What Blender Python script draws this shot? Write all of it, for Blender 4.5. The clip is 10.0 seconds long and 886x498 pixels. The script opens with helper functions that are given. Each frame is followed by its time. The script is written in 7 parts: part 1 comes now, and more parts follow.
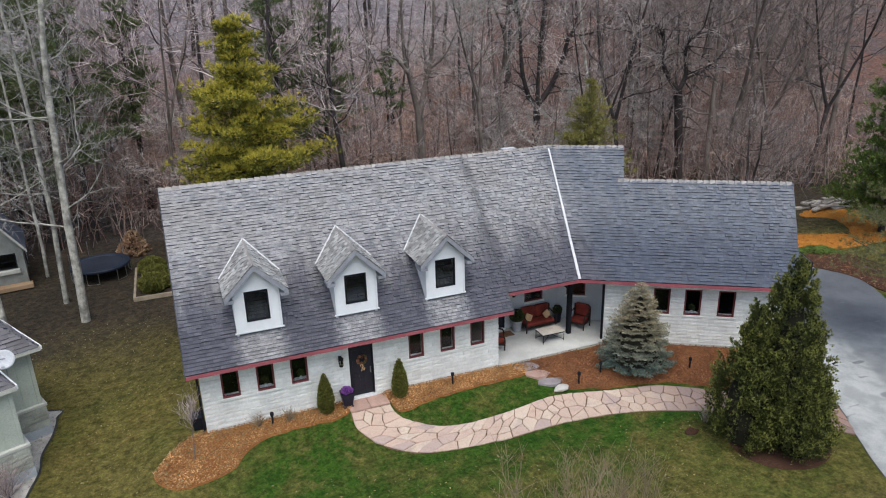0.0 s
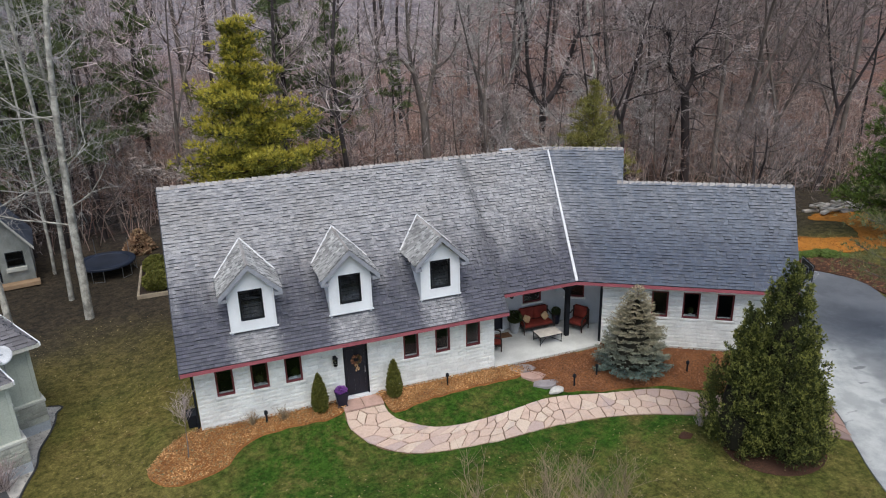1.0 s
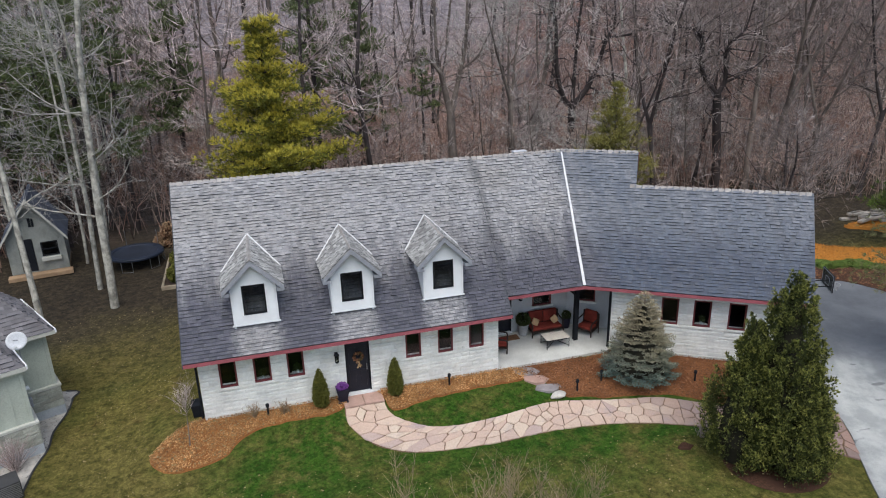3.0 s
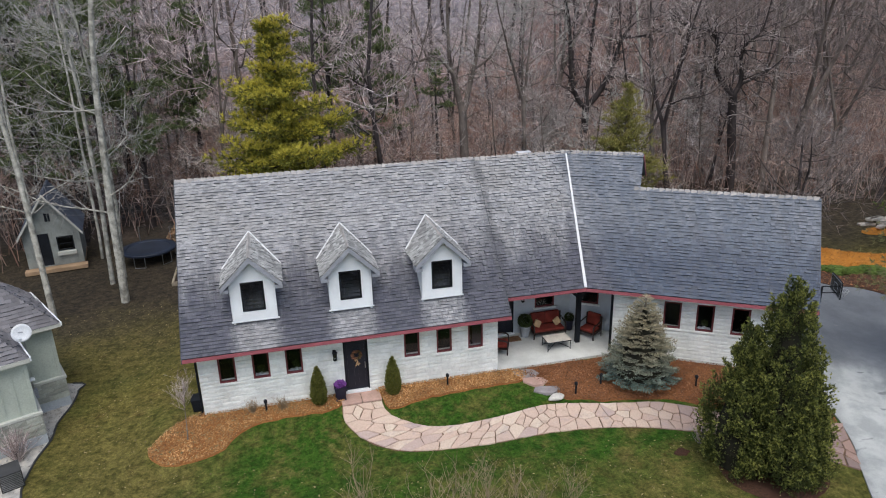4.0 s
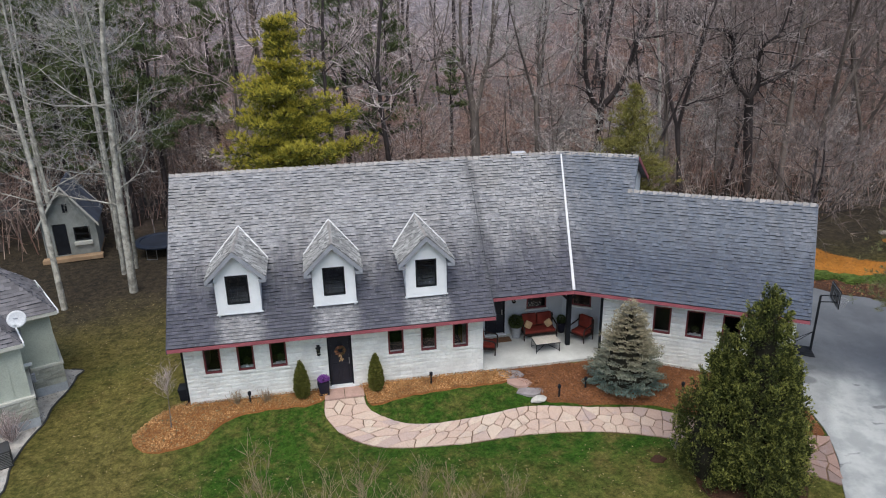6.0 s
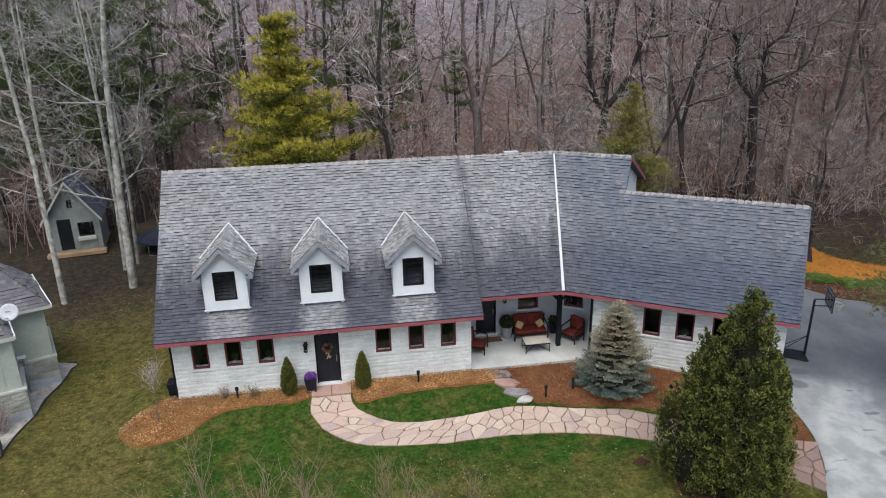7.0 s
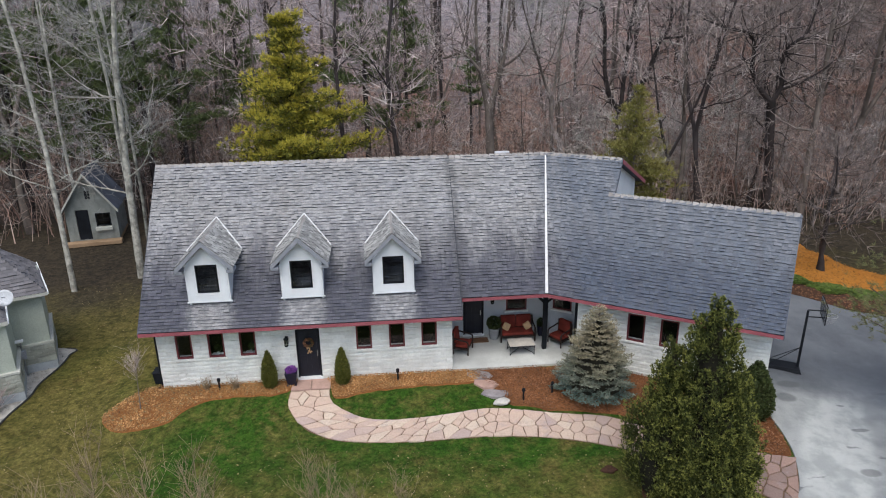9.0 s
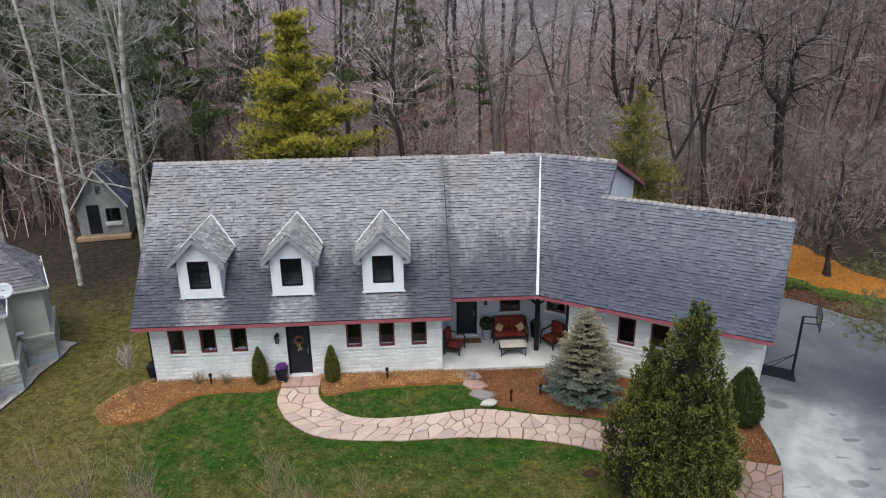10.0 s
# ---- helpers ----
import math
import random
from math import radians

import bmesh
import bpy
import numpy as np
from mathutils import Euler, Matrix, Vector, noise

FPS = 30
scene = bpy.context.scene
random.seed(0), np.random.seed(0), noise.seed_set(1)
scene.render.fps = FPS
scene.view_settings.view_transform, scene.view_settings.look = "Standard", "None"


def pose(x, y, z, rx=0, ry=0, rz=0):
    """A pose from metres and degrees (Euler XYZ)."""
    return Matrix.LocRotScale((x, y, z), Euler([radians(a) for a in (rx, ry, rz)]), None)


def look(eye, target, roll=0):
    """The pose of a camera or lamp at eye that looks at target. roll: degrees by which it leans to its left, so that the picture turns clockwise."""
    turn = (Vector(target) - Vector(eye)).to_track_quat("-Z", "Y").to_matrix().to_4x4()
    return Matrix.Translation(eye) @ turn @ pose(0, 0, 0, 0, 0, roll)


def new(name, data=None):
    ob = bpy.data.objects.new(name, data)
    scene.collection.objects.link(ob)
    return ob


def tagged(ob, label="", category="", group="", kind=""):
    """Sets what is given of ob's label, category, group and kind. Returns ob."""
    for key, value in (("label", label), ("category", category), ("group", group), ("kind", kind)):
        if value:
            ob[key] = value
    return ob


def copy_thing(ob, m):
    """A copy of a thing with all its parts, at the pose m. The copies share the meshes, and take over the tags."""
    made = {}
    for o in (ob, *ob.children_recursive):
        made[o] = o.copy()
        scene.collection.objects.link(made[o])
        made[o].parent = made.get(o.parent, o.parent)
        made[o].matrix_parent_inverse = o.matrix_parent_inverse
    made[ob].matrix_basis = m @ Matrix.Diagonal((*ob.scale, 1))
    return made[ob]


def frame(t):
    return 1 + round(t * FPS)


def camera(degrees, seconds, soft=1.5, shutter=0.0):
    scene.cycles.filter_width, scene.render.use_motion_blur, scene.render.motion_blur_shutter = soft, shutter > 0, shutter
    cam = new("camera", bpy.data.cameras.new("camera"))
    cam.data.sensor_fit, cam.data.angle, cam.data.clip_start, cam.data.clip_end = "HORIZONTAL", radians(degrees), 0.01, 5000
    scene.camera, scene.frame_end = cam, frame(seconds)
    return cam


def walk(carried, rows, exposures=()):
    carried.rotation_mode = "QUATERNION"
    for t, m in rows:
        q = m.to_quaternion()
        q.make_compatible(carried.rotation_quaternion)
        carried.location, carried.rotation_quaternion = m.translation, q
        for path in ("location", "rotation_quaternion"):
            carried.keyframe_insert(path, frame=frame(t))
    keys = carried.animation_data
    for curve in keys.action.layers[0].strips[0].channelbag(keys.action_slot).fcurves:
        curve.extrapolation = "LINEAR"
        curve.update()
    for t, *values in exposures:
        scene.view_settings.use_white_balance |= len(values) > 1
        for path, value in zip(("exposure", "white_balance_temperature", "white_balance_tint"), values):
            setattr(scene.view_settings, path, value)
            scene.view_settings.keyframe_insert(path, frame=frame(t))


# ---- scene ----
cam = camera(65.5, 10.0, soft=1.1)
PATH = [
    (0, (-4.832, -21.961, 13.783), (-4.149, -20.209, 13.104), -1.6),
    (0.5, (-4.518, -22.063, 13.818), (-3.853, -20.304, 13.137), -1.6),
    (1, (-4.159, -22.232, 13.803), (-3.516, -20.464, 13.125), -1.6),
    (1.5, (-3.819, -22.367, 13.833), (-3.202, -20.59, 13.153), -1.6),
    (2, (-3.488, -22.484, 13.866), (-2.899, -20.698, 13.185), -1.5),
    (2.5, (-3.098, -22.624, 13.885), (-2.546, -20.827, 13.204), -1.5),
    (4, (-1.825, -23.031, 13.869), (-1.375, -21.205, 13.191), -1.4),
    (4.5, (-1.369, -23.155, 13.877), (-0.95, -21.321, 13.198), -1.3),
    (5, (-0.911, -23.272, 13.851), (-0.519, -21.431, 13.173), -1.2),
    (5.5, (-0.423, -23.404, 13.883), (-0.057, -21.559, 13.204), -1.2),
    (7, (1.188, -23.727, 13.837), (1.48, -21.87, 13.156), -1.1),
    (7.5, (1.746, -23.797, 13.841), (2.009, -21.935, 13.159), -1.0),
    (8, (2.323, -23.882, 13.856), (2.555, -22.017, 13.173), -1.0),
    (8.5, (2.897, -23.961, 13.846), (3.099, -22.092, 13.162), -0.9),
    (9, (3.504, -24.019, 13.843), (3.672, -22.147, 13.159), -0.9),
    (9.5, (4.134, -24.086, 13.845), (4.267, -22.211, 13.162), -0.8),
    (10, (4.776, -24.129, 13.914), (4.875, -22.254, 13.226), -0.8),
]
walk(cam, [(t, look(eye, target, roll)) for t, eye, target, roll in PATH], exposures=[(0, 0.65), (10, 0.65)])

# ---- light: a bright overcast day, with a broad weak sun behind the camera ----
SUN_UP, SUN_ROUND = 64, 195
world = bpy.data.worlds.new("overcast_sky")
scene.world = world
world.use_nodes = True
wn = world.node_tree
sky = wn.nodes.new("ShaderNodeTexSky")
sky.sky_type, sky.sun_disc = "NISHITA", False
sky.sun_elevation, sky.sun_rotation = radians(SUN_UP), radians(SUN_ROUND)
sky.air_density, sky.dust_density, sky.ozone_density = 1.0, 2.6, 1.0
wn.links.new(sky.outputs[0], wn.nodes["Background"].inputs[0])
wn.nodes["Background"].inputs[1].default_value = 0.118
sun = new("sun", bpy.data.lights.new("sun", "SUN"))
sun.data.energy, sun.data.angle, sun.data.color = 1.36, radians(50), (0.965, 0.97, 0.94)
sun_way = Vector((math.sin(radians(SUN_ROUND)) * math.cos(radians(SUN_UP)), math.cos(radians(SUN_ROUND)) * math.cos(radians(SUN_UP)), math.sin(radians(SUN_UP))))
sun.matrix_world = look(sun_way * 60, (0, 0, 0))

# ---- materials ----
class Nodes:
    """A node tree under construction, with short calls for the usual nodes."""

    def __init__(self, name, rough=0.8, metal=0.0, spec=0.3):
        self.mat = bpy.data.materials.new(name)
        self.mat.use_nodes = True
        self.tree = self.mat.node_tree
        self.out = self.tree.nodes["Principled BSDF"]
        self.out.inputs["Roughness"].default_value = rough
        self.out.inputs["Metallic"].default_value = metal
        self.out.inputs["Specular IOR Level"].default_value = spec
        self.geo = self.tree.nodes.new("ShaderNodeNewGeometry")
        self.place = self.geo.outputs["Position"]

    def node(self, kind):
        return self.tree.nodes.new(kind)

    def put(self, socket, value):
        if isinstance(value, bpy.types.NodeSocket):
            self.tree.links.new(value, socket)
        else:
            socket.default_value = value

    def stretched(self, sx, sy, sz):
        n = self.node("ShaderNodeMapping")
        self.put(n.inputs["Vector"], self.place)
        n.inputs["Scale"].default_value = (sx, sy, sz)
        return n.outputs[0]

    def noise(self, scale, detail=4, rough=0.6, at=None):
        n = self.node("ShaderNodeTexNoise")
        self.put(n.inputs["Vector"], at or self.place)
        n.inputs["Scale"].default_value, n.inputs["Detail"].default_value, n.inputs["Roughness"].default_value = scale, detail, rough
        return n.outputs["Fac"]

    def cells(self, scale, at=None):
        n = self.node("ShaderNodeTexVoronoi")
        self.put(n.inputs["Vector"], at or self.place)
        n.inputs["Scale"].default_value = scale
        return n.outputs["Color"]

    def ramp(self, value, a, b, lo=0.0, hi=1.0):
        n = self.node("ShaderNodeMapRange")
        n.interpolation_type = "SMOOTHSTEP"
        self.put(n.inputs["Value"], value)
        for i, v in enumerate((a, b, lo, hi)):
            n.inputs[1 + i].default_value = v
        return n.outputs[0]

    def math(self, op, a, b=0.0):
        n = self.node("ShaderNodeMath")
        n.operation = op
        self.put(n.inputs[0], a)
        self.put(n.inputs[1], b)
        return n.outputs[0]

    def mix(self, fac, a, b, how="MIX"):
        n = self.node("ShaderNodeMix")
        n.data_type, n.blend_type = "RGBA", how
        self.put(n.inputs[0], fac)
        for socket, value in ((n.inputs[6], a), (n.inputs[7], b)):
            self.put(socket, (*value, 1) if isinstance(value, tuple) else value)
        return n.outputs[2]

    def xyz(self):
        n = self.node("ShaderNodeSeparateXYZ")
        self.put(n.inputs[0], self.place)
        return n.outputs

    def island(self):
        return self.geo.outputs["Random Per Island"]

    def each(self):
        return self.node("ShaderNodeObjectInfo").outputs["Random"]

    def colour(self, value):
        self.put(self.out.inputs["Base Color"], (*value, 1) if isinstance(value, tuple) else value)

    def bump(self, height, strength=0.3, distance=0.02):
        n = self.node("ShaderNodeBump")
        n.inputs["Strength"].default_value, n.inputs["Distance"].default_value = strength, distance
        self.put(n.inputs["Height"], height)
        self.put(self.out.inputs["Normal"], n.outputs[0])


def shade(c, k):
    return tuple(min(1.0, v * k) for v in c)


def worn(name, base, dark=0.7, light=1.2, big=1.2, fine=25, rough=0.8, bump=0.25, metal=0.0, spec=0.3, vary=0.0, grain=None, grit=0.78):
    """A surface with stains at one scale and grain at another; vary: how far pieces differ from one another."""
    n = Nodes(name, rough, metal, spec)
    at = n.stretched(*grain) if grain else None
    tone = n.mix(n.ramp(n.noise(big, 5), 0.3, 0.7), shade(base, dark), shade(base, light))
    small = n.noise(fine, 4, 0.7, at)
    tone = n.mix(n.ramp(small, 0.25, 0.75), n.mix(1.0, tone, (grit,) * 3, "MULTIPLY"), tone)
    if vary:
        k = n.math("ADD", n.each(), n.math("MULTIPLY", n.island(), 1.0))
        tone = n.mix(1.0, tone, n.mix(n.math("FRACT", k), (1 - vary,) * 3, (1.0, 1.0, 1.0)), "MULTIPLY")
    n.colour(tone)
    if bump:
        n.bump(small, bump)
    return n.mat


def leafy(name, dark, light, tint, big=1.5):
    """Needles and leaves: each its own shade, with drifts of colour through the crown."""
    n = Nodes(name, 0.65, 0, 0.25)
    tone = n.mix(n.island(), dark, light)
    tone = n.mix(n.ramp(n.noise(big, 3), 0.4, 0.7), tone, tint)
    n.colour(tone)
    return n.mat


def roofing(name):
    """Grey asphalt shingles with dark algae runs, rinsed pale below the dormers, and a painted shadow at the seam."""
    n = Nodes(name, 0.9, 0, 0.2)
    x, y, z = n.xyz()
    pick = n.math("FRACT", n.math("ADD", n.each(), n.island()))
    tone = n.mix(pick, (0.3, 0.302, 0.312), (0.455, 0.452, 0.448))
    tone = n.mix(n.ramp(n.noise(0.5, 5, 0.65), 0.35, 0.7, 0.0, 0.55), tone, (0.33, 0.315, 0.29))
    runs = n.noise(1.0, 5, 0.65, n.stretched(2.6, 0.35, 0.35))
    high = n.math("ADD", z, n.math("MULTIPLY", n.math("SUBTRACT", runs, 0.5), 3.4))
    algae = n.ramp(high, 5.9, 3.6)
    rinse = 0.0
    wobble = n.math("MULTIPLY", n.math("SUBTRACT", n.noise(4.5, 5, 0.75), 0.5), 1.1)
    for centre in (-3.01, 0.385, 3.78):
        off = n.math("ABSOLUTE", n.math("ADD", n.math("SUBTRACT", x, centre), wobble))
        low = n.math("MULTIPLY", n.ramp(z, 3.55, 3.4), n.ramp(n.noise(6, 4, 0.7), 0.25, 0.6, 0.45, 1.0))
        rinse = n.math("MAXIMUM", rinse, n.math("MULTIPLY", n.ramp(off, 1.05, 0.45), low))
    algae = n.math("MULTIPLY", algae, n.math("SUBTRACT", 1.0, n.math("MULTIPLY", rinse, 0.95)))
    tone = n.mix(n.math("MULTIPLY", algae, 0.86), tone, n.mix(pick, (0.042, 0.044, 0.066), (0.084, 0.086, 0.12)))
    east = n.ramp(n.math("ADD", x, n.math("MULTIPLY", y, 0.2)), 10.0, 11.4)
    tone = n.mix(n.math("MULTIPLY", east, n.ramp(runs, 0.25, 0.65, 0.35, 0.75)), tone, n.mix(pick, (0.09, 0.116, 0.158), (0.118, 0.15, 0.202)))
    # Shadow beside the main roof's raised edge, painted as a dark band.
    seam_shadow = n.math("MULTIPLY", n.ramp(n.math("ABSOLUTE", n.math("SUBTRACT", x, 6.35)), 0.32, 0.1), n.ramp(n.noise(2.5, 4, 0.6), 0.3, 0.6, 0.15, 0.55))
    tone = n.mix(seam_shadow, tone, (0.09, 0.092, 0.1))
    specks = n.ramp(n.noise(8, 4, 0.75, n.stretched(0.5, 1, 1)), 0.46, 0.62)
    tone = n.mix(n.math("MULTIPLY", specks, 0.52), tone, (0.12, 0.125, 0.13))
    lichen = n.ramp(n.noise(13, 3, 0.7), 0.6, 0.7)
    tone = n.mix(n.math("MULTIPLY", lichen, 0.26), tone, (0.46, 0.48, 0.47))
    grit = n.noise(60, 3, 0.75)
    tone = n.mix(n.ramp(grit, 0.3, 0.7), n.mix(1.0, tone, (0.66, 0.66, 0.68), "MULTIPLY"), tone)
    n.colour(tone)
    n.bump(grit, 0.5, 0.012)
    return n.mat


def lawn_mat():
    """Early spring lawn: green patches, tired olive thatch, bare brown ground and painted tree shade under the trees.
    """
    n = Nodes("lawn", 0.95, 0, 0.1)
    x, y, z = n.xyz()
    blade = n.noise(38, 3, 0.8, n.stretched(1, 1, 0.3))
    drift = n.noise(0.35, 6, 0.62)
    clump = n.noise(3.2, 5, 0.7)
    thatch = n.mix(n.ramp(clump, 0.3, 0.7), (0.086, 0.08, 0.02), (0.235, 0.195, 0.058))
    green = n.mix(n.ramp(clump, 0.3, 0.7), (0.022, 0.068, 0.008), (0.062, 0.135, 0.016))
    rich = n.math("MULTIPLY", n.ramp(y, 0.0, -1.2), n.ramp(n.math("ADD", x, n.math("MULTIPLY", n.math("SUBTRACT", drift, 0.5), 5.0)), -7.0, -3.0))
    patchy = n.ramp(n.noise(0.7, 6, 0.75), 0.36, 0.56, 0.35, 1.0)
    rich = n.math("MULTIPLY", n.math("MULTIPLY", rich, patchy), n.ramp(n.math("ADD", y, n.math("MULTIPLY", n.math("SUBTRACT", drift, 0.5), 5.0)), -8.2, -4.2, 0.2, 1.0))
    tone = n.mix(n.math("ADD", n.math("MULTIPLY", rich, 0.97), n.math("MULTIPLY", n.ramp(drift, 0.45, 0.75), 0.3)), thatch, green)
    worn_out = n.math("MULTIPLY", n.ramp(n.noise(1.3, 6, 0.78), 0.5, 0.66, 0.0, 0.6), n.ramp(n.noise(0.25, 3), 0.35, 0.6))
    tone = n.mix(worn_out, tone, n.mix(n.ramp(clump, 0.35, 0.65), (0.11, 0.072, 0.024), (0.26, 0.2, 0.07)))
    # Bare brown earth, spread and darkened to paint in the trees' shade.
    bare = n.ramp(n.math("ADD", y, n.math("MULTIPLY", n.math("SUBTRACT", drift, 0.5), 10.0)), 3.0, 13.0)
    tone = n.mix(n.math("MULTIPLY", bare, 0.94), tone, n.mix(n.ramp(clump, 0.35, 0.65), (0.036, 0.03, 0.026), (0.085, 0.064, 0.046)))
    hill = n.ramp(n.math("ADD", y, n.math("MULTIPLY", n.math("SUBTRACT", drift, 0.5), 8.0)), 22.0, 30.0)
    litter = n.mix(n.ramp(n.noise(0.18, 6, 0.65), 0.35, 0.68), (0.32, 0.262, 0.25), (0.48, 0.275, 0.2))
    # Litter grows paler up the hill: distance haze mixed into its colour.
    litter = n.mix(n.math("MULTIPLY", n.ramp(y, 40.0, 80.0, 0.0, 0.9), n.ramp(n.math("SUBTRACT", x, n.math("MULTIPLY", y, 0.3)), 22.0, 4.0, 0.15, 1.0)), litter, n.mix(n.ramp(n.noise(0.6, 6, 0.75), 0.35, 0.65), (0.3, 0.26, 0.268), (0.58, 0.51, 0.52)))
    litter = n.mix(n.ramp(n.noise(2.2, 6, 0.8), 0.38, 0.62), n.mix(1.0, litter, (0.4, 0.4, 0.43), "MULTIPLY"), litter)
    # Litter darkened to the east and west: woodland shade put into the colour.
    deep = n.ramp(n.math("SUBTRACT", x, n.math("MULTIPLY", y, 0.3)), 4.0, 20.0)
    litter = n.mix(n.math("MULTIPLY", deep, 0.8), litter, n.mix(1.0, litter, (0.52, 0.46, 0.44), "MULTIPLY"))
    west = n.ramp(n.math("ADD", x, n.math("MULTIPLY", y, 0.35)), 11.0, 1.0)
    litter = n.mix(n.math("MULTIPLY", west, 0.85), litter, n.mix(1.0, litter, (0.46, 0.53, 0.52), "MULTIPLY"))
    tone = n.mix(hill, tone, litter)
    # Unseen ground south of the view, browned to darken what the windows reflect.
    thicket = n.ramp(n.math("ADD", y, n.math("MULTIPLY", n.math("SUBTRACT", drift, 0.5), 4.0)), -10.5, -13.0)
    tone = n.mix(thicket, tone, (0.075, 0.06, 0.045))
    tuft = n.noise(8, 4, 0.75)
    tone = n.mix(n.ramp(tuft, 0.3, 0.68), n.mix(1.0, tone, (0.45, 0.48, 0.48), "MULTIPLY"), tone)
    tone = n.mix(n.ramp(blade, 0.3, 0.72), n.mix(1.0, tone, (0.5, 0.5, 0.5), "MULTIPLY"), tone)
    tone = n.mix(1.0, tone, (1.3, 1.3, 1.3), "MULTIPLY")
    n.colour(tone)
    n.bump(n.math("ADD", blade, tuft), 0.7, 0.05)
    return n.mat


def mulch_mat(name, a, b, c):
    n = Nodes(name, 0.95, 0, 0.1)
    tone = n.mix(n.ramp(n.noise(14, 5, 0.8), 0.3, 0.7), a, b)
    tone = n.mix(n.ramp(n.noise(0.9, 4), 0.4, 0.7), tone, c)
    n.colour(tone)
    n.bump(n.noise(30, 4, 0.8), 0.8, 0.05)
    return n.mat


def tarmac():
    """Pale worn asphalt with a lighter patch of concrete-coloured slurry, oil and damp spots."""
    n = Nodes("driveway_asphalt", 0.75, 0, 0.3)
    x, y, z = n.xyz()
    warp = n.math("MULTIPLY", n.math("SUBTRACT", n.noise(0.45, 4), 0.5), 2.6)
    tone = n.mix(n.ramp(n.noise(0.4, 6, 0.65), 0.3, 0.7), (0.1, 0.108, 0.118), (0.165, 0.174, 0.185))
    pale = n.ramp(n.math("ADD", n.math("ADD", y, n.math("MULTIPLY", x, 0.25)), warp), 3.3, 0.9)
    run = n.math("ABSOLUTE", n.math("SUBTRACT", n.math("ADD", n.math("SUBTRACT", x, n.math("MULTIPLY", y, 0.62)), n.math("MULTIPLY", warp, 0.35)), 21.9))
    slick = n.math("MULTIPLY", n.ramp(run, 1.5, 0.8), n.ramp(n.math("ADD", y, n.math("MULTIPLY", warp, 0.4)), -2.6, -3.8))
    pale = n.math("MULTIPLY", pale, n.ramp(slick, 0.0, 1.0, 0.6, 1.0))
    tone = n.mix(pale, tone, n.mix(n.ramp(n.noise(1.4, 5), 0.35, 0.65), (0.33, 0.345, 0.335), (0.48, 0.49, 0.47)))
    damp = n.ramp(n.noise(1.5, 4, 0.5, n.stretched(0.6, 1.6, 1)), 0.68, 0.74)
    tone = n.mix(n.math("MULTIPLY", damp, 0.75), tone, (0.1, 0.105, 0.11))
    blur = n.math("MULTIPLY", n.math("SUBTRACT", n.noise(2.2, 4, 0.7), 0.5), 0.7)
    for sx, sy, wide, deep in ((19.2, -1.75, 0.45, 0.22), (18.5, -2.55, 0.5, 0.24), (17.9, -3.4, 0.4, 0.3), (19.6, -5.2, 0.36, 0.1), (18.45, -7.35, 0.34, 0.2)):
        far = n.math("ADD", n.math("POWER", n.math("DIVIDE", n.math("SUBTRACT", x, sx), wide), 2.0), n.math("POWER", n.math("DIVIDE", n.math("SUBTRACT", y, sy), deep), 2.0))
        tone = n.mix(n.ramp(n.math("ADD", far, blur), 1.3, 0.5, 0.0, 0.6), tone, (0.1, 0.104, 0.11))
    grit = n.noise(60, 3, 0.8)
    tone = n.mix(n.ramp(grit, 0.3, 0.7), n.mix(1.0, tone, (0.82, 0.82, 0.82), "MULTIPLY"), tone)
    n.colour(tone)
    n.bump(grit, 0.3, 0.01)
    n.put(n.out.inputs["Roughness"], n.ramp(damp, 0, 1, 0.78, 0.35))
    return n.mat


def glass_mat(name, tint, ior=1.45):
    n = Nodes(name, 0.04, 0, 0.5)
    n.colour(tint)
    n.out.inputs["Transmission Weight"].default_value = 1.0
    n.out.inputs["IOR"].default_value = ior
    return n.mat


M = {}
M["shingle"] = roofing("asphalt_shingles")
M["dormer_shingle"] = worn("pale_dormer_shingles", (0.5, 0.495, 0.47), 0.75, 1.15, 1.6, 50, 0.9, 0.3, vary=0.5)
# Dark edge colour that draws the shadow lines between shingle courses.
M["butt"] = worn("shadow_line_edges", (0.075, 0.08, 0.092), 0.7, 1.2, 2, 40, 0.95, 0)
M["cap"] = worn("ridge_cap_shingles", (0.47, 0.44, 0.41), 0.75, 1.12, 2.0, 60, 0.9, 0.3, vary=0.25)
M["stone"] = worn("white_painted_stone", (0.88, 0.9, 0.865), 0.86, 1.04, 1.5, 11, 0.88, 0.8, vary=0.12, grit=0.88)
M["mortar"] = worn("white_painted_mortar", (0.78, 0.81, 0.785), 0.82, 1.08, 2.0, 30, 0.9, 0.4)
M["white"] = worn("white_paint", (0.81, 0.83, 0.84), 0.93, 1.03, 1.5, 20, 0.55, 0.04, grit=0.96)
M["trimgrey"] = worn("blue_grey_trim_paint", (0.33, 0.345, 0.38), 0.85, 1.1, 2.5, 20, 0.6, 0.1)
M["metal_white"] = worn("white_flashing", (0.66, 0.67, 0.69), 0.85, 1.05, 3, 30, 0.45, 0.1, 0.1)
M["red"] = worn("dusty_red_trim", (0.36, 0.105, 0.125), 0.85, 1.12, 1.5, 20, 0.6, 0.1)
M["maroon"] = worn("maroon_window_paint", (0.15, 0.035, 0.04), 0.8, 1.15, 2.0, 25, 0.5, 0.08)
M["black"] = worn("black_paint", (0.014, 0.016, 0.02), 0.8, 1.3, 2.0, 30, 0.65, 0.08, 0.0, 0.12)
M["door"] = worn("navy_black_door_paint", (0.016, 0.018, 0.028), 0.85, 1.2, 2.0, 30, 0.38, 0.05)
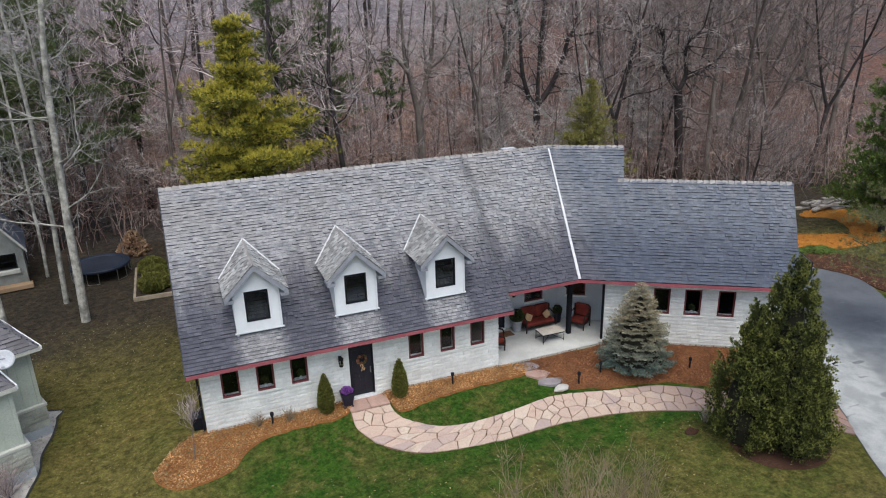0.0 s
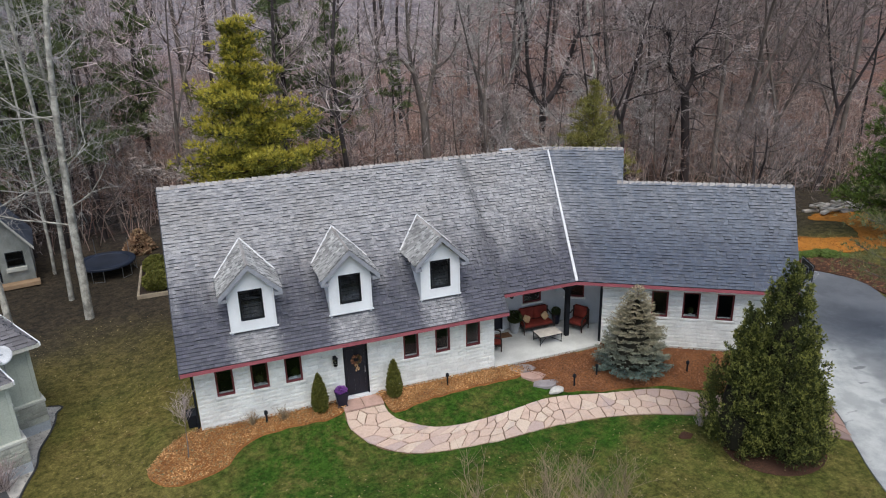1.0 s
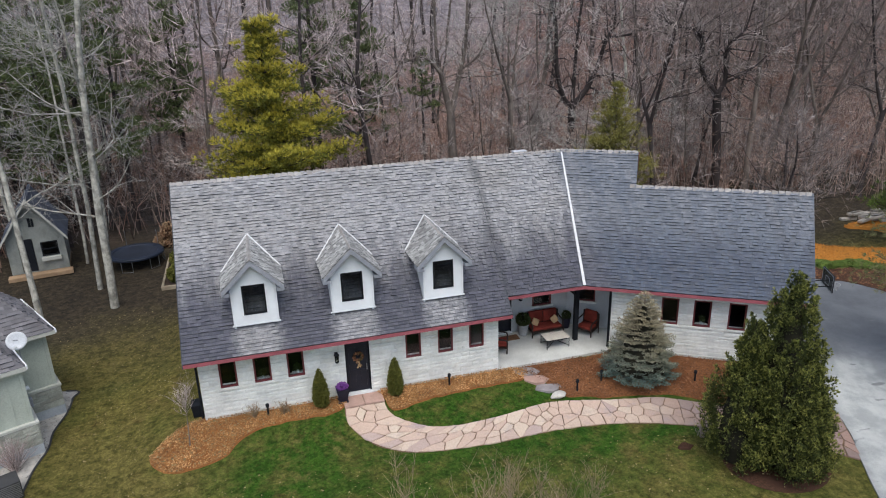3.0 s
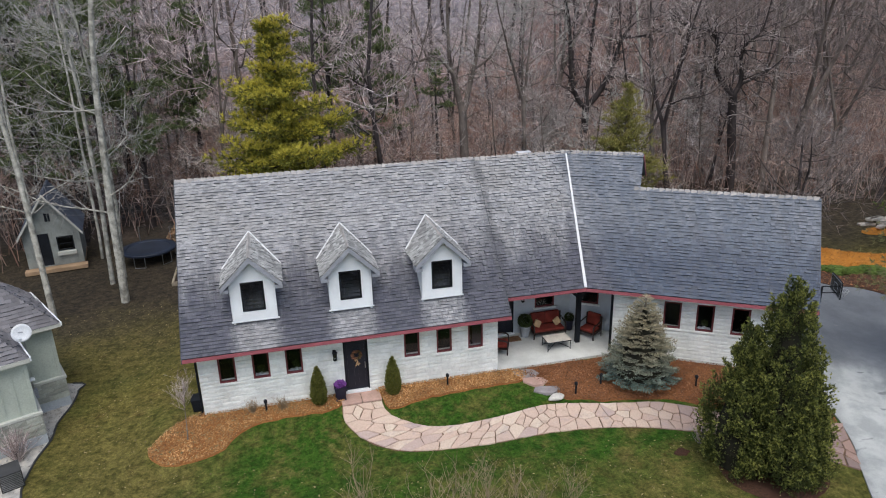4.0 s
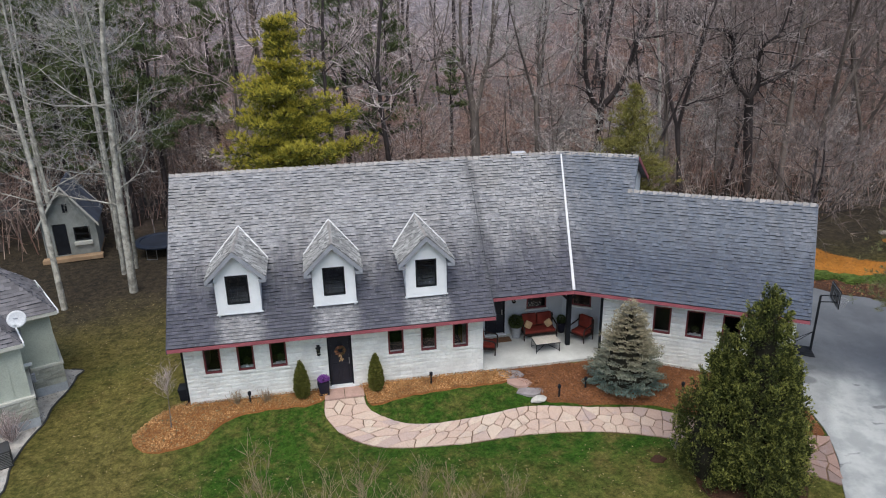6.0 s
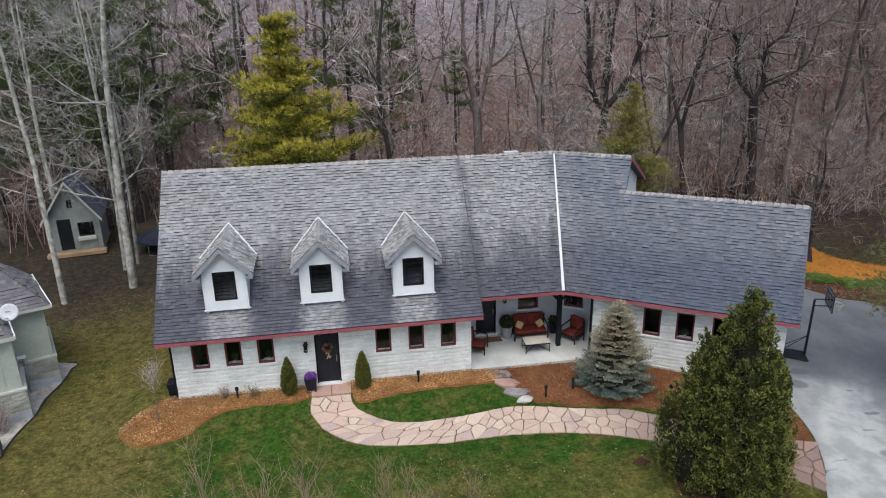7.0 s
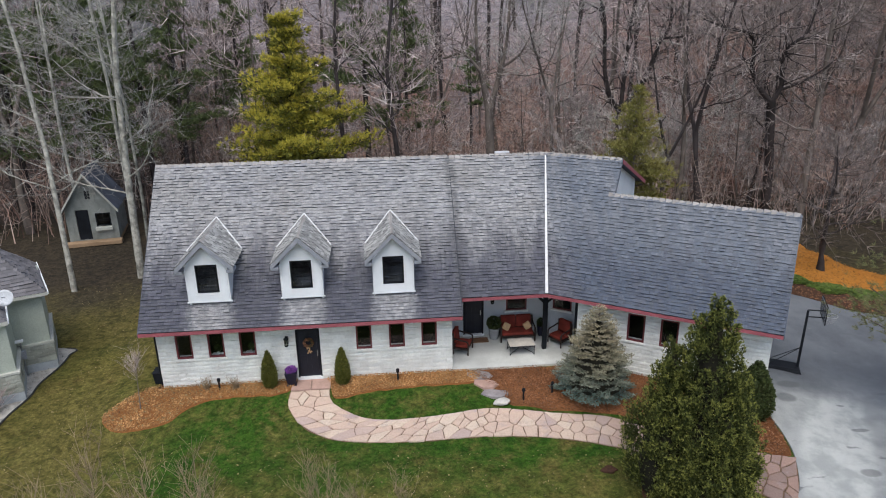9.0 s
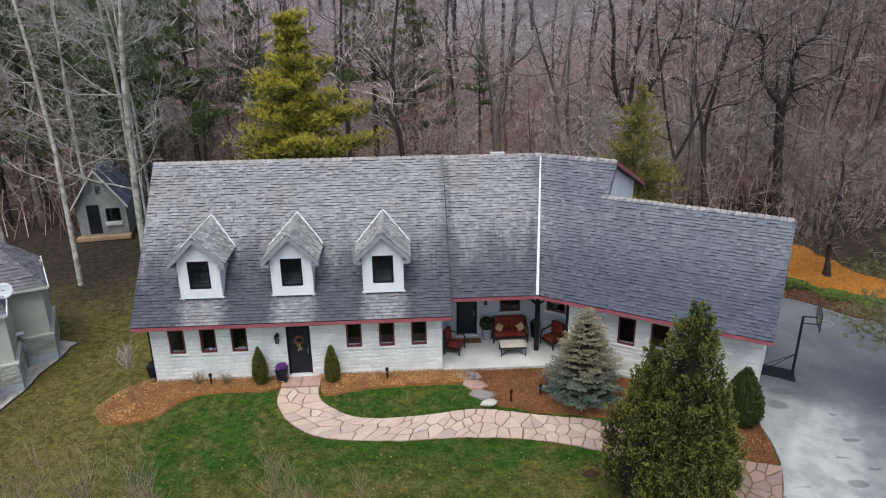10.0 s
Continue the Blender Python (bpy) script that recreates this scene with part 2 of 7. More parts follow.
M["glass"] = glass_mat("window_glass", (0.7, 0.76, 0.82), 1.36)
# Near-black surfaces that put the dark of unlit rooms into the colour.
M["room"] = worn("room_darkness", (0.018, 0.02, 0.026), 0.8, 1.2, 1, 8, 0.9, 0)
M["concrete"] = worn("pale_concrete", (0.62, 0.63, 0.6), 0.82, 1.08, 0.9, 30, 0.85, 0.2)
M["stucco"] = worn("pale_blue_grey_stucco", (0.6, 0.63, 0.66), 0.92, 1.05, 1.2, 40, 0.85, 0.15)


def flag_mat():
    """Sandstone flags, each its own tint from tan to pink to grey-violet, with lichen stains."""
    n = Nodes("pink_flagstone", 0.82, 0, 0.25)
    pick = n.each()
    tone = n.mix(n.ramp(pick, 0.0, 0.5), (0.66, 0.54, 0.43), (0.6, 0.45, 0.36))
    tone = n.mix(n.ramp(pick, 0.75, 1.0), tone, (0.5, 0.385, 0.34))
    tone = n.mix(n.ramp(n.noise(2.6, 5, 0.7), 0.5, 0.75, 0.0, 0.8), tone, (0.46, 0.34, 0.27))
    # Pinker stone towards the drive, darkened further to paint in shade there.
    rose_shaded = n.ramp(n.xyz()[0], 8.5, 14.0, 0.0, 0.95)
    tone = n.mix(rose_shaded, tone, n.mix(pick, (0.34, 0.22, 0.18), (0.22, 0.165, 0.15)))
    tone = n.mix(n.ramp(n.noise(1.1, 5, 0.75), 0.52, 0.7, 0.0, 0.55), tone, (0.36, 0.31, 0.32))
    fine = n.noise(18, 4, 0.75)
    tone = n.mix(n.ramp(fine, 0.25, 0.75), n.mix(1.0, tone, (0.78, 0.77, 0.76), "MULTIPLY"), tone)
    n.colour(tone)
    n.bump(fine, 0.4)
    return n.mat


M["flag"] = flag_mat()
M["joint"] = worn("earth_joints", (0.17, 0.11, 0.07), 0.7, 1.3, 3, 25, 0.95, 0.4)
M["slabstone"] = worn("pink_step_slab", (0.5, 0.33, 0.27), 0.85, 1.15, 2, 20, 0.8, 0.3)
M["greystone"] = worn("grey_violet_stepping_stone", (0.3, 0.27, 0.27), 0.8, 1.2, 2, 20, 0.85, 0.4)
M["boulder"] = worn("pale_boulder", (0.55, 0.53, 0.48), 0.8, 1.15, 3, 20, 0.85, 0.5)
M["lawn"] = lawn_mat()
M["mulch"] = mulch_mat("brown_mulch", (0.14, 0.06, 0.022), (0.46, 0.21, 0.07), (0.27, 0.108, 0.035))
M["mulch_porch"] = mulch_mat("rust_brown_mulch", (0.085, 0.036, 0.018), (0.34, 0.145, 0.058), (0.15, 0.06, 0.026))
M["chips"] = worn("mulch_chips", (0.72, 0.39, 0.16), 0.6, 1.25, 1.3, 30, 0.9, 0, vary=0.75)
M["mulch_dark"] = mulch_mat("dark_red_mulch", (0.04, 0.024, 0.017), (0.115, 0.058, 0.036), (0.07, 0.037, 0.026))
M["chips_dark"] = worn("dark_mulch_chips", (0.4, 0.19, 0.095), 0.6, 1.25, 1.3, 30, 0.9, 0, vary=0.8)
M["orange"] = mulch_mat("orange_leaf_mulch", (0.34, 0.13, 0.02), (0.6, 0.26, 0.05), (0.46, 0.19, 0.035))
M["orange_chips"] = worn("orange_leaves", (0.62, 0.27, 0.06), 0.7, 1.2, 1.3, 30, 0.9, 0, vary=0.6)
M["dry_leaf"] = worn("dry_leaves", (0.42, 0.33, 0.16), 0.7, 1.2, 2, 30, 0.85, 0, vary=0.6)
M["heap_leaf"] = leafy("tan_dead_leaves", (0.14, 0.08, 0.05), (0.5, 0.36, 0.22), (0.3, 0.17, 0.1), 2)
M["tarmac"] = tarmac()
M["gravel"] = worn("pale_gravel", (0.52, 0.49, 0.44), 0.7, 1.15, 2, 45, 0.9, 0.8)
M["gravel_piece"] = worn("gravel_stones", (0.55, 0.53, 0.5), 0.7, 1.15, 2, 45, 0.9, 0, vary=0.6)
M["edge"] = worn("dark_edging", (0.05, 0.05, 0.05), 0.8, 1.2, 2, 30, 0.7, 0.1)
M["bark"] = worn("grey_brown_bark", (0.17, 0.14, 0.12), 0.6, 1.4, 0.9, 8, 0.95, 0.6, grain=(1, 1, 0.15), vary=0.25)
M["bark_dark"] = worn("dark_bark", (0.064, 0.052, 0.05), 0.6, 1.4, 0.9, 8, 0.95, 0.6, grain=(1, 1, 0.15), vary=0.3)
M["bark_limb"] = worn("blackish_bark", (0.034, 0.027, 0.026), 0.6, 1.4, 0.9, 8, 0.95, 0.6, grain=(1, 1, 0.15))
M["bark_pale"] = worn("pale_smooth_bark", (0.52, 0.5, 0.43), 0.45, 1.25, 2.6, 9, 0.9, 0.4, grain=(1, 1, 0.4), grit=0.6)
M["twig"] = leafy("mauve_brown_twigs", (0.075, 0.052, 0.05), (0.8, 0.68, 0.64), (0.33, 0.245, 0.232), 0.6)
M["twig_pale"] = worn("pale_grey_twigs", (0.47, 0.45, 0.41), 0.75, 1.2, 0.6, 8, 0.9, 0, vary=0.35)
M["twig_mid"] = leafy("grey_brown_twigs", (0.07, 0.055, 0.052), (0.7, 0.62, 0.57), (0.27, 0.22, 0.208), 0.6)
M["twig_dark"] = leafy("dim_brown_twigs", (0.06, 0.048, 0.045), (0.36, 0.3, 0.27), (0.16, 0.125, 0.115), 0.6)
# Far twigs lighter than near ones, with the haze put into the colour.
M["twig_far"] = leafy("haze_pale_twigs", (0.16, 0.135, 0.14), (0.68, 0.61, 0.62), (0.4, 0.35, 0.36), 0.4)
M["brush"] = leafy("tan_brush_stems", (0.065, 0.04, 0.033), (0.66, 0.52, 0.44), (0.29, 0.16, 0.12), 0.7)
M["sapling"] = worn("tan_sapling_twigs", (0.4, 0.3, 0.19), 0.7, 1.2, 0.8, 8, 0.9, 0, vary=0.4)
# White pine needles in a bright and a dark copy: light put into colour.
M["pine"] = leafy("lit_pine_needles", (0.24, 0.225, 0.032), (0.72, 0.6, 0.09), (0.46, 0.41, 0.055))
M["pine_shaded"] = leafy("shaded_pine_needles", (0.06, 0.072, 0.014), (0.28, 0.265, 0.038), (0.16, 0.165, 0.025))
M["pine_dark"] = leafy("dark_pine_needles", (0.042, 0.07, 0.028), (0.17, 0.2, 0.075), (0.1, 0.13, 0.048))
M["olive"] = leafy("olive_cedar_sprays", (0.11, 0.115, 0.03), (0.33, 0.3, 0.085), (0.24, 0.2, 0.06))
def spruce_mat():
    """Blue-grey needles low down, straw-coloured new growth towards the leader."""
    n = Nodes("blue_spruce_needles", 0.7, 0, 0.2)
    x, y, z = n.xyz()
    pick = n.island()
    low = n.mix(pick, (0.03, 0.065, 0.055), (0.25, 0.34, 0.3))
    top = n.mix(pick, (0.1, 0.092, 0.055), (0.6, 0.53, 0.36))
    up = n.ramp(n.math("ADD", z, n.math("MULTIPLY", n.math("SUBTRACT", n.noise(3, 3), 0.5), 1.6)), -0.4, 2.2)
    n.colour(n.mix(up, low, top))
    return n.mat


M["spruce"] = spruce_mat()
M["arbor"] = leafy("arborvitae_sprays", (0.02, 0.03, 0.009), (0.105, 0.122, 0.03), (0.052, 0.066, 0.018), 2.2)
# Near-black inner body that stands in for the shade between sprays.
M["arbor_core"] = worn("dark_gap_shade", (0.022, 0.02, 0.012), 0.6, 1.3, 2, 20, 0.95, 0.4)
# Yellower tip colour, also brightened to paint light on the plumes.
M["arbor_tip"] = leafy("arborvitae_lit_tips", (0.08, 0.1, 0.022), (0.34, 0.34, 0.085), (0.18, 0.195, 0.05), 2.2)
M["topiary"] = leafy("small_cedar_sprays", (0.06, 0.075, 0.014), (0.21, 0.2, 0.045), (0.12, 0.122, 0.026), 4)
M["box"] = leafy("boxwood_leaves", (0.022, 0.04, 0.012), (0.08, 0.1, 0.03), (0.05, 0.06, 0.02), 4)
M["hedge"] = leafy("bright_hedge_leaves", (0.035, 0.07, 0.014), (0.14, 0.2, 0.035), (0.08, 0.115, 0.022), 2)
M["juniper"] = leafy("juniper_sprays", (0.06, 0.08, 0.03), (0.24, 0.24, 0.1), (0.15, 0.14, 0.06), 2)
M["purple"] = leafy("purple_petals", (0.12, 0.035, 0.2), (0.36, 0.14, 0.46), (0.22, 0.07, 0.32), 6)
M["wreath"] = leafy("dried_wreath_sprigs", (0.1, 0.03, 0.02), (0.42, 0.2, 0.11), (0.07, 0.08, 0.03), 9)
M["cushion"] = worn("rust_red_cushion_cloth", (0.22, 0.036, 0.024), 0.75, 1.2, 3, 60, 0.9, 0.2)
M["pillow"] = worn("sand_pillow_cloth", (0.6, 0.4, 0.22), 0.85, 1.1, 5, 60, 0.9, 0.2)
M["wicker"] = worn("dark_brown_frame", (0.03, 0.018, 0.015), 0.8, 1.3, 3, 40, 0.5, 0.2)
M["tabletop"] = worn("cream_stone_tabletop", (0.68, 0.63, 0.55), 0.9, 1.06, 4, 40, 0.6, 0.1)
M["pot"] = worn("grey_fluted_pot", (0.3, 0.31, 0.32), 0.8, 1.15, 3, 30, 0.8, 0.2)
M["navy_pot"] = worn("black_glazed_pot", (0.015, 0.015, 0.03), 0.8, 1.3, 3, 30, 0.3, 0.05)
M["soil"] = worn("potting_soil", (0.05, 0.035, 0.025), 0.7, 1.3, 6, 40, 0.95, 0.4)
M["mat"] = worn("brown_door_mat", (0.2, 0.11, 0.06), 0.8, 1.2, 5, 70, 0.95, 0.4)
M["sage"] = worn("sage_grey_siding", (0.46, 0.5, 0.43), 0.88, 1.08, 0.8, 20, 0.75, 0.1)
M["sage_trim"] = worn("cream_sill_trim", (0.56, 0.56, 0.5), 0.9, 1.06, 1.5, 20, 0.75, 0.1)
M["tanstone"] = worn("buff_stone_veneer", (0.47, 0.48, 0.41), 0.8, 1.12, 2, 18, 0.85, 0.5, vary=0.3)
M["foundation"] = worn("grey_foundation", (0.42, 0.45, 0.47), 0.85, 1.1, 2, 30, 0.9, 0.2)
M["nbroof"] = worn("grey_neighbour_shingles", (0.235, 0.225, 0.235), 0.75, 1.15, 0.8, 60, 0.9, 0.3, vary=0.4)
M["shed"] = worn("weathered_shed_boards", (0.29, 0.305, 0.28), 0.75, 1.15, 1.2, 20, 0.85, 0.2)
M["shed_roof"] = worn("slate_blue_shed_roof", (0.085, 0.1, 0.135), 0.75, 1.2, 1.2, 40, 0.8, 0.2)
M["deck"] = worn("tan_deck_boards", (0.4, 0.27, 0.16), 0.8, 1.15, 1.2, 30, 0.8, 0.2)
M["timber"] = worn("weathered_timber", (0.34, 0.28, 0.2), 0.75, 1.2, 2, 30, 0.85, 0.3)
M["dish"] = worn("pale_grey_dish", (0.62, 0.64, 0.66), 0.95, 1.03, 2, 20, 0.5, 0.05)
M["tramp"] = worn("black_trampoline_mat", (0.024, 0.03, 0.045), 0.8, 1.3, 1, 60, 0.7, 0.1)
M["tramp_pad"] = worn("navy_trampoline_pad", (0.018, 0.026, 0.045), 0.8, 1.2, 1, 30, 0.55, 0.1)
M["steel"] = worn("galvanised_steel", (0.4, 0.41, 0.42), 0.8, 1.15, 3, 40, 0.4, 0.05, 0.9)
M["board"] = worn("smoked_backboard", (0.02, 0.022, 0.026), 0.9, 1.1, 2, 20, 0.2, 0.0)
M["net"] = worn("white_net_cord", (0.5, 0.5, 0.5), 0.9, 1.05, 3, 40, 0.8, 0)
M["rubble"] = worn("pale_cut_logs", (0.5, 0.46, 0.4), 0.7, 1.2, 2, 20, 0.9, 0.3, vary=0.4)
M["lantern_glass"] = glass_mat("lantern_glass", (0.9, 0.88, 0.8))

# ---- building tools ----
class Soup:
    """Vertices and faces on their way to becoming one mesh."""

    def __init__(self):
        self.v, self.f = [], []

    def add(self, verts, faces):
        k = len(self.v)
        self.v.extend(tuple(p) for p in verts)
        self.f.extend(tuple(i + k for i in f) for f in faces)
        return self

    def box(self, x0, x1, y0, y1, z0, z1, m=None, bevel=0.0):
        if bevel:
            b = min(bevel, 0.45 * min(x1 - x0, y1 - y0, z1 - z0))
            bm = bmesh.new()
            bmesh.ops.create_cube(bm, size=1, matrix=Matrix.LocRotScale(((x0 + x1) / 2, (y0 + y1) / 2, (z0 + z1) / 2), None, (x1 - x0, y1 - y0, z1 - z0)))
            bmesh.ops.bevel(bm, geom=bm.edges[:], offset=b, segments=2, affect="EDGES", profile=0.6)
            vs = [v.co.copy() for v in bm.verts]
            fs = [[v.index for v in f.verts] for f in bm.faces]
            bm.free()
        else:
            vs = [Vector((x, y, z)) for z in (z0, z1) for y in (y0, y1) for x in (x0, x1)]
            fs = [(0, 2, 3, 1), (4, 5, 7, 6), (0, 1, 5, 4), (2, 6, 7, 3), (0, 4, 6, 2), (1, 3, 7, 5)]
        if m is not None:
            vs = [m @ v for v in vs]
        return self.add(vs, fs)

    def tube(self, points, radii, sides=6, caps=True):
        pts = [Vector(p) for p in points]
        side, rings = Vector((1, 0, 0)), []
        for i, p in enumerate(pts):
            way = (pts[min(i + 1, len(pts) - 1)] - pts[max(i - 1, 0)]).normalized()
            side = side - way * side.dot(way)
            if side.length < 1e-3:
                side = way.orthogonal()
            side.normalize()
            up = way.cross(side)
            rings.append([p + (side * math.cos(2 * math.pi * k / sides) + up * math.sin(2 * math.pi * k / sides)) * radii[i] for k in range(sides)])
        fs = []
        for i in range(len(rings) - 1):
            for k in range(sides):
                a, b = i * sides + k, i * sides + (k + 1) % sides
                fs.append((a, b, b + sides, a + sides))
        if caps:
            fs += [tuple(range(sides))[::-1], tuple(range((len(rings) - 1) * sides, len(rings) * sides))]
        return self.add([p for r in rings for p in r], fs)

    def spike(self, p, q, r):
        """A fine twig: a three-sided point from p to q."""
        p, q = Vector(p), Vector(q)
        way = q - p
        u = way.orthogonal().normalized() * r
        w = way.normalized().cross(u)
        return self.add([p + u, p - u * 0.5 + w * 0.87, p - u * 0.5 - w * 0.87, q], [(0, 1, 3), (1, 2, 3), (2, 0, 3)])

    def spun(self, profile, at=(0, 0, 0), sides=24, top=True, bottom=True):
        """A turned shape from (radius, height) pairs."""
        c = Vector(at)
        vs = [c + Vector((r * math.cos(2 * math.pi * k / sides), r * math.sin(2 * math.pi * k / sides), h)) for r, h in profile for k in range(sides)]
        fs = [(i * sides + k, i * sides + (k + 1) % sides, (i + 1) * sides + (k + 1) % sides, (i + 1) * sides + k) for i in range(len(profile) - 1) for k in range(sides)]
        if bottom:
            fs.append(tuple(range(sides))[::-1])
        if top:
            fs.append(tuple(range((len(profile) - 1) * sides, len(profile) * sides)))
        return self.add(vs, fs)

    def prism(self, outline, low, high):
        """An upright prism over a flat outline of (x, y), between two heights."""
        k = len(outline)
        vs = [(x, y, low) for x, y in outline] + [(x, y, high) for x, y in outline]
        return self.add(vs, [tuple(range(k))[::-1], tuple(range(k, 2 * k))] + [(i, (i + 1) % k, k + (i + 1) % k, k + i) for i in range(k)])

    def slab(self, corners, thick):
        """A plate whose upper face has the given corners, thick metres deep along its own normal."""
        c = [Vector(p) for p in corners]
        down = (c[1] - c[0]).cross(c[2] - c[0]).normalized() * -thick
        k = len(c)
        return self.add(c + [p + down for p in c], [tuple(range(k)), tuple(range(k, 2 * k))[::-1]] + [(i, k + i, k + (i + 1) % k, (i + 1) % k) for i in range(k)])

    def mesh(self, name, material, smooth=False):
        me = bpy.data.meshes.new(name)
        me.from_pydata(self.v, [], self.f)
        me.materials.append(M[material])
        if smooth:
            me.polygons.foreach_set("use_smooth", [True] * len(me.polygons))
        me.update()
        return me


def part(name, soup, material, parent, label="", smooth=False, at=None):
    ob = new(name, soup.mesh(name, material, smooth) if isinstance(soup, Soup) else soup)
    ob.parent = parent
    if at is not None:
        ob.matrix_basis = at
    if label:
        tagged(ob, label)
    return ob


def thing(name, label, category, at=None, group="", kind=""):
    ob = new(name)
    ob.empty_display_size = 0.2
    if at is not None:
        ob.matrix_basis = at
    return tagged(ob, label, category, group, kind)


def solid(name, soup, material, label, category, at=None, group="", kind="", smooth=False):
    ob = new(name, soup.mesh(name, material, smooth))
    if at is not None:
        ob.matrix_basis = at
    return tagged(ob, label, category, group, kind)


def step(a, b, x):
    t = max(0.0, min(1.0, (x - a) / (b - a)))
    return t * t * (3 - 2 * t)


# ---- the plan: the main house faces -y; the wing turns 32.3 degrees towards the street ----
TURN_W = radians(-32.3)
DW = Vector((math.cos(TURN_W), math.sin(TURN_W)))
NW = Vector((-DW.y, DW.x))
EAVE, SLOPE = (-0.64, 2.57), 1.037
RIDGE_Y, RIDGE_Z = 4.26, 7.65
MID_EAVE, MID_SLOPE = (0.165, 2.957), 1.141
W_EAVE, W_SLOPE, W_WALL, W_END = 5.33, 1.21, 6.02, 16.5
W_RIDGE_N, W_RIDGE_Z = 8.2, 6.43
W_TOP_N = W_EAVE + (RIDGE_Z - 2.957) / W_SLOPE


def wing(s, n, z=0.0):
    """A place in the wing's own run (s along its front, n into it)."""
    p = DW * s + NW * n
    return Vector((p.x, p.y, z))


def hill(x, y):
    return 0.0 if y < 26 else 0.24 * (y - 26) * step(26, 42, y)


def ground_z(x, y):
    s, n = DW.x * x + DW.y * y, NW.x * x + NW.y * y
    front = max(min(-y, W_WALL - n), -5.3 - x, s - 16.3, y - 8.6)
    swell = 0.05 * noise.noise((x * 0.22, y * 0.22, 0.3))
    return -0.1 - 0.4 * step(0.0, 3.6, front) + swell * step(1.0, 5.0, front) * (0.4 if y < 12 else 1.6) + hill(x, y)

# ---- ground ----
def ground_sheet():
    xs = sorted({*np.round(np.arange(-22, 34.01, 0.5), 3), *np.round(np.arange(-70, -22, 4), 3), *np.round(np.arange(36, 90, 4), 3), -900, -400, -200, -110, 130, 200, 400, 900})
    ys = sorted({*np.round(np.arange(-12, 30.01, 0.5), 3), *np.round(np.arange(-60, -12, 4), 3), *np.round(np.arange(32, 150, 4), 3), -900, -300, -120, 170, 200})
    s = Soup()
    vs = [(x, y, ground_z(min(max(x, -100), 130), y) + (0.0 if y < 30 else 0.7 * noise.noise((x * 0.05, y * 0.05, 2)))) for y in ys for x in xs]
    k = len(xs)
    s.add(vs, [(j * k + i, j * k + i + 1, (j + 1) * k + i + 1, (j + 1) * k + i) for j in range(len(ys) - 1) for i in range(k - 1)])
    return s


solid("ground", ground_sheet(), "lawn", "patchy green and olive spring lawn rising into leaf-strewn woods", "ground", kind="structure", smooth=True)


def curve_points(points, steps=8, closed=True):
    """A smooth line through control points (Catmull-Rom)."""
    out, k = [], len(points)
    for i in range(k if closed else k - 1):
        p = [Vector(points[j % k] if closed else points[min(max(j, 0), k - 1)]) for j in (i - 1, i, i + 1, i + 2)]
        for u in range(steps):
            t = u / steps
            out.append(0.5 * ((2 * p[1]) + (p[2] - p[0]) * t + (2 * p[0] - 5 * p[1] + 4 * p[2] - p[3]) * t * t + (3 * p[1] - p[0] - 3 * p[2] + p[3]) * t ** 3))
    if not closed:
        out.append(Vector(points[-1]))
    return out


def ragged(points, amount):
    """The same line, its edge broken up a little."""
    return [p + Vector((noise.noise((p.x * 2.3, p.y * 2.3, 1.5)), noise.noise((p.x * 2.3, p.y * 2.3, 8.5)))) * amount for p in points]


def inside(poly, x, y):
    hit, k = False, len(poly)
    for i in range(k):
        (x0, y0), (x1, y1) = poly[i][:2], poly[i - 1][:2]
        if (y0 > y) != (y1 > y) and x < (x1 - x0) * (y - y0) / (y1 - y0) + x0:
            hit = not hit
    return hit


def draped(outline, lift, cell=0.3, dome=0.0):
    """A sheet over the ground inside an outline, lifted a little, its rim let into the soil."""
    poly = [Vector(p[:2]) for p in outline]
    bm = bmesh.new()
    f = bm.faces.new([bm.verts.new((p.x, p.y, 0)) for p in poly])
    x0, x1 = min(p.x for p in poly), max(p.x for p in poly)
    y0, y1 = min(p.y for p in poly), max(p.y for p in poly)
    for axis, lo, hi in ((Vector((1, 0, 0)), x0, x1), (Vector((0, 1, 0)), y0, y1)):
        q = math.ceil(lo / cell) * cell
        while q < hi:
            bmesh.ops.bisect_plane(bm, geom=bm.verts[:] + bm.edges[:] + bm.faces[:], plane_co=axis * q, plane_no=axis)
            q += cell
    for v in bm.verts:
        rim = min((Vector((v.co.x, v.co.y)) - p).length for p in poly)
        v.co.z = ground_z(v.co.x, v.co.y) + lift + dome * step(0, 0.8, rim) + 0.02 * noise.noise((v.co.x * 2, v.co.y * 2, 5)) * step(0, 0.3, rim)
    rim_edges = [e for e in bm.edges if e.is_boundary]
    got = bmesh.ops.extrude_edge_only(bm, edges=rim_edges)
    for v in got["geom"]:
        if isinstance(v, bmesh.types.BMVert):
            v.co.z -= lift + 0.08
    bmesh.ops.recalc_face_normals(bm, faces=bm.faces[:])
    if sum(f.normal.z * f.calc_area() for f in bm.faces) < 0:
        bmesh.ops.reverse_faces(bm, faces=bm.faces[:])
    s = Soup()
    bm.verts.index_update()
    s.add([v.co.copy() for v in bm.verts], [[v.index for v in f.verts] for f in bm.faces])
    bm.free()
    return s


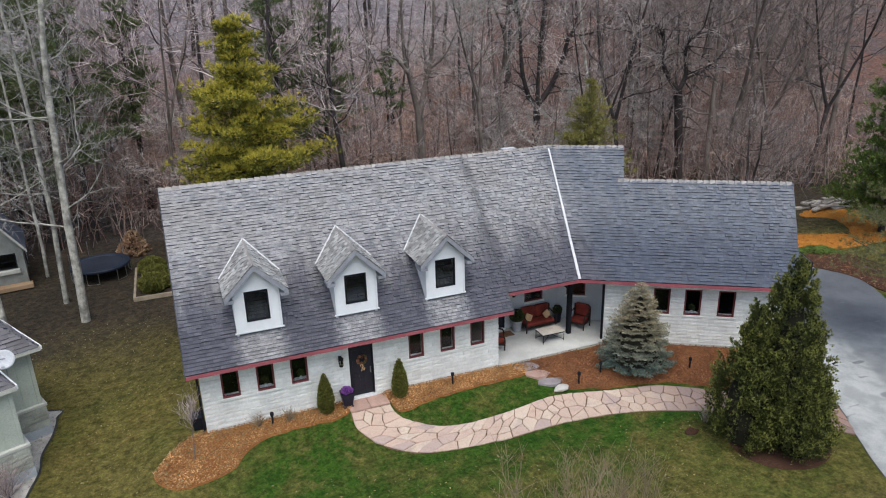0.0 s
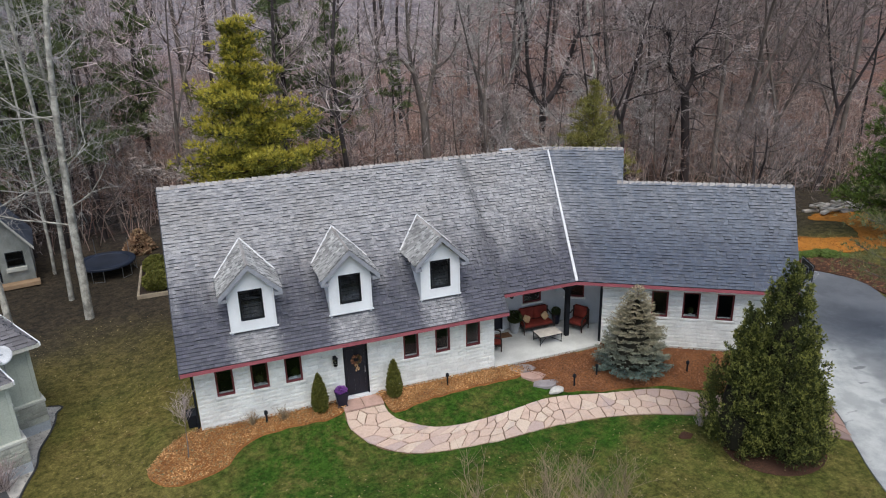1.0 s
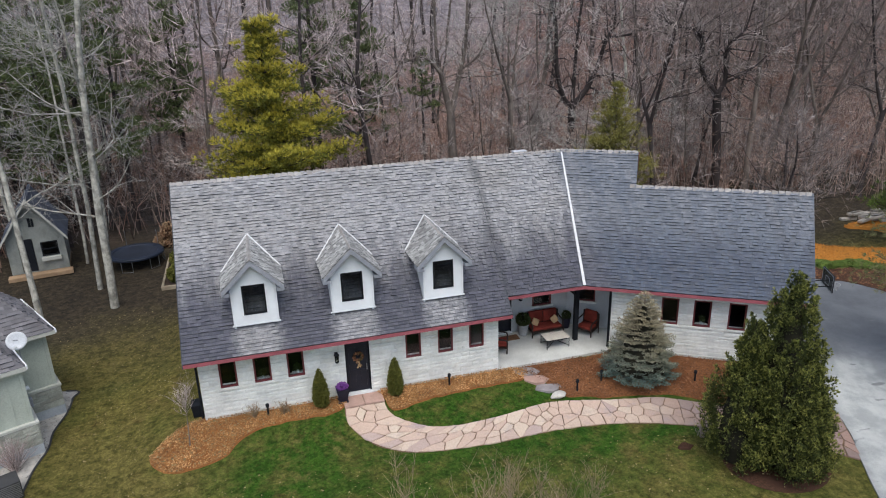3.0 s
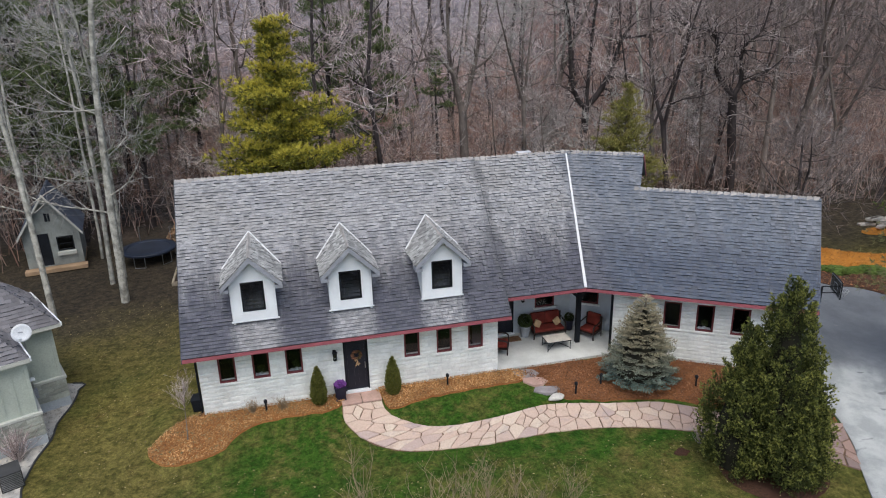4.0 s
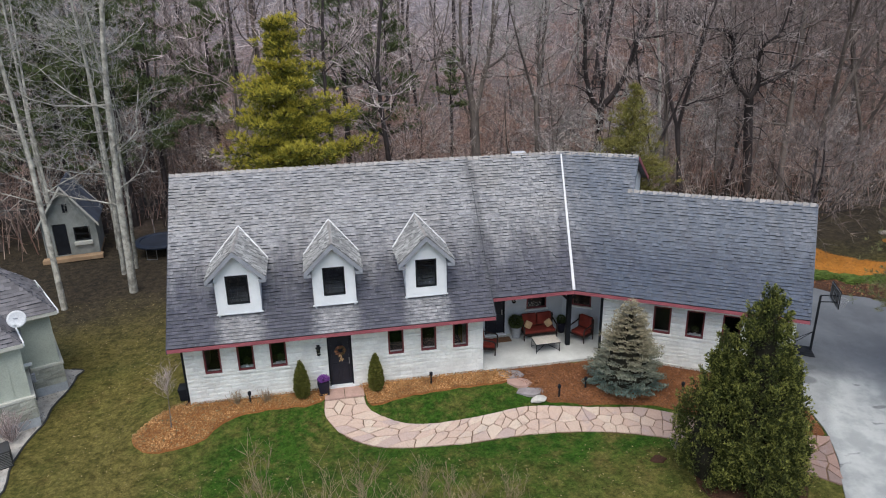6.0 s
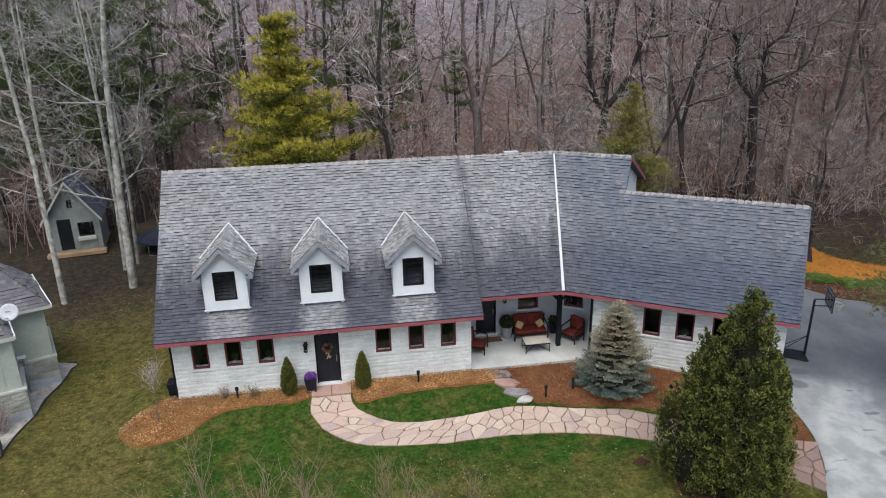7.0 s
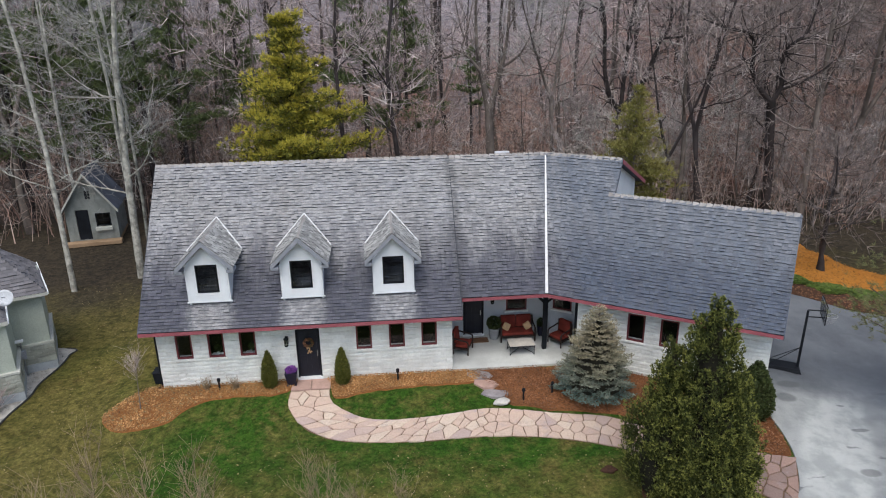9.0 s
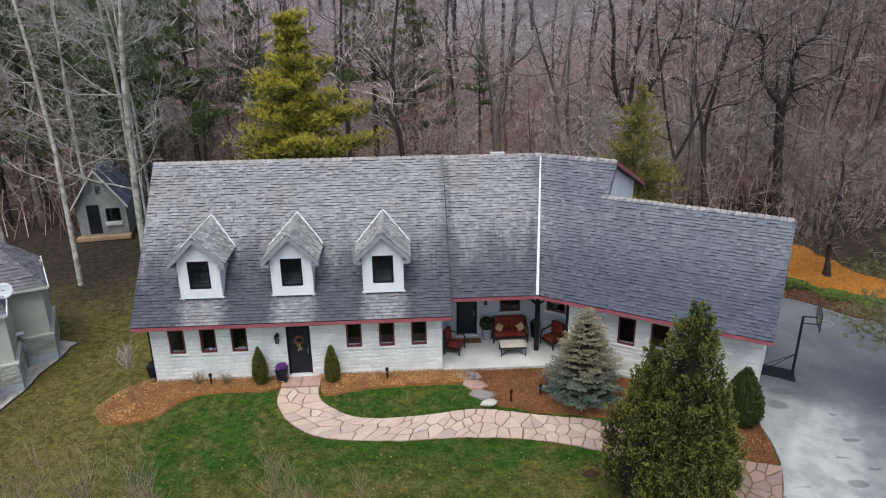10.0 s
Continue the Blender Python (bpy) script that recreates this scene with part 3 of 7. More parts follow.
def scatter(outline, count, size, rng, lift=0.02, flat=0.5):
    """Loose chips or leaves lying about inside an outline."""
    poly = [Vector(p[:2]) for p in outline]
    x0, x1 = min(p.x for p in poly), max(p.x for p in poly)
    y0, y1 = min(p.y for p in poly), max(p.y for p in poly)
    s, done = Soup(), 0
    while done < count:
        x, y = rng.uniform(x0, x1), rng.uniform(y0, y1)
        if not inside(poly, x, y):
            continue
        done += 1
        a, q = rng.uniform(0, 2 * math.pi), size * rng.uniform(0.5, 1.5)
        u = Vector((math.cos(a), math.sin(a), rng.uniform(-flat, flat)))
        w = Vector((-math.sin(a), math.cos(a), rng.uniform(-flat, flat))) * rng.uniform(0.3, 0.7)
        c = Vector((x, y, ground_z(x, y) + lift + 0.02))
        s.add([c - u * q, c + w * q, c + u * q, c - w * q + Vector((0, 0, q * 0.3))], [(0, 1, 2), (0, 2, 3)])
    return s


rng = random.Random(4)
BED_LEFT = ragged(curve_points([(-5.3, 0.15), (-6.2, -0.35), (-6.9, -1.35), (-6.75, -2.0), (-6.05, -2.36), (-5.2, -2.3), (-4.5, -2.0), (-3.9, -1.35), (-3.3, -1.02), (-2.2, -0.9), (-1.2, -0.95), (-0.35, -0.78), (-0.3, 0.02), (-2.7, 0.02)], 8), 0.09)
BED_MID = ragged(curve_points([(1.2, 0.02), (1.2, -0.7), (1.45, -1.35), (2.3, -1.2), (3.3, -1.02), (4.5, -0.98), (5.6, -0.98), (6.6, -0.95), (7.0, -0.6), (6.6, -0.1), (5.0, 0.02), (3.0, 0.02)], 8), 0.09)
BED_PORCH = ragged(curve_points([(6.7, -0.15), (7.0, -0.8), (7.6, -1.6), (7.9, -2.3), (8.6, -2.45), (9.4, -2.75), (10.5, -2.95), (11.6, -3.35), (12.6, -4.0), (13.4, -4.7), (14.2, -5.25), (15.2, -5.8), (16.0, -6.15), (16.45, -6.25), (16.62, -5.6), (16.68, -4.9), (16.72, -4.2), (16.8, -3.5), (16.4, -3.1), (14.8, -2.0), (12.6, -0.6), (11.2, 0.15), (10.4, -0.15), (8.5, -0.15)], 8), 0.09)
for outline, label in ((BED_LEFT, "orange-brown mulch bed with dry leaves beside white stone wall"), (BED_MID, "narrow brown mulch bed along white stone wall"), (BED_PORCH, "wide rust-brown mulch bed in front of the porch")):
    tagged(solid("mulch_bed", draped(outline, 0.012, 0.3, 0.06), "mulch_porch" if outline is BED_PORCH else "mulch", label, "mulch bed", kind="structure"))
    solid("mulch_chips", scatter(outline, 6000 if outline is not BED_PORCH else 11000, 0.03, rng, 0.07), "chips" if outline is not BED_PORCH else "chips_dark", "loose orange-brown bark chips and curled leaves", "mulch", kind="stuff")

DRIVE = [(17.2, -3.1), (16.75, -4.2), (16.7, -5.1), (16.65, -5.7), (16.5, -6.4), (16.0, -7.5), (15.25, -8.6), (13.9, -11.0), (12.0, -16.0), (20.0, -16.0), (21.2, -8.0), (22.7, -5.0), (25.6, -2.3), (27.3, 0.8), (26.6, 3.05), (25.5, 3.85), (24.5, 4.6), (23.6, 5.15), (22.6, 5.6), (20.5, 6.2), (18.0, 4.0), (16.4, 1.0), (16.2, -1.6)]
solid("driveway", draped(curve_points(DRIVE, 4), 0.05, 0.5), "tarmac", "pale worn asphalt driveway with light patch and damp spots", "driveway", kind="structure", smooth=False)
ORANGE = ragged(curve_points([(21.5, 11.0), (22.6, 8.2), (24.2, 7.4), (26.3, 6.65), (27.3, 6.2), (28.5, 5.5), (30.5, 4.7), (33.0, 4.6), (33.5, 6.0), (30.6, 7.5), (29.7, 8.3), (28.85, 9.7), (28.45, 11.7), (28.2, 13.8), (24.5, 15.0)], 8), 0.09)
solid("leaf_mulch_bed", draped(ORANGE, 0.03, 0.5, 0.05), "orange", "bright orange leaf mulch round a bare tree", "mulch bed", kind="structure")
solid("orange_leaves", scatter(ORANGE, 9000, 0.045, rng, 0.07), "orange_chips", "fallen orange leaves lying on the mulch", "leaves", kind="stuff")
ORANGE_FAR = ragged(curve_points([(33.2, 4.6), (34.8, 4.9), (36.6, 6.6), (37.8, 9.2), (37.0, 10.8), (34.6, 10.9), (33.6, 10.2), (34.9, 9.0), (34.2, 7.2), (33.3, 6.2)], 6), 0.12)
solid("leaf_mulch_bed", draped(ORANGE_FAR, 0.03, 0.5, 0.05), "orange", "orange leaf mulch curving round bare dark soil", "mulch bed", kind="structure")
solid("orange_leaves", scatter(ORANGE_FAR, 2000, 0.045, rng, 0.07), "orange_chips", "fallen orange leaves lying on the mulch", "leaves", kind="stuff")
BED_DRIVE = curve_points([(21.6, 6.6), (22.7, 5.65), (23.7, 5.15), (24.6, 4.6), (25.6, 3.88), (26.7, 3.1), (27.3, 1.4), (27.2, -1.0), (29.2, -1.0), (30.2, 3.6), (28.2, 5.5), (26.2, 6.4), (24.3, 7.1), (22.4, 7.9)], 5)
solid("mulch_bed", draped(BED_DRIVE, 0.04, 0.5, 0.04), "mulch_dark", "brown mulch strip along the driveway edge", "mulch bed", kind="structure")
solid("mulch_chips", scatter(BED_DRIVE, 3000, 0.045, rng, 0.07), "chips_dark", "loose rust-brown bark chips beside the driveway", "mulch", kind="stuff")
RING = [Vector((12.65 + 1.7 * math.cos(a), -7.75 + 1.55 * math.sin(a))) for a in [2 * math.pi * i / 28 for i in range(28)]]
solid("mulch_ring", draped(RING, 0.015, 0.5), "mulch_dark", "dark mulch ring under the arborvitae", "mulch bed", kind="structure")
GRAVEL = curve_points([(-10.7, 4.6), (-10.35, 3.9), (-10.35, 2.8), (-10.55, 1.6), (-10.5, 0.6), (-10.7, -0.6), (-10.75, -1.8), (-10.9, -4.0), (-16.0, -4.0), (-16.0, 4.6)], 5)
solid("gravel_strip", draped(GRAVEL, 0.025, 0.5), "gravel", "pale gravel strip beside the neighbouring house", "gravel", kind="structure")
solid("gravel_stones", scatter(GRAVEL, 5000, 0.035, rng, 0.03, 0.8), "gravel_piece", "loose pale grey gravel stones", "gravel", kind="stuff")
lip = Soup()
lip.tube([(p.x, p.y, ground_z(p.x, p.y) + 0.03) for p in GRAVEL[:38]], [0.035] * 38, 5)
solid("gravel_edging", lip, "edge", "dark edging strip round the pale gravel", "edging", kind="structure")
solid("bed_leaves", scatter(BED_LEFT, 500, 0.035, rng, 0.09), "dry_leaf", "pale dry leaves lying on the mulch", "leaves", kind="stuff")
LAWN_ALL = [(-9.5, -9.0), (16.0, -9.0), (16.0, -6.0), (9.0, -5.0), (1.0, -4.2), (-6.5, -2.6), (-6.8, 0.5), (-5.6, 4.0), (-5.6, 12.0), (-13.0, 12.0), (-9.5, 4.0)]
solid("lawn_leaves", scatter(LAWN_ALL, 1700, 0.03, rng, 0.02), "dry_leaf", "scattered dry tan leaves lying on the lawn", "leaves", kind="stuff")

# ---- the house ----
def holed_wall(u0, u1, z0, z1, thick, holes, top=None):
    """A wall in its own plane (x along, y into it) with openings cut through it."""
    us = sorted({u0, u1, *[h[0] for h in holes], *[h[1] for h in holes]})
    zs = sorted({z0, z1, *[h[2] for h in holes], *[h[3] for h in holes]})

    def hole(i, j):
        if not (0 <= i < len(us) - 1 and 0 <= j < len(zs) - 1):
            return True
        u, z = (us[i] + us[i + 1]) / 2, (zs[j] + zs[j + 1]) / 2
        return any(h[0] < u < h[1] and h[2] < z < h[3] for h in holes)

    s = Soup()
    for i in range(len(us) - 1):
        for j in range(len(zs) - 1):
            if hole(i, j):
                continue
            a, b, c, d = us[i], us[i + 1], zs[j], zs[j + 1]
            s.add([(a, 0, c), (b, 0, c), (b, 0, d), (a, 0, d)], [(0, 1, 2, 3)])
            s.add([(a, thick, c), (b, thick, c), (b, thick, d), (a, thick, d)], [(3, 2, 1, 0)])
            for q, e in ((hole(i - 1, j), ((a, c), (a, d))), (hole(i + 1, j), ((b, d), (b, c))), (hole(i, j - 1), ((b, c), (a, c))), (hole(i, j + 1), ((a, d), (b, d)))):
                if q:
                    (p0, q0), (p1, q1) = e
                    s.add([(p0, 0, q0), (p1, 0, q1), (p1, thick, q1), (p0, thick, q0)], [(0, 1, 2, 3)])
    return s


def block_mesh(name, material, seed):
    """One rock-faced stone, a unit wide and high, its broken face standing unevenly proud of the joints."""
    r = random.Random(seed)
    us, vs = (0.0, 0.3, 0.68, 1.0), (0.0, 0.5, 1.0)
    pts = []
    for j, v in enumerate(vs):
        for i, u in enumerate(us):
            rim = i in (0, 3) or j in (0, 2)
            pts.append((u + (0 if i in (0, 3) else r.uniform(-0.12, 0.12)), r.uniform(-0.02, -0.012) if rim else r.uniform(-0.034, -0.02), v + (0 if j in (0, 2) else r.uniform(-0.2, 0.2))))
    s = Soup()
    back = [(x, 0.03, z) for x, _, z in pts]
    s.add(pts, [(j * 4 + i, j * 4 + i + 1, j * 4 + i + 5, j * 4 + i + 4) for j in range(2) for i in range(3)])
    ring = [0, 1, 2, 3, 7, 11, 10, 9, 8, 4]
    s.add([pts[k] for k in ring] + [back[k] for k in ring], [(i, 10 + i, 10 + (i + 1) % 10, (i + 1) % 10) for i in range(10)])
    return s.mesh(name, material)


def lay_stones(parent, u0, u1, z0, z1, holes, m, seed, meshes, high=(0.12, 0.2), long=(0.25, 0.75), most=300):
    """Courses of stones over a wall face, leaving out its openings."""
    r = random.Random(seed)
    marks = sorted({z0, z1, *[h[2] for h in holes], *[h[3] for h in holes]})
    marks = [z for z in marks if z0 <= z <= z1]
    rows = []
    for a, b in zip(marks, marks[1:]):
        k = max(1, round((b - a) / (sum(high) / 2)))
        cuts = [a] + sorted(a + (b - a) * (i + r.uniform(-0.18, 0.18)) / k for i in range(1, k)) + [b]
        rows += zip(cuts, cuts[1:])
    laid, rest = 0, Soup()
    for a, b in rows:
        runs = [(u0, u1)]
        for h in holes:
            if h[2] < (a + b) / 2 < h[3]:
                runs = [q for p in runs for q in ((p[0], min(p[1], h[0])), (max(p[0], h[1]), p[1])) if q[1] - q[0] > 0.02]
        for c, d in runs:
            u = c
            while u < d - 0.01:
                w = r.uniform(*long)
                if d - (u + w) < 0.2:
                    w = d - u
                if laid >= most:
                    y, me = r.uniform(-0.014, 0.006), r.choice(meshes)
                    rest.add([(u + 0.004 + v.co.x * (w - 0.009), y + v.co.y, a + 0.006 + v.co.z * (b - a - 0.013)) for v in me.vertices], [tuple(f.vertices) for f in me.polygons])
                else:
                    part("stone", r.choice(meshes), "stone", parent, at=m @ Matrix.Translation((u + 0.004, r.uniform(-0.016, 0.008), a + 0.006)) @ Matrix.Diagonal((w - 0.008, 1, b - a - 0.012, 1)))
                    laid += 1
                u += w
    if rest.v:
        ob = part("stones", rest, "stone", parent, at=m)
        tagged(ob, "white-painted coursed stones", kind="stuff")


def sash_window(parent, x0, x1, z0, z1, m, paint="maroon", sill="stone", rail=False, width=0.062, deep=0.07):
    """A framed window in an opening, with glass and a stone sill."""
    s = Soup()
    for a, b, c, d in ((x0, x0 + width, z0, z1), (x1 - width, x1, z0, z1), (x0 + width, x1 - width, z0, z0 + width), (x0 + width, x1 - width, z1 - width, z1)):
        s.box(a, b, 0.0, deep + 0.03, c, d, m, 0.008)
    if rail:
        zz = z0 + (z1 - z0) * 0.45
        s.box(x0 + width, x1 - width, 0.025, deep + 0.01, zz, zz + 0.03, m)
    win = part("window", s, paint, parent, "dark glazed window in a %s frame" % ("maroon" if paint == "maroon" else "black"))
    g = part("pane", Soup().box(x0 + width * 0.8, x1 - width * 0.8, deep * 0.62, deep * 0.62 + 0.008, z0 + width * 0.8, z1 - width * 0.8, m), "glass", win)
    g.visible_shadow = False
    if sill:
        part("sill", Soup().box(x0 - 0.07, x1 + 0.07, -0.06, 0.06, z0 - 0.085, z0 - 0.005, m, 0.012), sill, win, "pale stone sill")
    return win


house = thing("house", "long white stone house with grey shingle roof and dormers", "house")
HALF = (-5.2, 5.97)
ONE = Matrix.Identity(4)
M_WING = Matrix.Translation(wing(0, W_WALL)) @ Matrix.Rotation(TURN_W, 4, "Z")
front_holes = [(x, x + 0.6, 1.1, 2.13) for x in (-4.52, -3.335, -2.16, 2.239, 3.51, 4.765)]
door_hole = (-0.06, 0.85, -0.02, 2.09)
front_wall = part("front_wall", holed_wall(*HALF, -0.5, 2.62, 0.3, front_holes + [door_hole]), "mortar", house, "white-painted coursed stone wall", at=Matrix.Translation((0, 0.02, 0)))
wing_holes = [(s, s + 0.66, 1.3, 2.44) for s in (11.17, 12.4, 13.7)]
wing_wall = part("wing_wall", holed_wall(9.18, 16.2, -0.6, 2.95, 0.3, wing_holes), "mortar", house, "white-painted coursed stone wall", at=M_WING @ Matrix.Translation((0, 0.02, 0)))
PORCH_Y = 2.75
porch_door, porch_win = (6.74, 7.62, 0.02, 2.1), (8.6, 9.5, 1.1, 2.05)
porch_wall = part("porch_wall", holed_wall(5.97, 10.25, -0.2, 3.0, 0.2, [porch_door, porch_win]), "stucco", house, "pale blue-grey porch wall", at=Matrix.Translation((0, PORCH_Y, 0)))
M_SIDE = Matrix.Translation((10.25, PORCH_Y, 0)) @ Matrix.Rotation(TURN_W, 4, "Z")
side_win = (0.42, 1.25, 1.2, 2.1)
side_wall = part("porch_wall", holed_wall(0.0, 2.4, -0.2, 3.0, 0.2, [side_win]), "stucco", house, "pale blue-grey porch wall", at=M_SIDE)


def end_wall(points, a, b):
    """A wall of the given outline, between two plan offsets."""
    k = len(points)
    s = Soup()
    s.add([Vector(p) + Vector(a) for p in points] + [Vector(p) + Vector(b) for p in points], [tuple(range(k))[::-1], tuple(range(k, 2 * k))] + [(i, (i + 1) % k, k + (i + 1) % k, k + i) for i in range(k)])
    return s


def on_main(y):
    return EAVE[1] + (min(y, 2 * RIDGE_Y - y) - EAVE[0]) * SLOPE


west = [(-5.2, 0.32, -0.5), (-5.2, 8.5, -0.5), (-5.2, 8.5, on_main(8.5) - 0.2), (-5.2, RIDGE_Y, RIDGE_Z - 0.2), (-5.2, 0.32, on_main(0.32) - 0.2)]
part("end_wall", end_wall(west, (0, 0, 0), (0.3, 0, 0)), "stone", house, "white-painted end wall")
east = [(5.97, 0.32, -0.5), (5.97, PORCH_Y, -0.5), (5.97, PORCH_Y, on_main(PORCH_Y) - 0.25), (5.97, 0.32, on_main(0.32) - 0.25)]
part("end_wall", end_wall(east, (-0.25, 0, 0), (0, 0, 0)), "stucco", house, "white-painted end wall")
part("back_wall", Soup().box(-4.9, 9.5, 8.2, 8.5, -0.5, 2.6), "stone", house)
gable = [wing(16.2, W_WALL + 0.32, -0.6), wing(16.2, 10.4, -0.6), wing(16.2, 10.4, 3.4), wing(16.2, W_RIDGE_N, W_RIDGE_Z - 0.25), wing(16.2, W_WALL + 0.32, 3.55)]
part("end_wall", end_wall(gable, (0, 0, 0), -0.3 * DW.to_3d()), "stone", house, "white-painted end wall")
wend = [wing(9.18, W_WALL + 0.32, -0.2), wing(9.18, 8.2, -0.2), wing(9.18, 8.2, 3.4), wing(9.18, W_WALL + 0.32, 3.4)]
part("end_wall", end_wall(wend, (0, 0, 0), 0.25 * DW.to_3d()), "stucco", house)
UP_S = 9.58
upper = [wing(UP_S, 7.4, 5.0), wing(UP_S, 13.3, 5.0), wing(UP_S, 13.3, 5.85), wing(UP_S, W_TOP_N, RIDGE_Z - 0.2), wing(UP_S, 7.4, 5.25)]
part("gable_wall", end_wall(upper, (0, 0, 0), -0.25 * DW.to_3d()), "white", house, "small white gable wall above the lower ridge")
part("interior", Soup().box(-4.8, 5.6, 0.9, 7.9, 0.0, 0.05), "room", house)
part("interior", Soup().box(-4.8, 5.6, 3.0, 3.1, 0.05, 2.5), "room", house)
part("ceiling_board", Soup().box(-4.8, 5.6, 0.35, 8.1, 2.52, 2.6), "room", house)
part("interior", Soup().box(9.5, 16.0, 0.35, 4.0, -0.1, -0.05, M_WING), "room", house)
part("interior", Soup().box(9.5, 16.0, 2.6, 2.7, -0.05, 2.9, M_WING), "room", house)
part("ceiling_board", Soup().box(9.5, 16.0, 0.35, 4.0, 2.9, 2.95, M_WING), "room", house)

for h in front_holes:
    sash_window(house, *h, ONE)
for h in wing_holes:
    sash_window(house, *h, M_WING)
sash_window(house, *porch_win, Matrix.Translation((0, PORCH_Y - 0.02, 0)), rail=False)
sash_window(house, *side_win, M_SIDE @ Matrix.Translation((0, -0.02, 0)), rail=False)
# Boards added behind the porch windows so that they look dark inside.
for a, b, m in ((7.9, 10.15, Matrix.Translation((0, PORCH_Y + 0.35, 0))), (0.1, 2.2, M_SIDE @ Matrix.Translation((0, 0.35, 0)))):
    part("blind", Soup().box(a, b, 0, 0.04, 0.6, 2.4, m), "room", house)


def panel_door(x0, x1, z0, z1, m, label):
    s = Soup().box(x0 + 0.055, x1 - 0.055, 0.06, 0.11, z0 + 0.04, z1 - 0.055, m, 0.006)
    w, zm = (x1 - x0 - 0.11) / 2, (z0 + z1) / 2
    for k in range(2):
        for lo, hi in ((z0 + 0.2, zm - 0.1), (zm + 0.05, z1 - 0.2)):
            s.box(x0 + 0.055 + w * k + 0.08, x0 + 0.055 + w * (k + 1) - 0.08, 0.045, 0.07, lo, hi, m, 0.012)
    d = part("door", s, "door", house, label)
    f = Soup()
    for a, b, c, e in ((x0, x0 + 0.05, z0, z1), (x1 - 0.05, x1, z0, z1), (x0 + 0.05, x1 - 0.05, z1 - 0.05, z1)):
        f.box(a, b, 0.0, 0.16, c, e, m, 0.006)
    part("door_jamb", f, "black", d)
    part("threshold", Soup().box(x0 - 0.03, x1 + 0.03, -0.08, 0.12, z0 - 0.05, z0 + 0.03, m, 0.008), "white", d, "white door threshold")
    handle = Soup().box(x1 - 0.14, x1 - 0.11, -0.01, 0.06, z0 + 0.92, z0 + 1.16, m, 0.008)
    part("door_handle", handle, "steel", d, "metal pull handle")
    return d


panel_door(*door_hole, ONE, "near-black panelled front door")
panel_door(*porch_door, Matrix.Translation((0, PORCH_Y - 0.02, 0)), "near-black porch door with white threshold")


# ---- roofs ----
class Plane:
    """A roof plane: o on the eave, a along it, u up the slope; edge(u) gives its two ends at a height along the slope."""

    def __init__(self, o, a, u, length, edge):
        self.o, self.a, self.u, self.length, self.edge = Vector(o), Vector(a).normalized(), Vector(u).normalized(), length, edge
        self.n = self.a.cross(self.u).normalized()

    def at(self, a, u, lift=0.0):
        return self.o + self.a * a + self.u * u + self.n * lift


def wedge(w, h, butt=0.014):
    s = Soup()
    s.add([(0, 0, 0), (w, 0, 0), (0, 0, butt), (w, 0, butt), (0, h, 0.001), (w, h, 0.001)], [(2, 3, 5, 4), (0, 1, 3, 2), (0, 2, 4), (1, 5, 3)])
    return s


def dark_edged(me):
    """Gives the butt and side faces of wedges, which follow each upper face, the dark edge material that paints in the
    shadow lines.
    """
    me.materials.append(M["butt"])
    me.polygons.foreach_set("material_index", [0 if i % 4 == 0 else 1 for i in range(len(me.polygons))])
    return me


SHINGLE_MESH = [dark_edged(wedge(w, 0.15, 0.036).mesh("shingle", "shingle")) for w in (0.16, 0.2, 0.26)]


def shingle_roof(plane, parent, seed, singles=0, expose=0.128, material="shingle", wide=(0.13, 0.28), butts=(0.012, 0.022, 0.036, 0.052)):
    """Courses of shingles up a roof plane; the lowest courses are laid one by one."""
    r = random.Random(seed)
    field, rows, laid = Soup(), int(plane.length / expose), 0
    rot = Matrix((plane.a, plane.u, plane.n)).transposed().to_4x4()
    for k in range(rows + 1):
        u = k * expose
        lo, hi = plane.edge(min(u + expose / 2, plane.length - 0.02))
        h = min(expose + 0.022, plane.length - u)
        if h < 0.03:
            continue
        a = lo - r.uniform(0, 0.2)
        while a < hi:
            single = laid < singles
            pick = r.randrange(3)
            w = (0.16, 0.2, 0.26)[pick] if single else r.uniform(*wide)
            x0, x1 = max(a, lo), min(a + w - r.choice((0.004, 0.006, 0.01)), hi)
            a += w
            if x1 - x0 < 0.03:
                continue
            lift = 0.006 + r.uniform(0, 0.004)
            if single:
                part("shingle", SHINGLE_MESH[pick], "", parent, at=Matrix.Translation(plane.at(x0, u, lift)) @ rot @ Matrix.Diagonal(((x1 - x0) / (0.16, 0.2, 0.26)[pick], 1, 1, 1)))
                laid += 1
                continue
            b = r.choice(butts)
            du = r.uniform(-0.012, 0.012)
            field.add([plane.at(x0, u + du, lift), plane.at(x1, u + du, lift), plane.at(x0, u + du, lift + b), plane.at(x1, u + du, lift + b), plane.at(x0, u + h, lift), plane.at(x1, u + h, lift)], [(2, 3, 5, 4), (0, 1, 3, 2), (0, 2, 4), (1, 5, 3)])
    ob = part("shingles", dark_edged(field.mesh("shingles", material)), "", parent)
    tagged(ob, "overlapping grey asphalt shingles", kind="stuff")


ROOF_X = (-5.565, 6.3)
main_len = (RIDGE_Y - EAVE[0]) * math.hypot(1, SLOPE)
P_MAIN = Plane((ROOF_X[0], EAVE[0], EAVE[1]), (1, 0, 0), (0, 1, SLOPE), main_len, lambda u: (0, ROOF_X[1] - ROOF_X[0]))
VAL0 = Vector(((W_EAVE - NW.y * 0.165) / NW.x, 0.165, 2.957))
mid_ridge_y = MID_EAVE[0] + (RIDGE_Z - 0.02 - MID_EAVE[1]) / MID_SLOPE
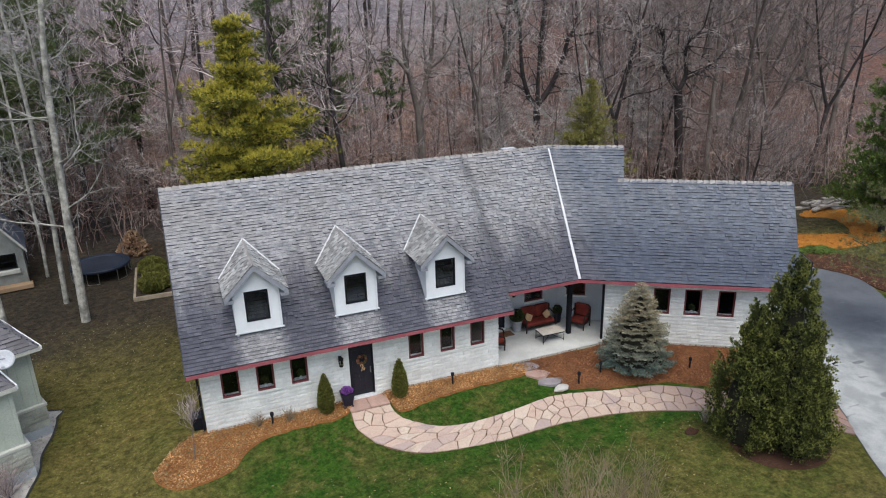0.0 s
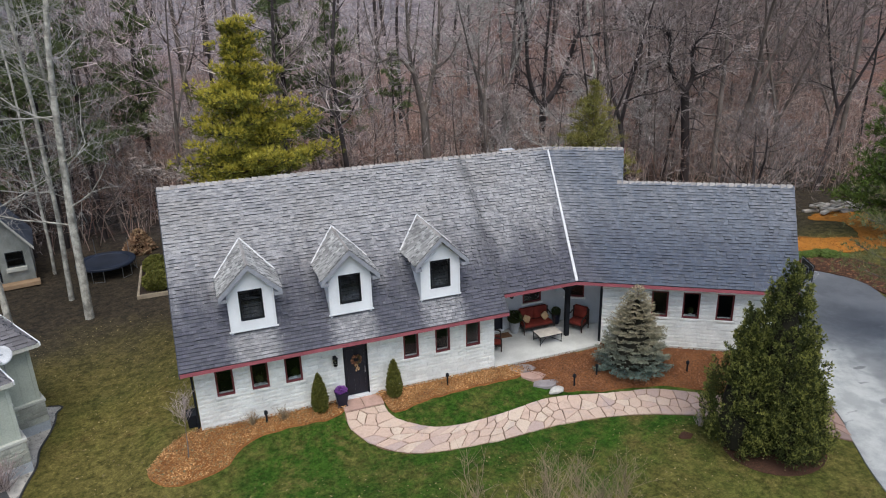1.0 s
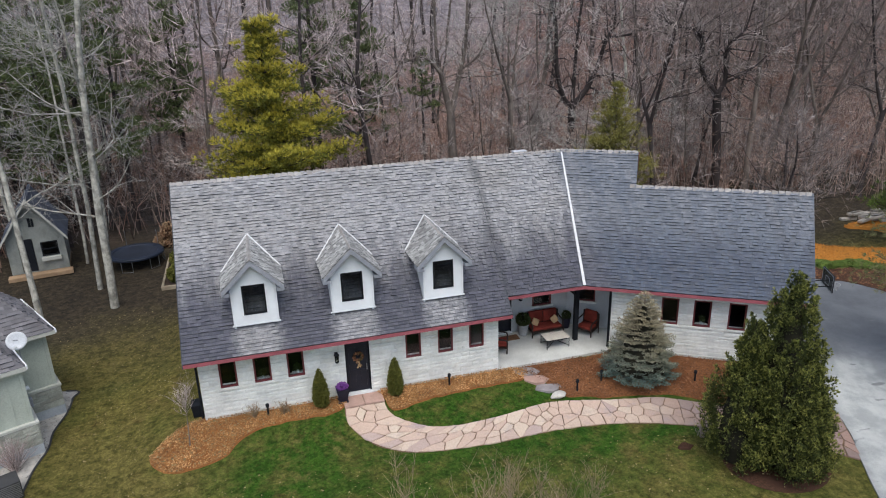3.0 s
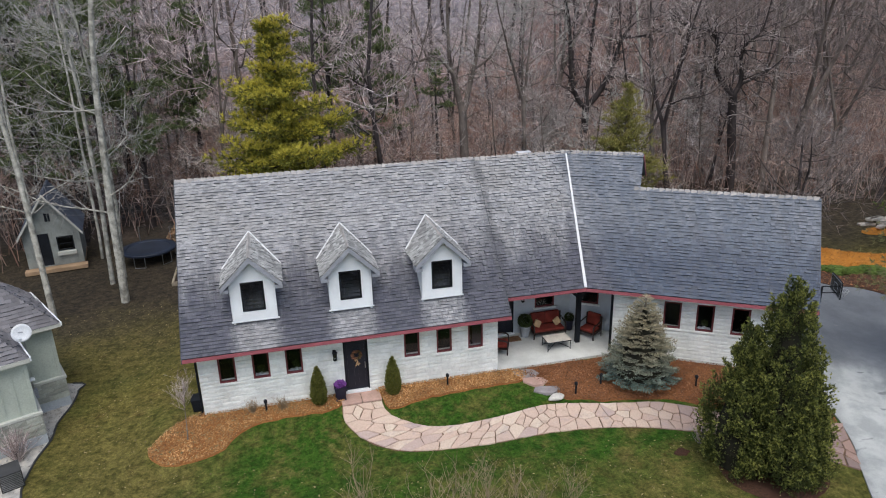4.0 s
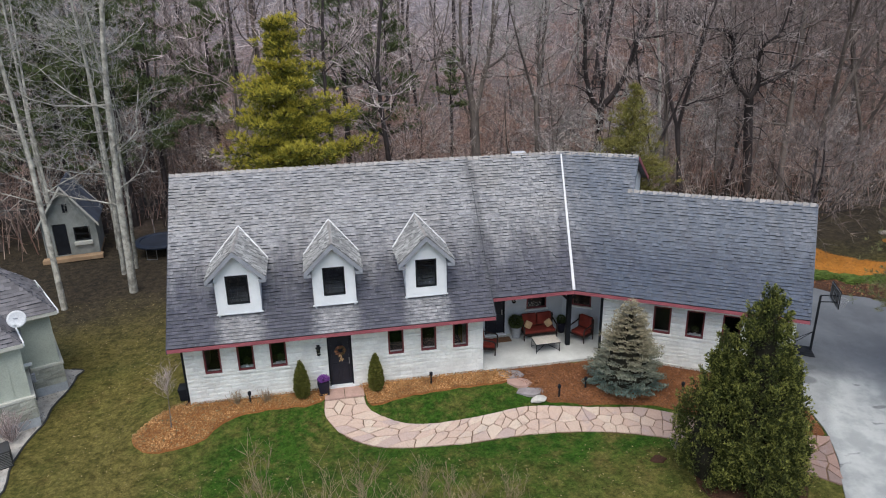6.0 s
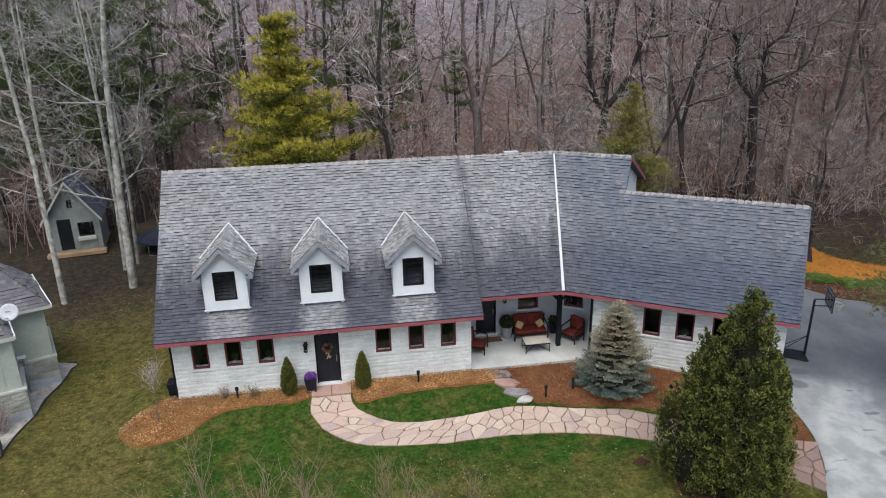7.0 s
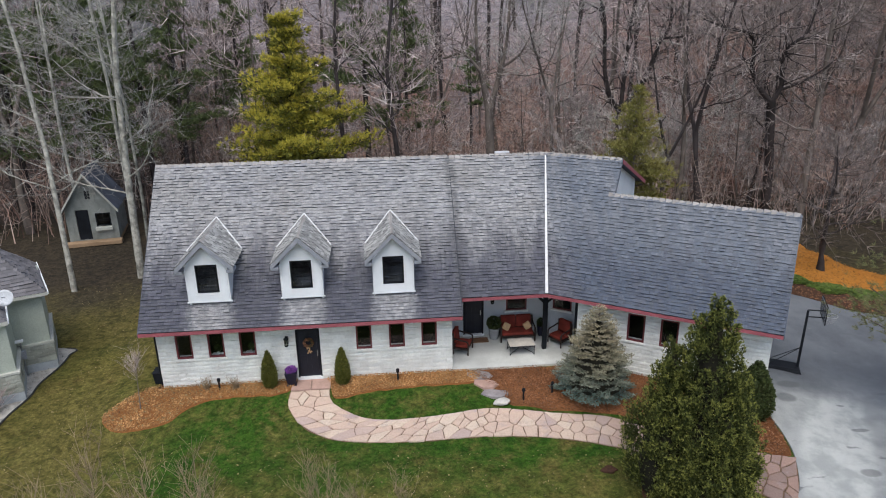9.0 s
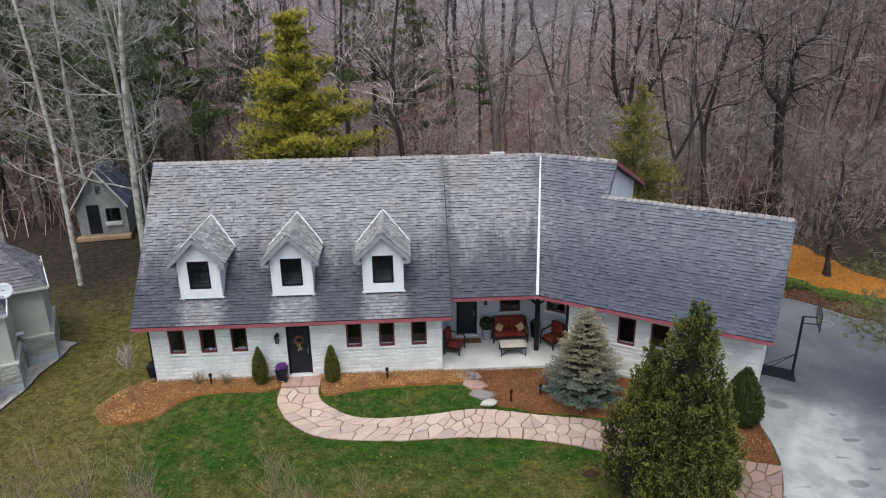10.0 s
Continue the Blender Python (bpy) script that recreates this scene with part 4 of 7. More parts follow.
val_x = (W_EAVE + (RIDGE_Z - 0.02 - 2.957) / W_SLOPE - NW.y * mid_ridge_y) / NW.x
VAL1 = Vector((val_x, mid_ridge_y, RIDGE_Z - 0.02))
mid_len = (mid_ridge_y - MID_EAVE[0]) * math.hypot(1, MID_SLOPE)
P_MID = Plane((ROOF_X[1], *MID_EAVE), (1, 0, 0), (0, 1, MID_SLOPE), mid_len, lambda u: (0, VAL0.x + (VAL1.x - VAL0.x) * u / mid_len - ROOF_X[1]))
wing_len = (W_TOP_N - W_EAVE) * math.hypot(1, W_SLOPE)
wing_low = (W_RIDGE_N - W_EAVE) * math.hypot(1, W_SLOPE)
s_val = (VAL0.to_2d().dot(DW), VAL1.to_2d().dot(DW))
RAKE_S = 9.84
P_WING = Plane(wing(0, W_EAVE, 2.957), DW.to_3d(), (NW.x, NW.y, W_SLOPE), wing_len, lambda u: (s_val[0] + (s_val[1] - s_val[0]) * u / wing_len, W_END if u < wing_low else RAKE_S))

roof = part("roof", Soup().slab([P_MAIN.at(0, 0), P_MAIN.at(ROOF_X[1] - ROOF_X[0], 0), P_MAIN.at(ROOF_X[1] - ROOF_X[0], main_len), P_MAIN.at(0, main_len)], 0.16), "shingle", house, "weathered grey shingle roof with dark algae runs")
back_drop = 2 * RIDGE_Y - EAVE[0]
part("back_roof", Soup().slab([(ROOF_X[1], back_drop, EAVE[1]), (ROOF_X[0], back_drop, EAVE[1]), (ROOF_X[0], RIDGE_Y, RIDGE_Z), (ROOF_X[1], RIDGE_Y, RIDGE_Z)], 0.16), "shingle", house)
mid_roof = part("mid_roof", Soup().slab([P_MID.at(-0.2, 0), VAL0, VAL1, P_MID.at(-0.2, mid_len)], 0.16), "shingle", house, "weathered grey shingle roof over the porch")
part("back_roof", Soup().slab([(val_x + 1.5, mid_ridge_y + 4.6, 2.9), (6.1, mid_ridge_y + 4.6, 2.9), (6.1, mid_ridge_y, RIDGE_Z - 0.02), VAL1], 0.16), "shingle", house)
wing_roof = part("wing_roof", Soup().slab([VAL0, P_WING.at(W_END, 0), P_WING.at(W_END, wing_low), P_WING.at(s_val[0] + (s_val[1] - s_val[0]) * wing_low / wing_len, wing_low)], 0.16).slab([P_WING.at(s_val[0] + (s_val[1] - s_val[0]) * wing_low / wing_len, wing_low), P_WING.at(RAKE_S, wing_low), P_WING.at(RAKE_S, wing_len), VAL1], 0.16), "shingle", house, "dark blue-grey shingle roof of the wing")
part("back_roof", Soup().slab([wing(W_END, 11.1, 3.0), wing(8.6, 11.1, 3.0), wing(8.6, W_RIDGE_N, W_RIDGE_Z), wing(W_END, W_RIDGE_N, W_RIDGE_Z)], 0.16), "shingle", house)
TIP_N = 14.3
tip_z = RIDGE_Z - (TIP_N - W_TOP_N) * 0.4
part("back_roof", Soup().slab([wing(RAKE_S, TIP_N, tip_z), wing(7.5, TIP_N, tip_z), wing(7.5, W_TOP_N, RIDGE_Z), wing(RAKE_S, W_TOP_N, RIDGE_Z)], 0.12), "shingle", house)

# fascias, soffits and the white valley
def board(a, b, down, out, name, material, label="", parent=None):
    """A board hung from a line a-b: down its height, out its thickness as a vector."""
    a, b, out = Vector(a), Vector(b), Vector(out)
    s = Soup()
    d = Vector((0, 0, -down))
    s.add([a, b, b + d, a + d, a + out, b + out, b + out + d, a + out + d], [(0, 1, 2, 3), (7, 6, 5, 4), (0, 4, 5, 1), (3, 2, 6, 7), (0, 3, 7, 4), (1, 5, 6, 2)])
    return part(name, s, material, parent or house, label)


board((ROOF_X[0], EAVE[0] - 0.004, EAVE[1] - 0.02), (ROOF_X[1], EAVE[0] - 0.004, EAVE[1] - 0.02), 0.125, (0, -0.03, 0), "fascia", "red", "dusty red eave board")
board((ROOF_X[1], MID_EAVE[0] - 0.004, MID_EAVE[1] - 0.02), (VAL0.x, VAL0.y - 0.004, MID_EAVE[1] - 0.02), 0.125, (0, -0.03, 0), "fascia", "red", "dusty red eave board")
board(VAL0 - NW.to_3d() * 0.004 - Vector((0, 0, 0.02)), wing(W_END, W_EAVE - 0.004, 2.937), 0.125, -0.03 * NW.to_3d(), "fascia", "red", "dusty red eave board")
# Rake boards in the dark edge colour paint a shadow line down the roof.
for x, o in ((ROOF_X[0] - 0.004, -0.03), (ROOF_X[1] + 0.004, 0.03)):
    board((x, EAVE[0], EAVE[1] - 0.03), (x, RIDGE_Y, RIDGE_Z - 0.03), 0.16, (o, 0, 0), "rake_board", "butt")
board(wing(W_END + 0.004, W_EAVE, 2.93), wing(W_END + 0.004, W_RIDGE_N, W_RIDGE_Z - 0.03), 0.16, 0.03 * DW.to_3d(), "rake_board", "shingle")
board(wing(RAKE_S + 0.004, W_TOP_N, RIDGE_Z - 0.03), wing(RAKE_S + 0.004, TIP_N, tip_z - 0.03), 0.17, 0.03 * DW.to_3d(), "rake_board", "red", "dusty red rake board")
part("soffit", Soup().box(ROOF_X[0] + 0.05, ROOF_X[1] - 0.05, EAVE[0] + 0.02, 0.0, 2.4, 2.42), "white", house)
part("soffit", Soup().box(9.2, W_END - 0.05, W_EAVE - W_WALL + 0.03, 0.0, 2.78, 2.8, M_WING), "white", house)
part("porch_ceiling", Soup().prism([(6.0, 0.2), (9.74, 0.2), (11.0, -0.4), (11.6, 1.5), (10.4, 2.74), (6.0, 2.74)], 2.82, 2.88), "stucco", house)
nv = (P_MID.n + P_WING.n).normalized()
side = (VAL1 - VAL0).cross(nv).normalized()
strip = Soup()
a, b = VAL0 + nv * 0.075, VAL1 + nv * 0.075 + (VAL0 - VAL1).normalized() * 0.15
strip.slab([a + side * 0.055, b + side * 0.03, b - side * 0.03, a - side * 0.055], 0.05)
part("valley_flashing", strip, "metal_white", house, "white metal flashing in the roof valley")

# dormers
DORMERS = (-3.01, 0.385, 3.78)
D_APEX, D_EAVE, D_HALF, D_FRONT = 5.88, 4.86, 1.04, -0.3


def dormer(cx):
    z_foot = on_main(0.0) + 0.1
    face = Soup()
    w = 0.76
    hole = (cx - 0.39, cx + 0.39, 3.8, 4.89)
    m = Matrix.Translation((0, -0.03, 0))
    base = holed_wall(cx - w, cx + w, z_foot + 0.12, 4.9, 0.08, [hole])
    face.add([m @ Vector(p) for p in base.v], base.f)
    face.add([(cx - w, -0.03, 4.9), (cx + w, -0.03, 4.9), (cx, -0.03, 4.9 + w - 0.04), (cx - w, 0.05, 4.9), (cx + w, 0.05, 4.9), (cx, 0.05, 4.9 + w - 0.04)], [(0, 1, 2), (5, 4, 3), (0, 2, 5, 3), (1, 4, 5, 2)])
    for k in (-1, 1):
        x0, x1 = sorted((cx + k * w, cx + k * (w - 0.08)))
        y_top = EAVE[0] + (4.9 - EAVE[1]) / SLOPE
        face.add([(x, y, z) for x in (x0, x1) for y, z in ((0.05, z_foot - 0.12), (0.05, 4.9), (y_top, 4.9))], [(0, 1, 2), (5, 4, 3), (0, 3, 4, 1), (1, 4, 5, 2), (2, 5, 3, 0)])
    d = part("dormer", face, "white", house, "white gabled roof dormer with dark window")
    for x0, x1 in ((cx - w - 0.012, cx - w + 0.05), (cx + w - 0.05, cx + w + 0.012)):
        part("corner_trim", Soup().box(x0, x1, -0.05, -0.032, z_foot + 0.12, 4.78, None, 0.004), "white", d)
    z = z_foot + 0.13
    while z < 5.45:
        reach = min(w - 0.06, 4.9 + w - 0.1 - z)
        for a, b in ((cx - reach, min(cx + reach, hole[0] - 0.005)), (max(cx - reach, hole[1] + 0.005), cx + reach)) if hole[2] - 0.02 < z < hole[3] - 0.02 else ((cx - reach, cx + reach),):
            if b - a > 0.04:
                part("siding_board", Soup().add([(a, -0.031, z), (b, -0.031, z), (b, -0.047, z), (a, -0.047, z), (a, -0.031, z + 0.108), (b, -0.031, z + 0.108)], [(3, 2, 5, 4), (0, 1, 2, 3), (0, 3, 4), (1, 5, 2)]), "white", d)
        z += 0.11
    part("sill", Soup().box(cx - w - 0.06, cx + w + 0.06, -0.05, 0.0, z_foot + 0.07, z_foot + 0.12, None, 0.012), "white", d, "white painted base sill")
    win = sash_window(d, *hole, Matrix.Translation((0, -0.055, 0)), paint="black", sill="", rail=False, width=0.05)
    win.name = "window_frame"
    back = EAVE[0] + (D_APEX - EAVE[1]) / SLOPE
    low_y = EAVE[0] + (D_EAVE - EAVE[1]) / SLOPE
    slope = (D_APEX - D_EAVE) / D_HALF
    for k in (-1, 1):
        up = Vector((-k, 0, slope)).normalized()
        length = math.hypot(D_HALF, D_APEX - D_EAVE)
        if k < 0:
            p = Plane((cx - D_HALF, low_y, D_EAVE), (0, -1, 0), up, length, lambda u, q=length: (-(back - low_y) * u / q, low_y - D_FRONT))
        else:
            p = Plane((cx + D_HALF, D_FRONT, D_EAVE), (0, 1, 0), up, length, lambda u, q=length: (0, low_y - D_FRONT + (back - low_y) * u / q))
        lo, hi = p.edge(0), p.edge(length)
        part("dormer_roof", Soup().slab([p.at(lo[0], 0), p.at(lo[1], 0), p.at(hi[1], length), p.at(hi[0], length)], 0.09), "dormer_shingle", d)
        shingle_roof_field(p, d, int(cx * 10) + k)
        a = Vector((cx + k * D_HALF, low_y, D_EAVE)) + P_MAIN.n * 0.065
        b = Vector((cx, back, D_APEX)) + P_MAIN.n * 0.065
        w2 = (b - a).cross(P_MAIN.n).normalized() * 0.03
        part("flashing", Soup().slab([a + w2, b + w2, b - w2, a - w2], 0.012), "metal_white", d, "white metal flashing strip")
        f0, f1 = Vector((cx + k * D_HALF, D_FRONT - 0.004, D_EAVE - 0.02)), Vector((cx, D_FRONT - 0.004, D_APEX - 0.02))
        board(f0, f1, 0.18, (0, -0.03, 0), "barge_board", "trimgrey", "blue-grey barge board", d)
        x0, x1 = sorted((cx + k * D_HALF, cx + k * (w + 0.02)))
        part("cornice_return", Soup().box(x0, x1, D_FRONT, 0.2, D_EAVE - 0.22, D_EAVE - 0.1, None, 0.01), "trimgrey", d)
    part("ridge_cap", Soup().slab([(cx - 0.1, D_FRONT, D_APEX - 0.075), (cx, D_FRONT, D_APEX + 0.03), (cx, back, D_APEX + 0.03), (cx - 0.1, back, D_APEX - 0.075)], 0.012).slab([(cx, D_FRONT, D_APEX + 0.03), (cx + 0.1, D_FRONT, D_APEX - 0.075), (cx + 0.1, back, D_APEX - 0.075), (cx, back, D_APEX + 0.03)], 0.012), "cap", d)


def shingle_roof_field(p, parent, seed):
    shingle_roof(p, parent, seed, 0, 0.13, "dormer_shingle", (0.12, 0.2), (0.016, 0.024, 0.034))


for cx in DORMERS:
    dormer(cx)

# porch slab, post, braces and downpipe
part("porch_slab", Soup().prism([(5.98, -0.1), (10.75, -0.12), (11.02, 0.12), (11.9, 1.6), (10.3, 2.74), (5.98, 2.74)], -0.4, 0.0), "concrete", house, "pale concrete porch slab")
post = part("porch_post", Soup().box(9.86, 10.04, 1.12, 1.3, -0.04, 2.7, None, 0.012), "black", house, "black square porch post")
for dx, dy in ((-1, 0), (DW.x, DW.y)):
    o = Vector((9.95, 1.21, 0))
    a, b = o + Vector((0, 0, 2.05)), o + Vector((dx, dy, 0)) * 0.62 + Vector((0, 0, 2.68))
    part("brace", Soup().tube([a, b], [0.06, 0.06], 4), "black", post)
part("porch_beam", Soup().box(6.0, 9.95, 1.13, 1.29, 2.6, 2.81, None, 0.01), "black", house)
part("corner_post", Soup().box(9.1, 9.2, -0.06, 0.06, -0.1, 2.8, M_WING, 0.01), "black", house, "black corner post")
part("downpipe", Soup().tube([(-5.27, 0.1, 2.42), (-5.27, 0.1, 0.0), (-5.4, 0.0, -0.1)], [0.04] * 3, 8), "black", house, "black downpipe at the wall corner")
part("plinth", Soup().box(9.2, 16.23, -0.06, 0.0, -0.6, 0.02, M_WING), "concrete", house, "grey concrete plinth")
part("plinth", Soup().box(-5.22, 5.98, -0.03, 0.0, -0.5, -0.08), "concrete", house, "grey concrete plinth")
part("roof_vent", Soup().box(8.35, 8.95, mid_ridge_y + 0.15, mid_ridge_y + 0.45, RIDGE_Z - 0.5, RIDGE_Z + 0.03, None, 0.01), "metal_white", house, "white metal ridge vent")

# ---- garden path ----
OUTER = curve_points([(-0.3, -0.82), (-0.3, -1.74), (0.45, -2.87), (1.75, -3.67), (4.1, -3.98), (6.66, -3.97), (8.97, -4.31), (10.6, -4.91), (12.4, -5.9), (14.0, -7.3), (15.32, -8.68)], 6, False)
INNER = curve_points([(1.15, -0.82), (1.33, -1.6), (2.4, -2.45), (3.4, -2.68), (4.92, -2.65), (7.22, -2.42), (9.24, -2.87), (11.2, -3.35), (13.2, -4.7), (15.2, -5.85), (16.56, -6.4)], 6, False)
RUN = [0.0]
for i in range(1, len(OUTER)):
    RUN.append(RUN[-1] + ((OUTER[i] + INNER[i]) / 2 - (OUTER[i - 1] + INNER[i - 1]) / 2).length)
RUN = [q / RUN[-1] for q in RUN]


def along(line, t):
    run = RUN
    t = max(0.0, min(1.0, t))
    k = max(0, min(len(line) - 2, next((i for i, q in enumerate(run) if q >= t), 1) - 1))
    return line[k].lerp(line[k + 1], (t - run[k]) / max(1e-6, run[k + 1] - run[k]))


def on_path(t, w):
    """A place on the path: t from the house to the drive, w from its inner to its outer edge."""
    p = along(INNER, t).lerp(along(OUTER, t), w)
    return p


def clip_half(poly, mid, way):
    out = []
    for i, p in enumerate(poly):
        q = poly[i - 1]
        a, b = (q - mid).dot(way), (p - mid).dot(way)
        if (a <= 0) != (b <= 0):
            out.append(q.lerp(p, a / (a - b)))
        if b <= 0:
            out.append(p)
    return out


path_line = ragged([along(INNER, i / 90) for i in range(91)] + [along(OUTER, 1 - i / 90) for i in range(91)], 0.07)
garden_path = solid("garden_path", draped(path_line, 0.015, 0.5), "joint", "curving path of pink flagstones with earth joints", "path", kind="structure")
pr = random.Random(12)
LONG, WIDE = 19.5, 1.5
seeds = []
for i in range(40):
    n = 5 if i > 35 else pr.choice((2, 3, 3, 4))
    for j in range(n):
        seeds.append(Vector(((i + 0.5 + pr.uniform(-0.46, 0.46)) * LONG / 40, (j + 0.5 + pr.uniform(-0.3, 0.3)) * WIDE / n)))
for c in seeds:
    cell = [Vector(p) for p in ((0, 0), (LONG, 0), (LONG, WIDE), (0, WIDE))]
    for o in seeds:
        if o is not c and (o - c).length < 3.2:
            cell = clip_half(cell, (o + c) / 2, o - c)
    if len(cell) < 3:
        continue
    mid = sum(cell, Vector((0, 0))) / len(cell)
    pts = [p + (mid - p).normalized() * 0.022 for p in cell]
    full = []
    for i, p in enumerate(pts):
        q = pts[(i + 1) % len(pts)]
        k = 2 if (q - p).length > 0.45 else 1
        for u in range(k):
            w = p.lerp(q, u / k)
            full.append(w + Vector((pr.gauss(0, 0.012), pr.gauss(0, 0.012))) * (1 if u else 0.6))
    tilt, lift = (pr.gauss(0, 0.006), pr.gauss(0, 0.006)), 0.035 + pr.uniform(0, 0.012)

    def lay(p, dz):
        q = on_path(p.x / LONG, p.y / WIDE)
        return (q.x, q.y, ground_z(q.x, q.y) + lift + dz + tilt[0] * (p.x - mid.x) + tilt[1] * (p.y - mid.y))

    k = len(full)
    s = Soup()
    s.add([lay(p, -0.05) for p in full] + [lay(p, 0) for p in full] + [lay(p + (mid - p).normalized() * 0.018, 0.012) for p in full],
          [(i, (i + 1) % k, k + (i + 1) % k, k + i) for i in range(k)] + [(k + i, k + (i + 1) % k, 2 * k + (i + 1) % k, 2 * k + i) for i in range(k)] + [tuple(range(2 * k, 3 * k))])
    part("flagstone", s, "flag", garden_path)

step_slab = thing("entrance_step", "pink stone entrance step of two slabs below the front door", "step")
part("slab", Soup().box(-0.3, 0.44, -0.78, -0.04, -0.4, -0.07, None, 0.02), "slabstone", step_slab)
part("slab", Soup().box(0.455, 1.18, -0.76, -0.04, -0.4, -0.075, None, 0.02), "slabstone", step_slab)


def lump(seed, sx, sy, sz, rough=0.18, flat=0.0):
    """An uneven stone."""
    bm = bmesh.new()
    bmesh.ops.create_icosphere(bm, subdivisions=3, radius=1)
    s = Soup()
    for v in bm.verts:
        q = v.co * (1 + rough * noise.noise(v.co * 1.3 + Vector((seed, seed * 2.1, 0))) + rough * 0.4 * noise.noise(v.co * 4 + Vector((seed, 0, 0))))
        v.co = Vector((q.x * sx, q.y * sy, (min(q.z, 1 - flat) * sz)))
    s.add([v.co.copy() for v in bm.verts], [[v.index for v in f.verts] for f in bm.faces])
    bm.free()
    return s


for k, (x, y, sx, sy, mat, lab) in enumerate(((6.98, -0.48, 0.46, 0.27, "greystone", "grey-violet stepping stone set in mulch"), (7.16, -1.06, 0.5, 0.25, "slabstone", "pinkish stepping stone beside the lawn"), (7.4, -1.66, 0.48, 0.26, "greystone", "grey-violet stepping stone beside the lawn"))):
    sr = random.Random(k + 60)
    edge_pts = [(sx * 1.1 * (1 + sr.uniform(-0.22, 0.15)) * math.cos(q), sy * 1.25 * (1 + sr.uniform(-0.2, 0.2)) * math.sin(q)) for q in [2 * math.pi * (i + sr.uniform(-0.25, 0.25)) / 7 for i in range(7)]]
    solid("stepping_stone", Soup().prism(edge_pts, -0.12, 0.03), mat, lab, "stepping stone", Matrix.Translation((x, y, ground_z(x, y) + 0.025)) @ Matrix.Rotation(-0.3, 4, "Z"), "stepping stones", smooth=False)
solid("boulder", lump(9, 0.3, 0.19, 0.13, 0.3, 0.5), "boulder", "pale cream boulder at the edge of the path", "boulder", Matrix.Translation((7.57, -2.2, ground_z(7.57, -2.2) + 0.1)), smooth=True)


# ---- foliage shells ----
def shell_bush(seed, profile, count, size, blades, up=0.5, lobes=0.12, wide=0.25, fan=0.5, square=0.0, core=0.8):
    """A clipped or dense evergreen: sprays over an uneven shell, round a dark inner body."""
    r = random.Random(seed)
    crown, body = Soup(), Soup()
    zs = [z for z, _ in profile]

    def radius(z):
        for (z0, r0), (z1, r1) in zip(profile, profile[1:]):
            if z0 <= z <= z1:
                return r0 + (r1 - r0) * (z - z0) / max(1e-6, z1 - z0)
        return 0.0

    areas = []
    z = zs[0]
    while z < zs[-1]:
        areas.append((z, radius(z) + 0.03))
        z += (zs[-1] - zs[0]) / 60
    total = sum(a for _, a in areas)
    for z0, a in areas:
        for _ in range(max(1, round(count * a / total))):
            z = z0 + r.random() * (zs[-1] - zs[0]) / 60
            an = r.uniform(0, 2 * math.pi)
            q = Vector((math.cos(an), math.sin(an), 0))
            bulge = 1 + lobes * noise.noise((q.x * 1.6 + seed, q.y * 1.6, z * 0.9)) * 2 + lobes * noise.noise((q.x * 5, q.y * 5 + seed, z * 2.4))
            p = q * radius(z) * bulge * r.uniform(0.86, 1.02) + Vector((0, 0, z))
            needle_tuft(crown, p, (q + Vector((0, 0, up + r.uniform(-0.3, 0.4)))).normalized(), size * r.uniform(0.7, 1.2), blades, r, wide, fan)
    body.spun([(max(0.01, radius(z) * core), z) for z in [zs[0] + (zs[-1] - zs[0]) * i / 8 for i in range(9)]], (0, 0, 0), 14)
    return crown, body


def plume_tree(seed, leaders, clumps, per, size, blades):
    """A shaggy evergreen: upswept plumes over one or more tapering bodies; leaders give (x, y, profile)."""
    r = random.Random(seed)
    crown, tips, body = Soup(), Soup(), Soup()
    weights = [sum((b[0] - a[0]) * (a[1] + b[1] + 0.6) for a, b in zip(p, p[1:])) for _, _, p in leaders]
    for cx, cy, profile in leaders:
        spots = []
        for (z0, r0), (z1, r1) in zip(profile, profile[1:]):
            n = max(3, round(clumps / sum(weights) * (z1 - z0) * (r0 + r1 + 0.6)))
            spots += [(z0 + (z1 - z0) * r.random(), r0, r1, z0, z1) for _ in range(n)]
        for z, r0, r1, z0, z1 in spots:
            rad = r0 + (r1 - r0) * (z - z0) / (z1 - z0)
            a = r.uniform(0, 2 * math.pi)
            out = Vector((math.cos(a), math.sin(a), 0))
            deep = r.uniform(0.7, 1.0)
            root = Vector((cx, cy, z - 0.15)) + out * rad * deep * 0.8
            way = (out * r.uniform(0.1, 0.5) + Vector((0, 0, 1))).normalized()
            long = r.uniform(0.5, 1.0) * min(1.0, 0.5 + rad * 0.4)
            fat = r.uniform(0.13, 0.21) * min(1.0, 0.5 + rad * 0.5)
            for _ in range(per):
                t = r.random() ** 0.85
                o = Vector((r.gauss(0, 0.6), r.gauss(0, 0.6), r.gauss(0, 0.4))) * fat * math.sin(math.pi * (0.25 + 0.68 * t))
                w = (way * 0.8 + o.normalized() * 0.4).normalized()
                # Outward and upper sprays get the bright colour, inner ones the dark: painted light.
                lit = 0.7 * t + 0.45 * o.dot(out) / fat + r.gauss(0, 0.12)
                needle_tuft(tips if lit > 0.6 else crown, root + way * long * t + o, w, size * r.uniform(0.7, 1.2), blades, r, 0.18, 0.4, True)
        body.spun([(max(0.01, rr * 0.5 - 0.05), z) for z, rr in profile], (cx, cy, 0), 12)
    return crown, tips, body


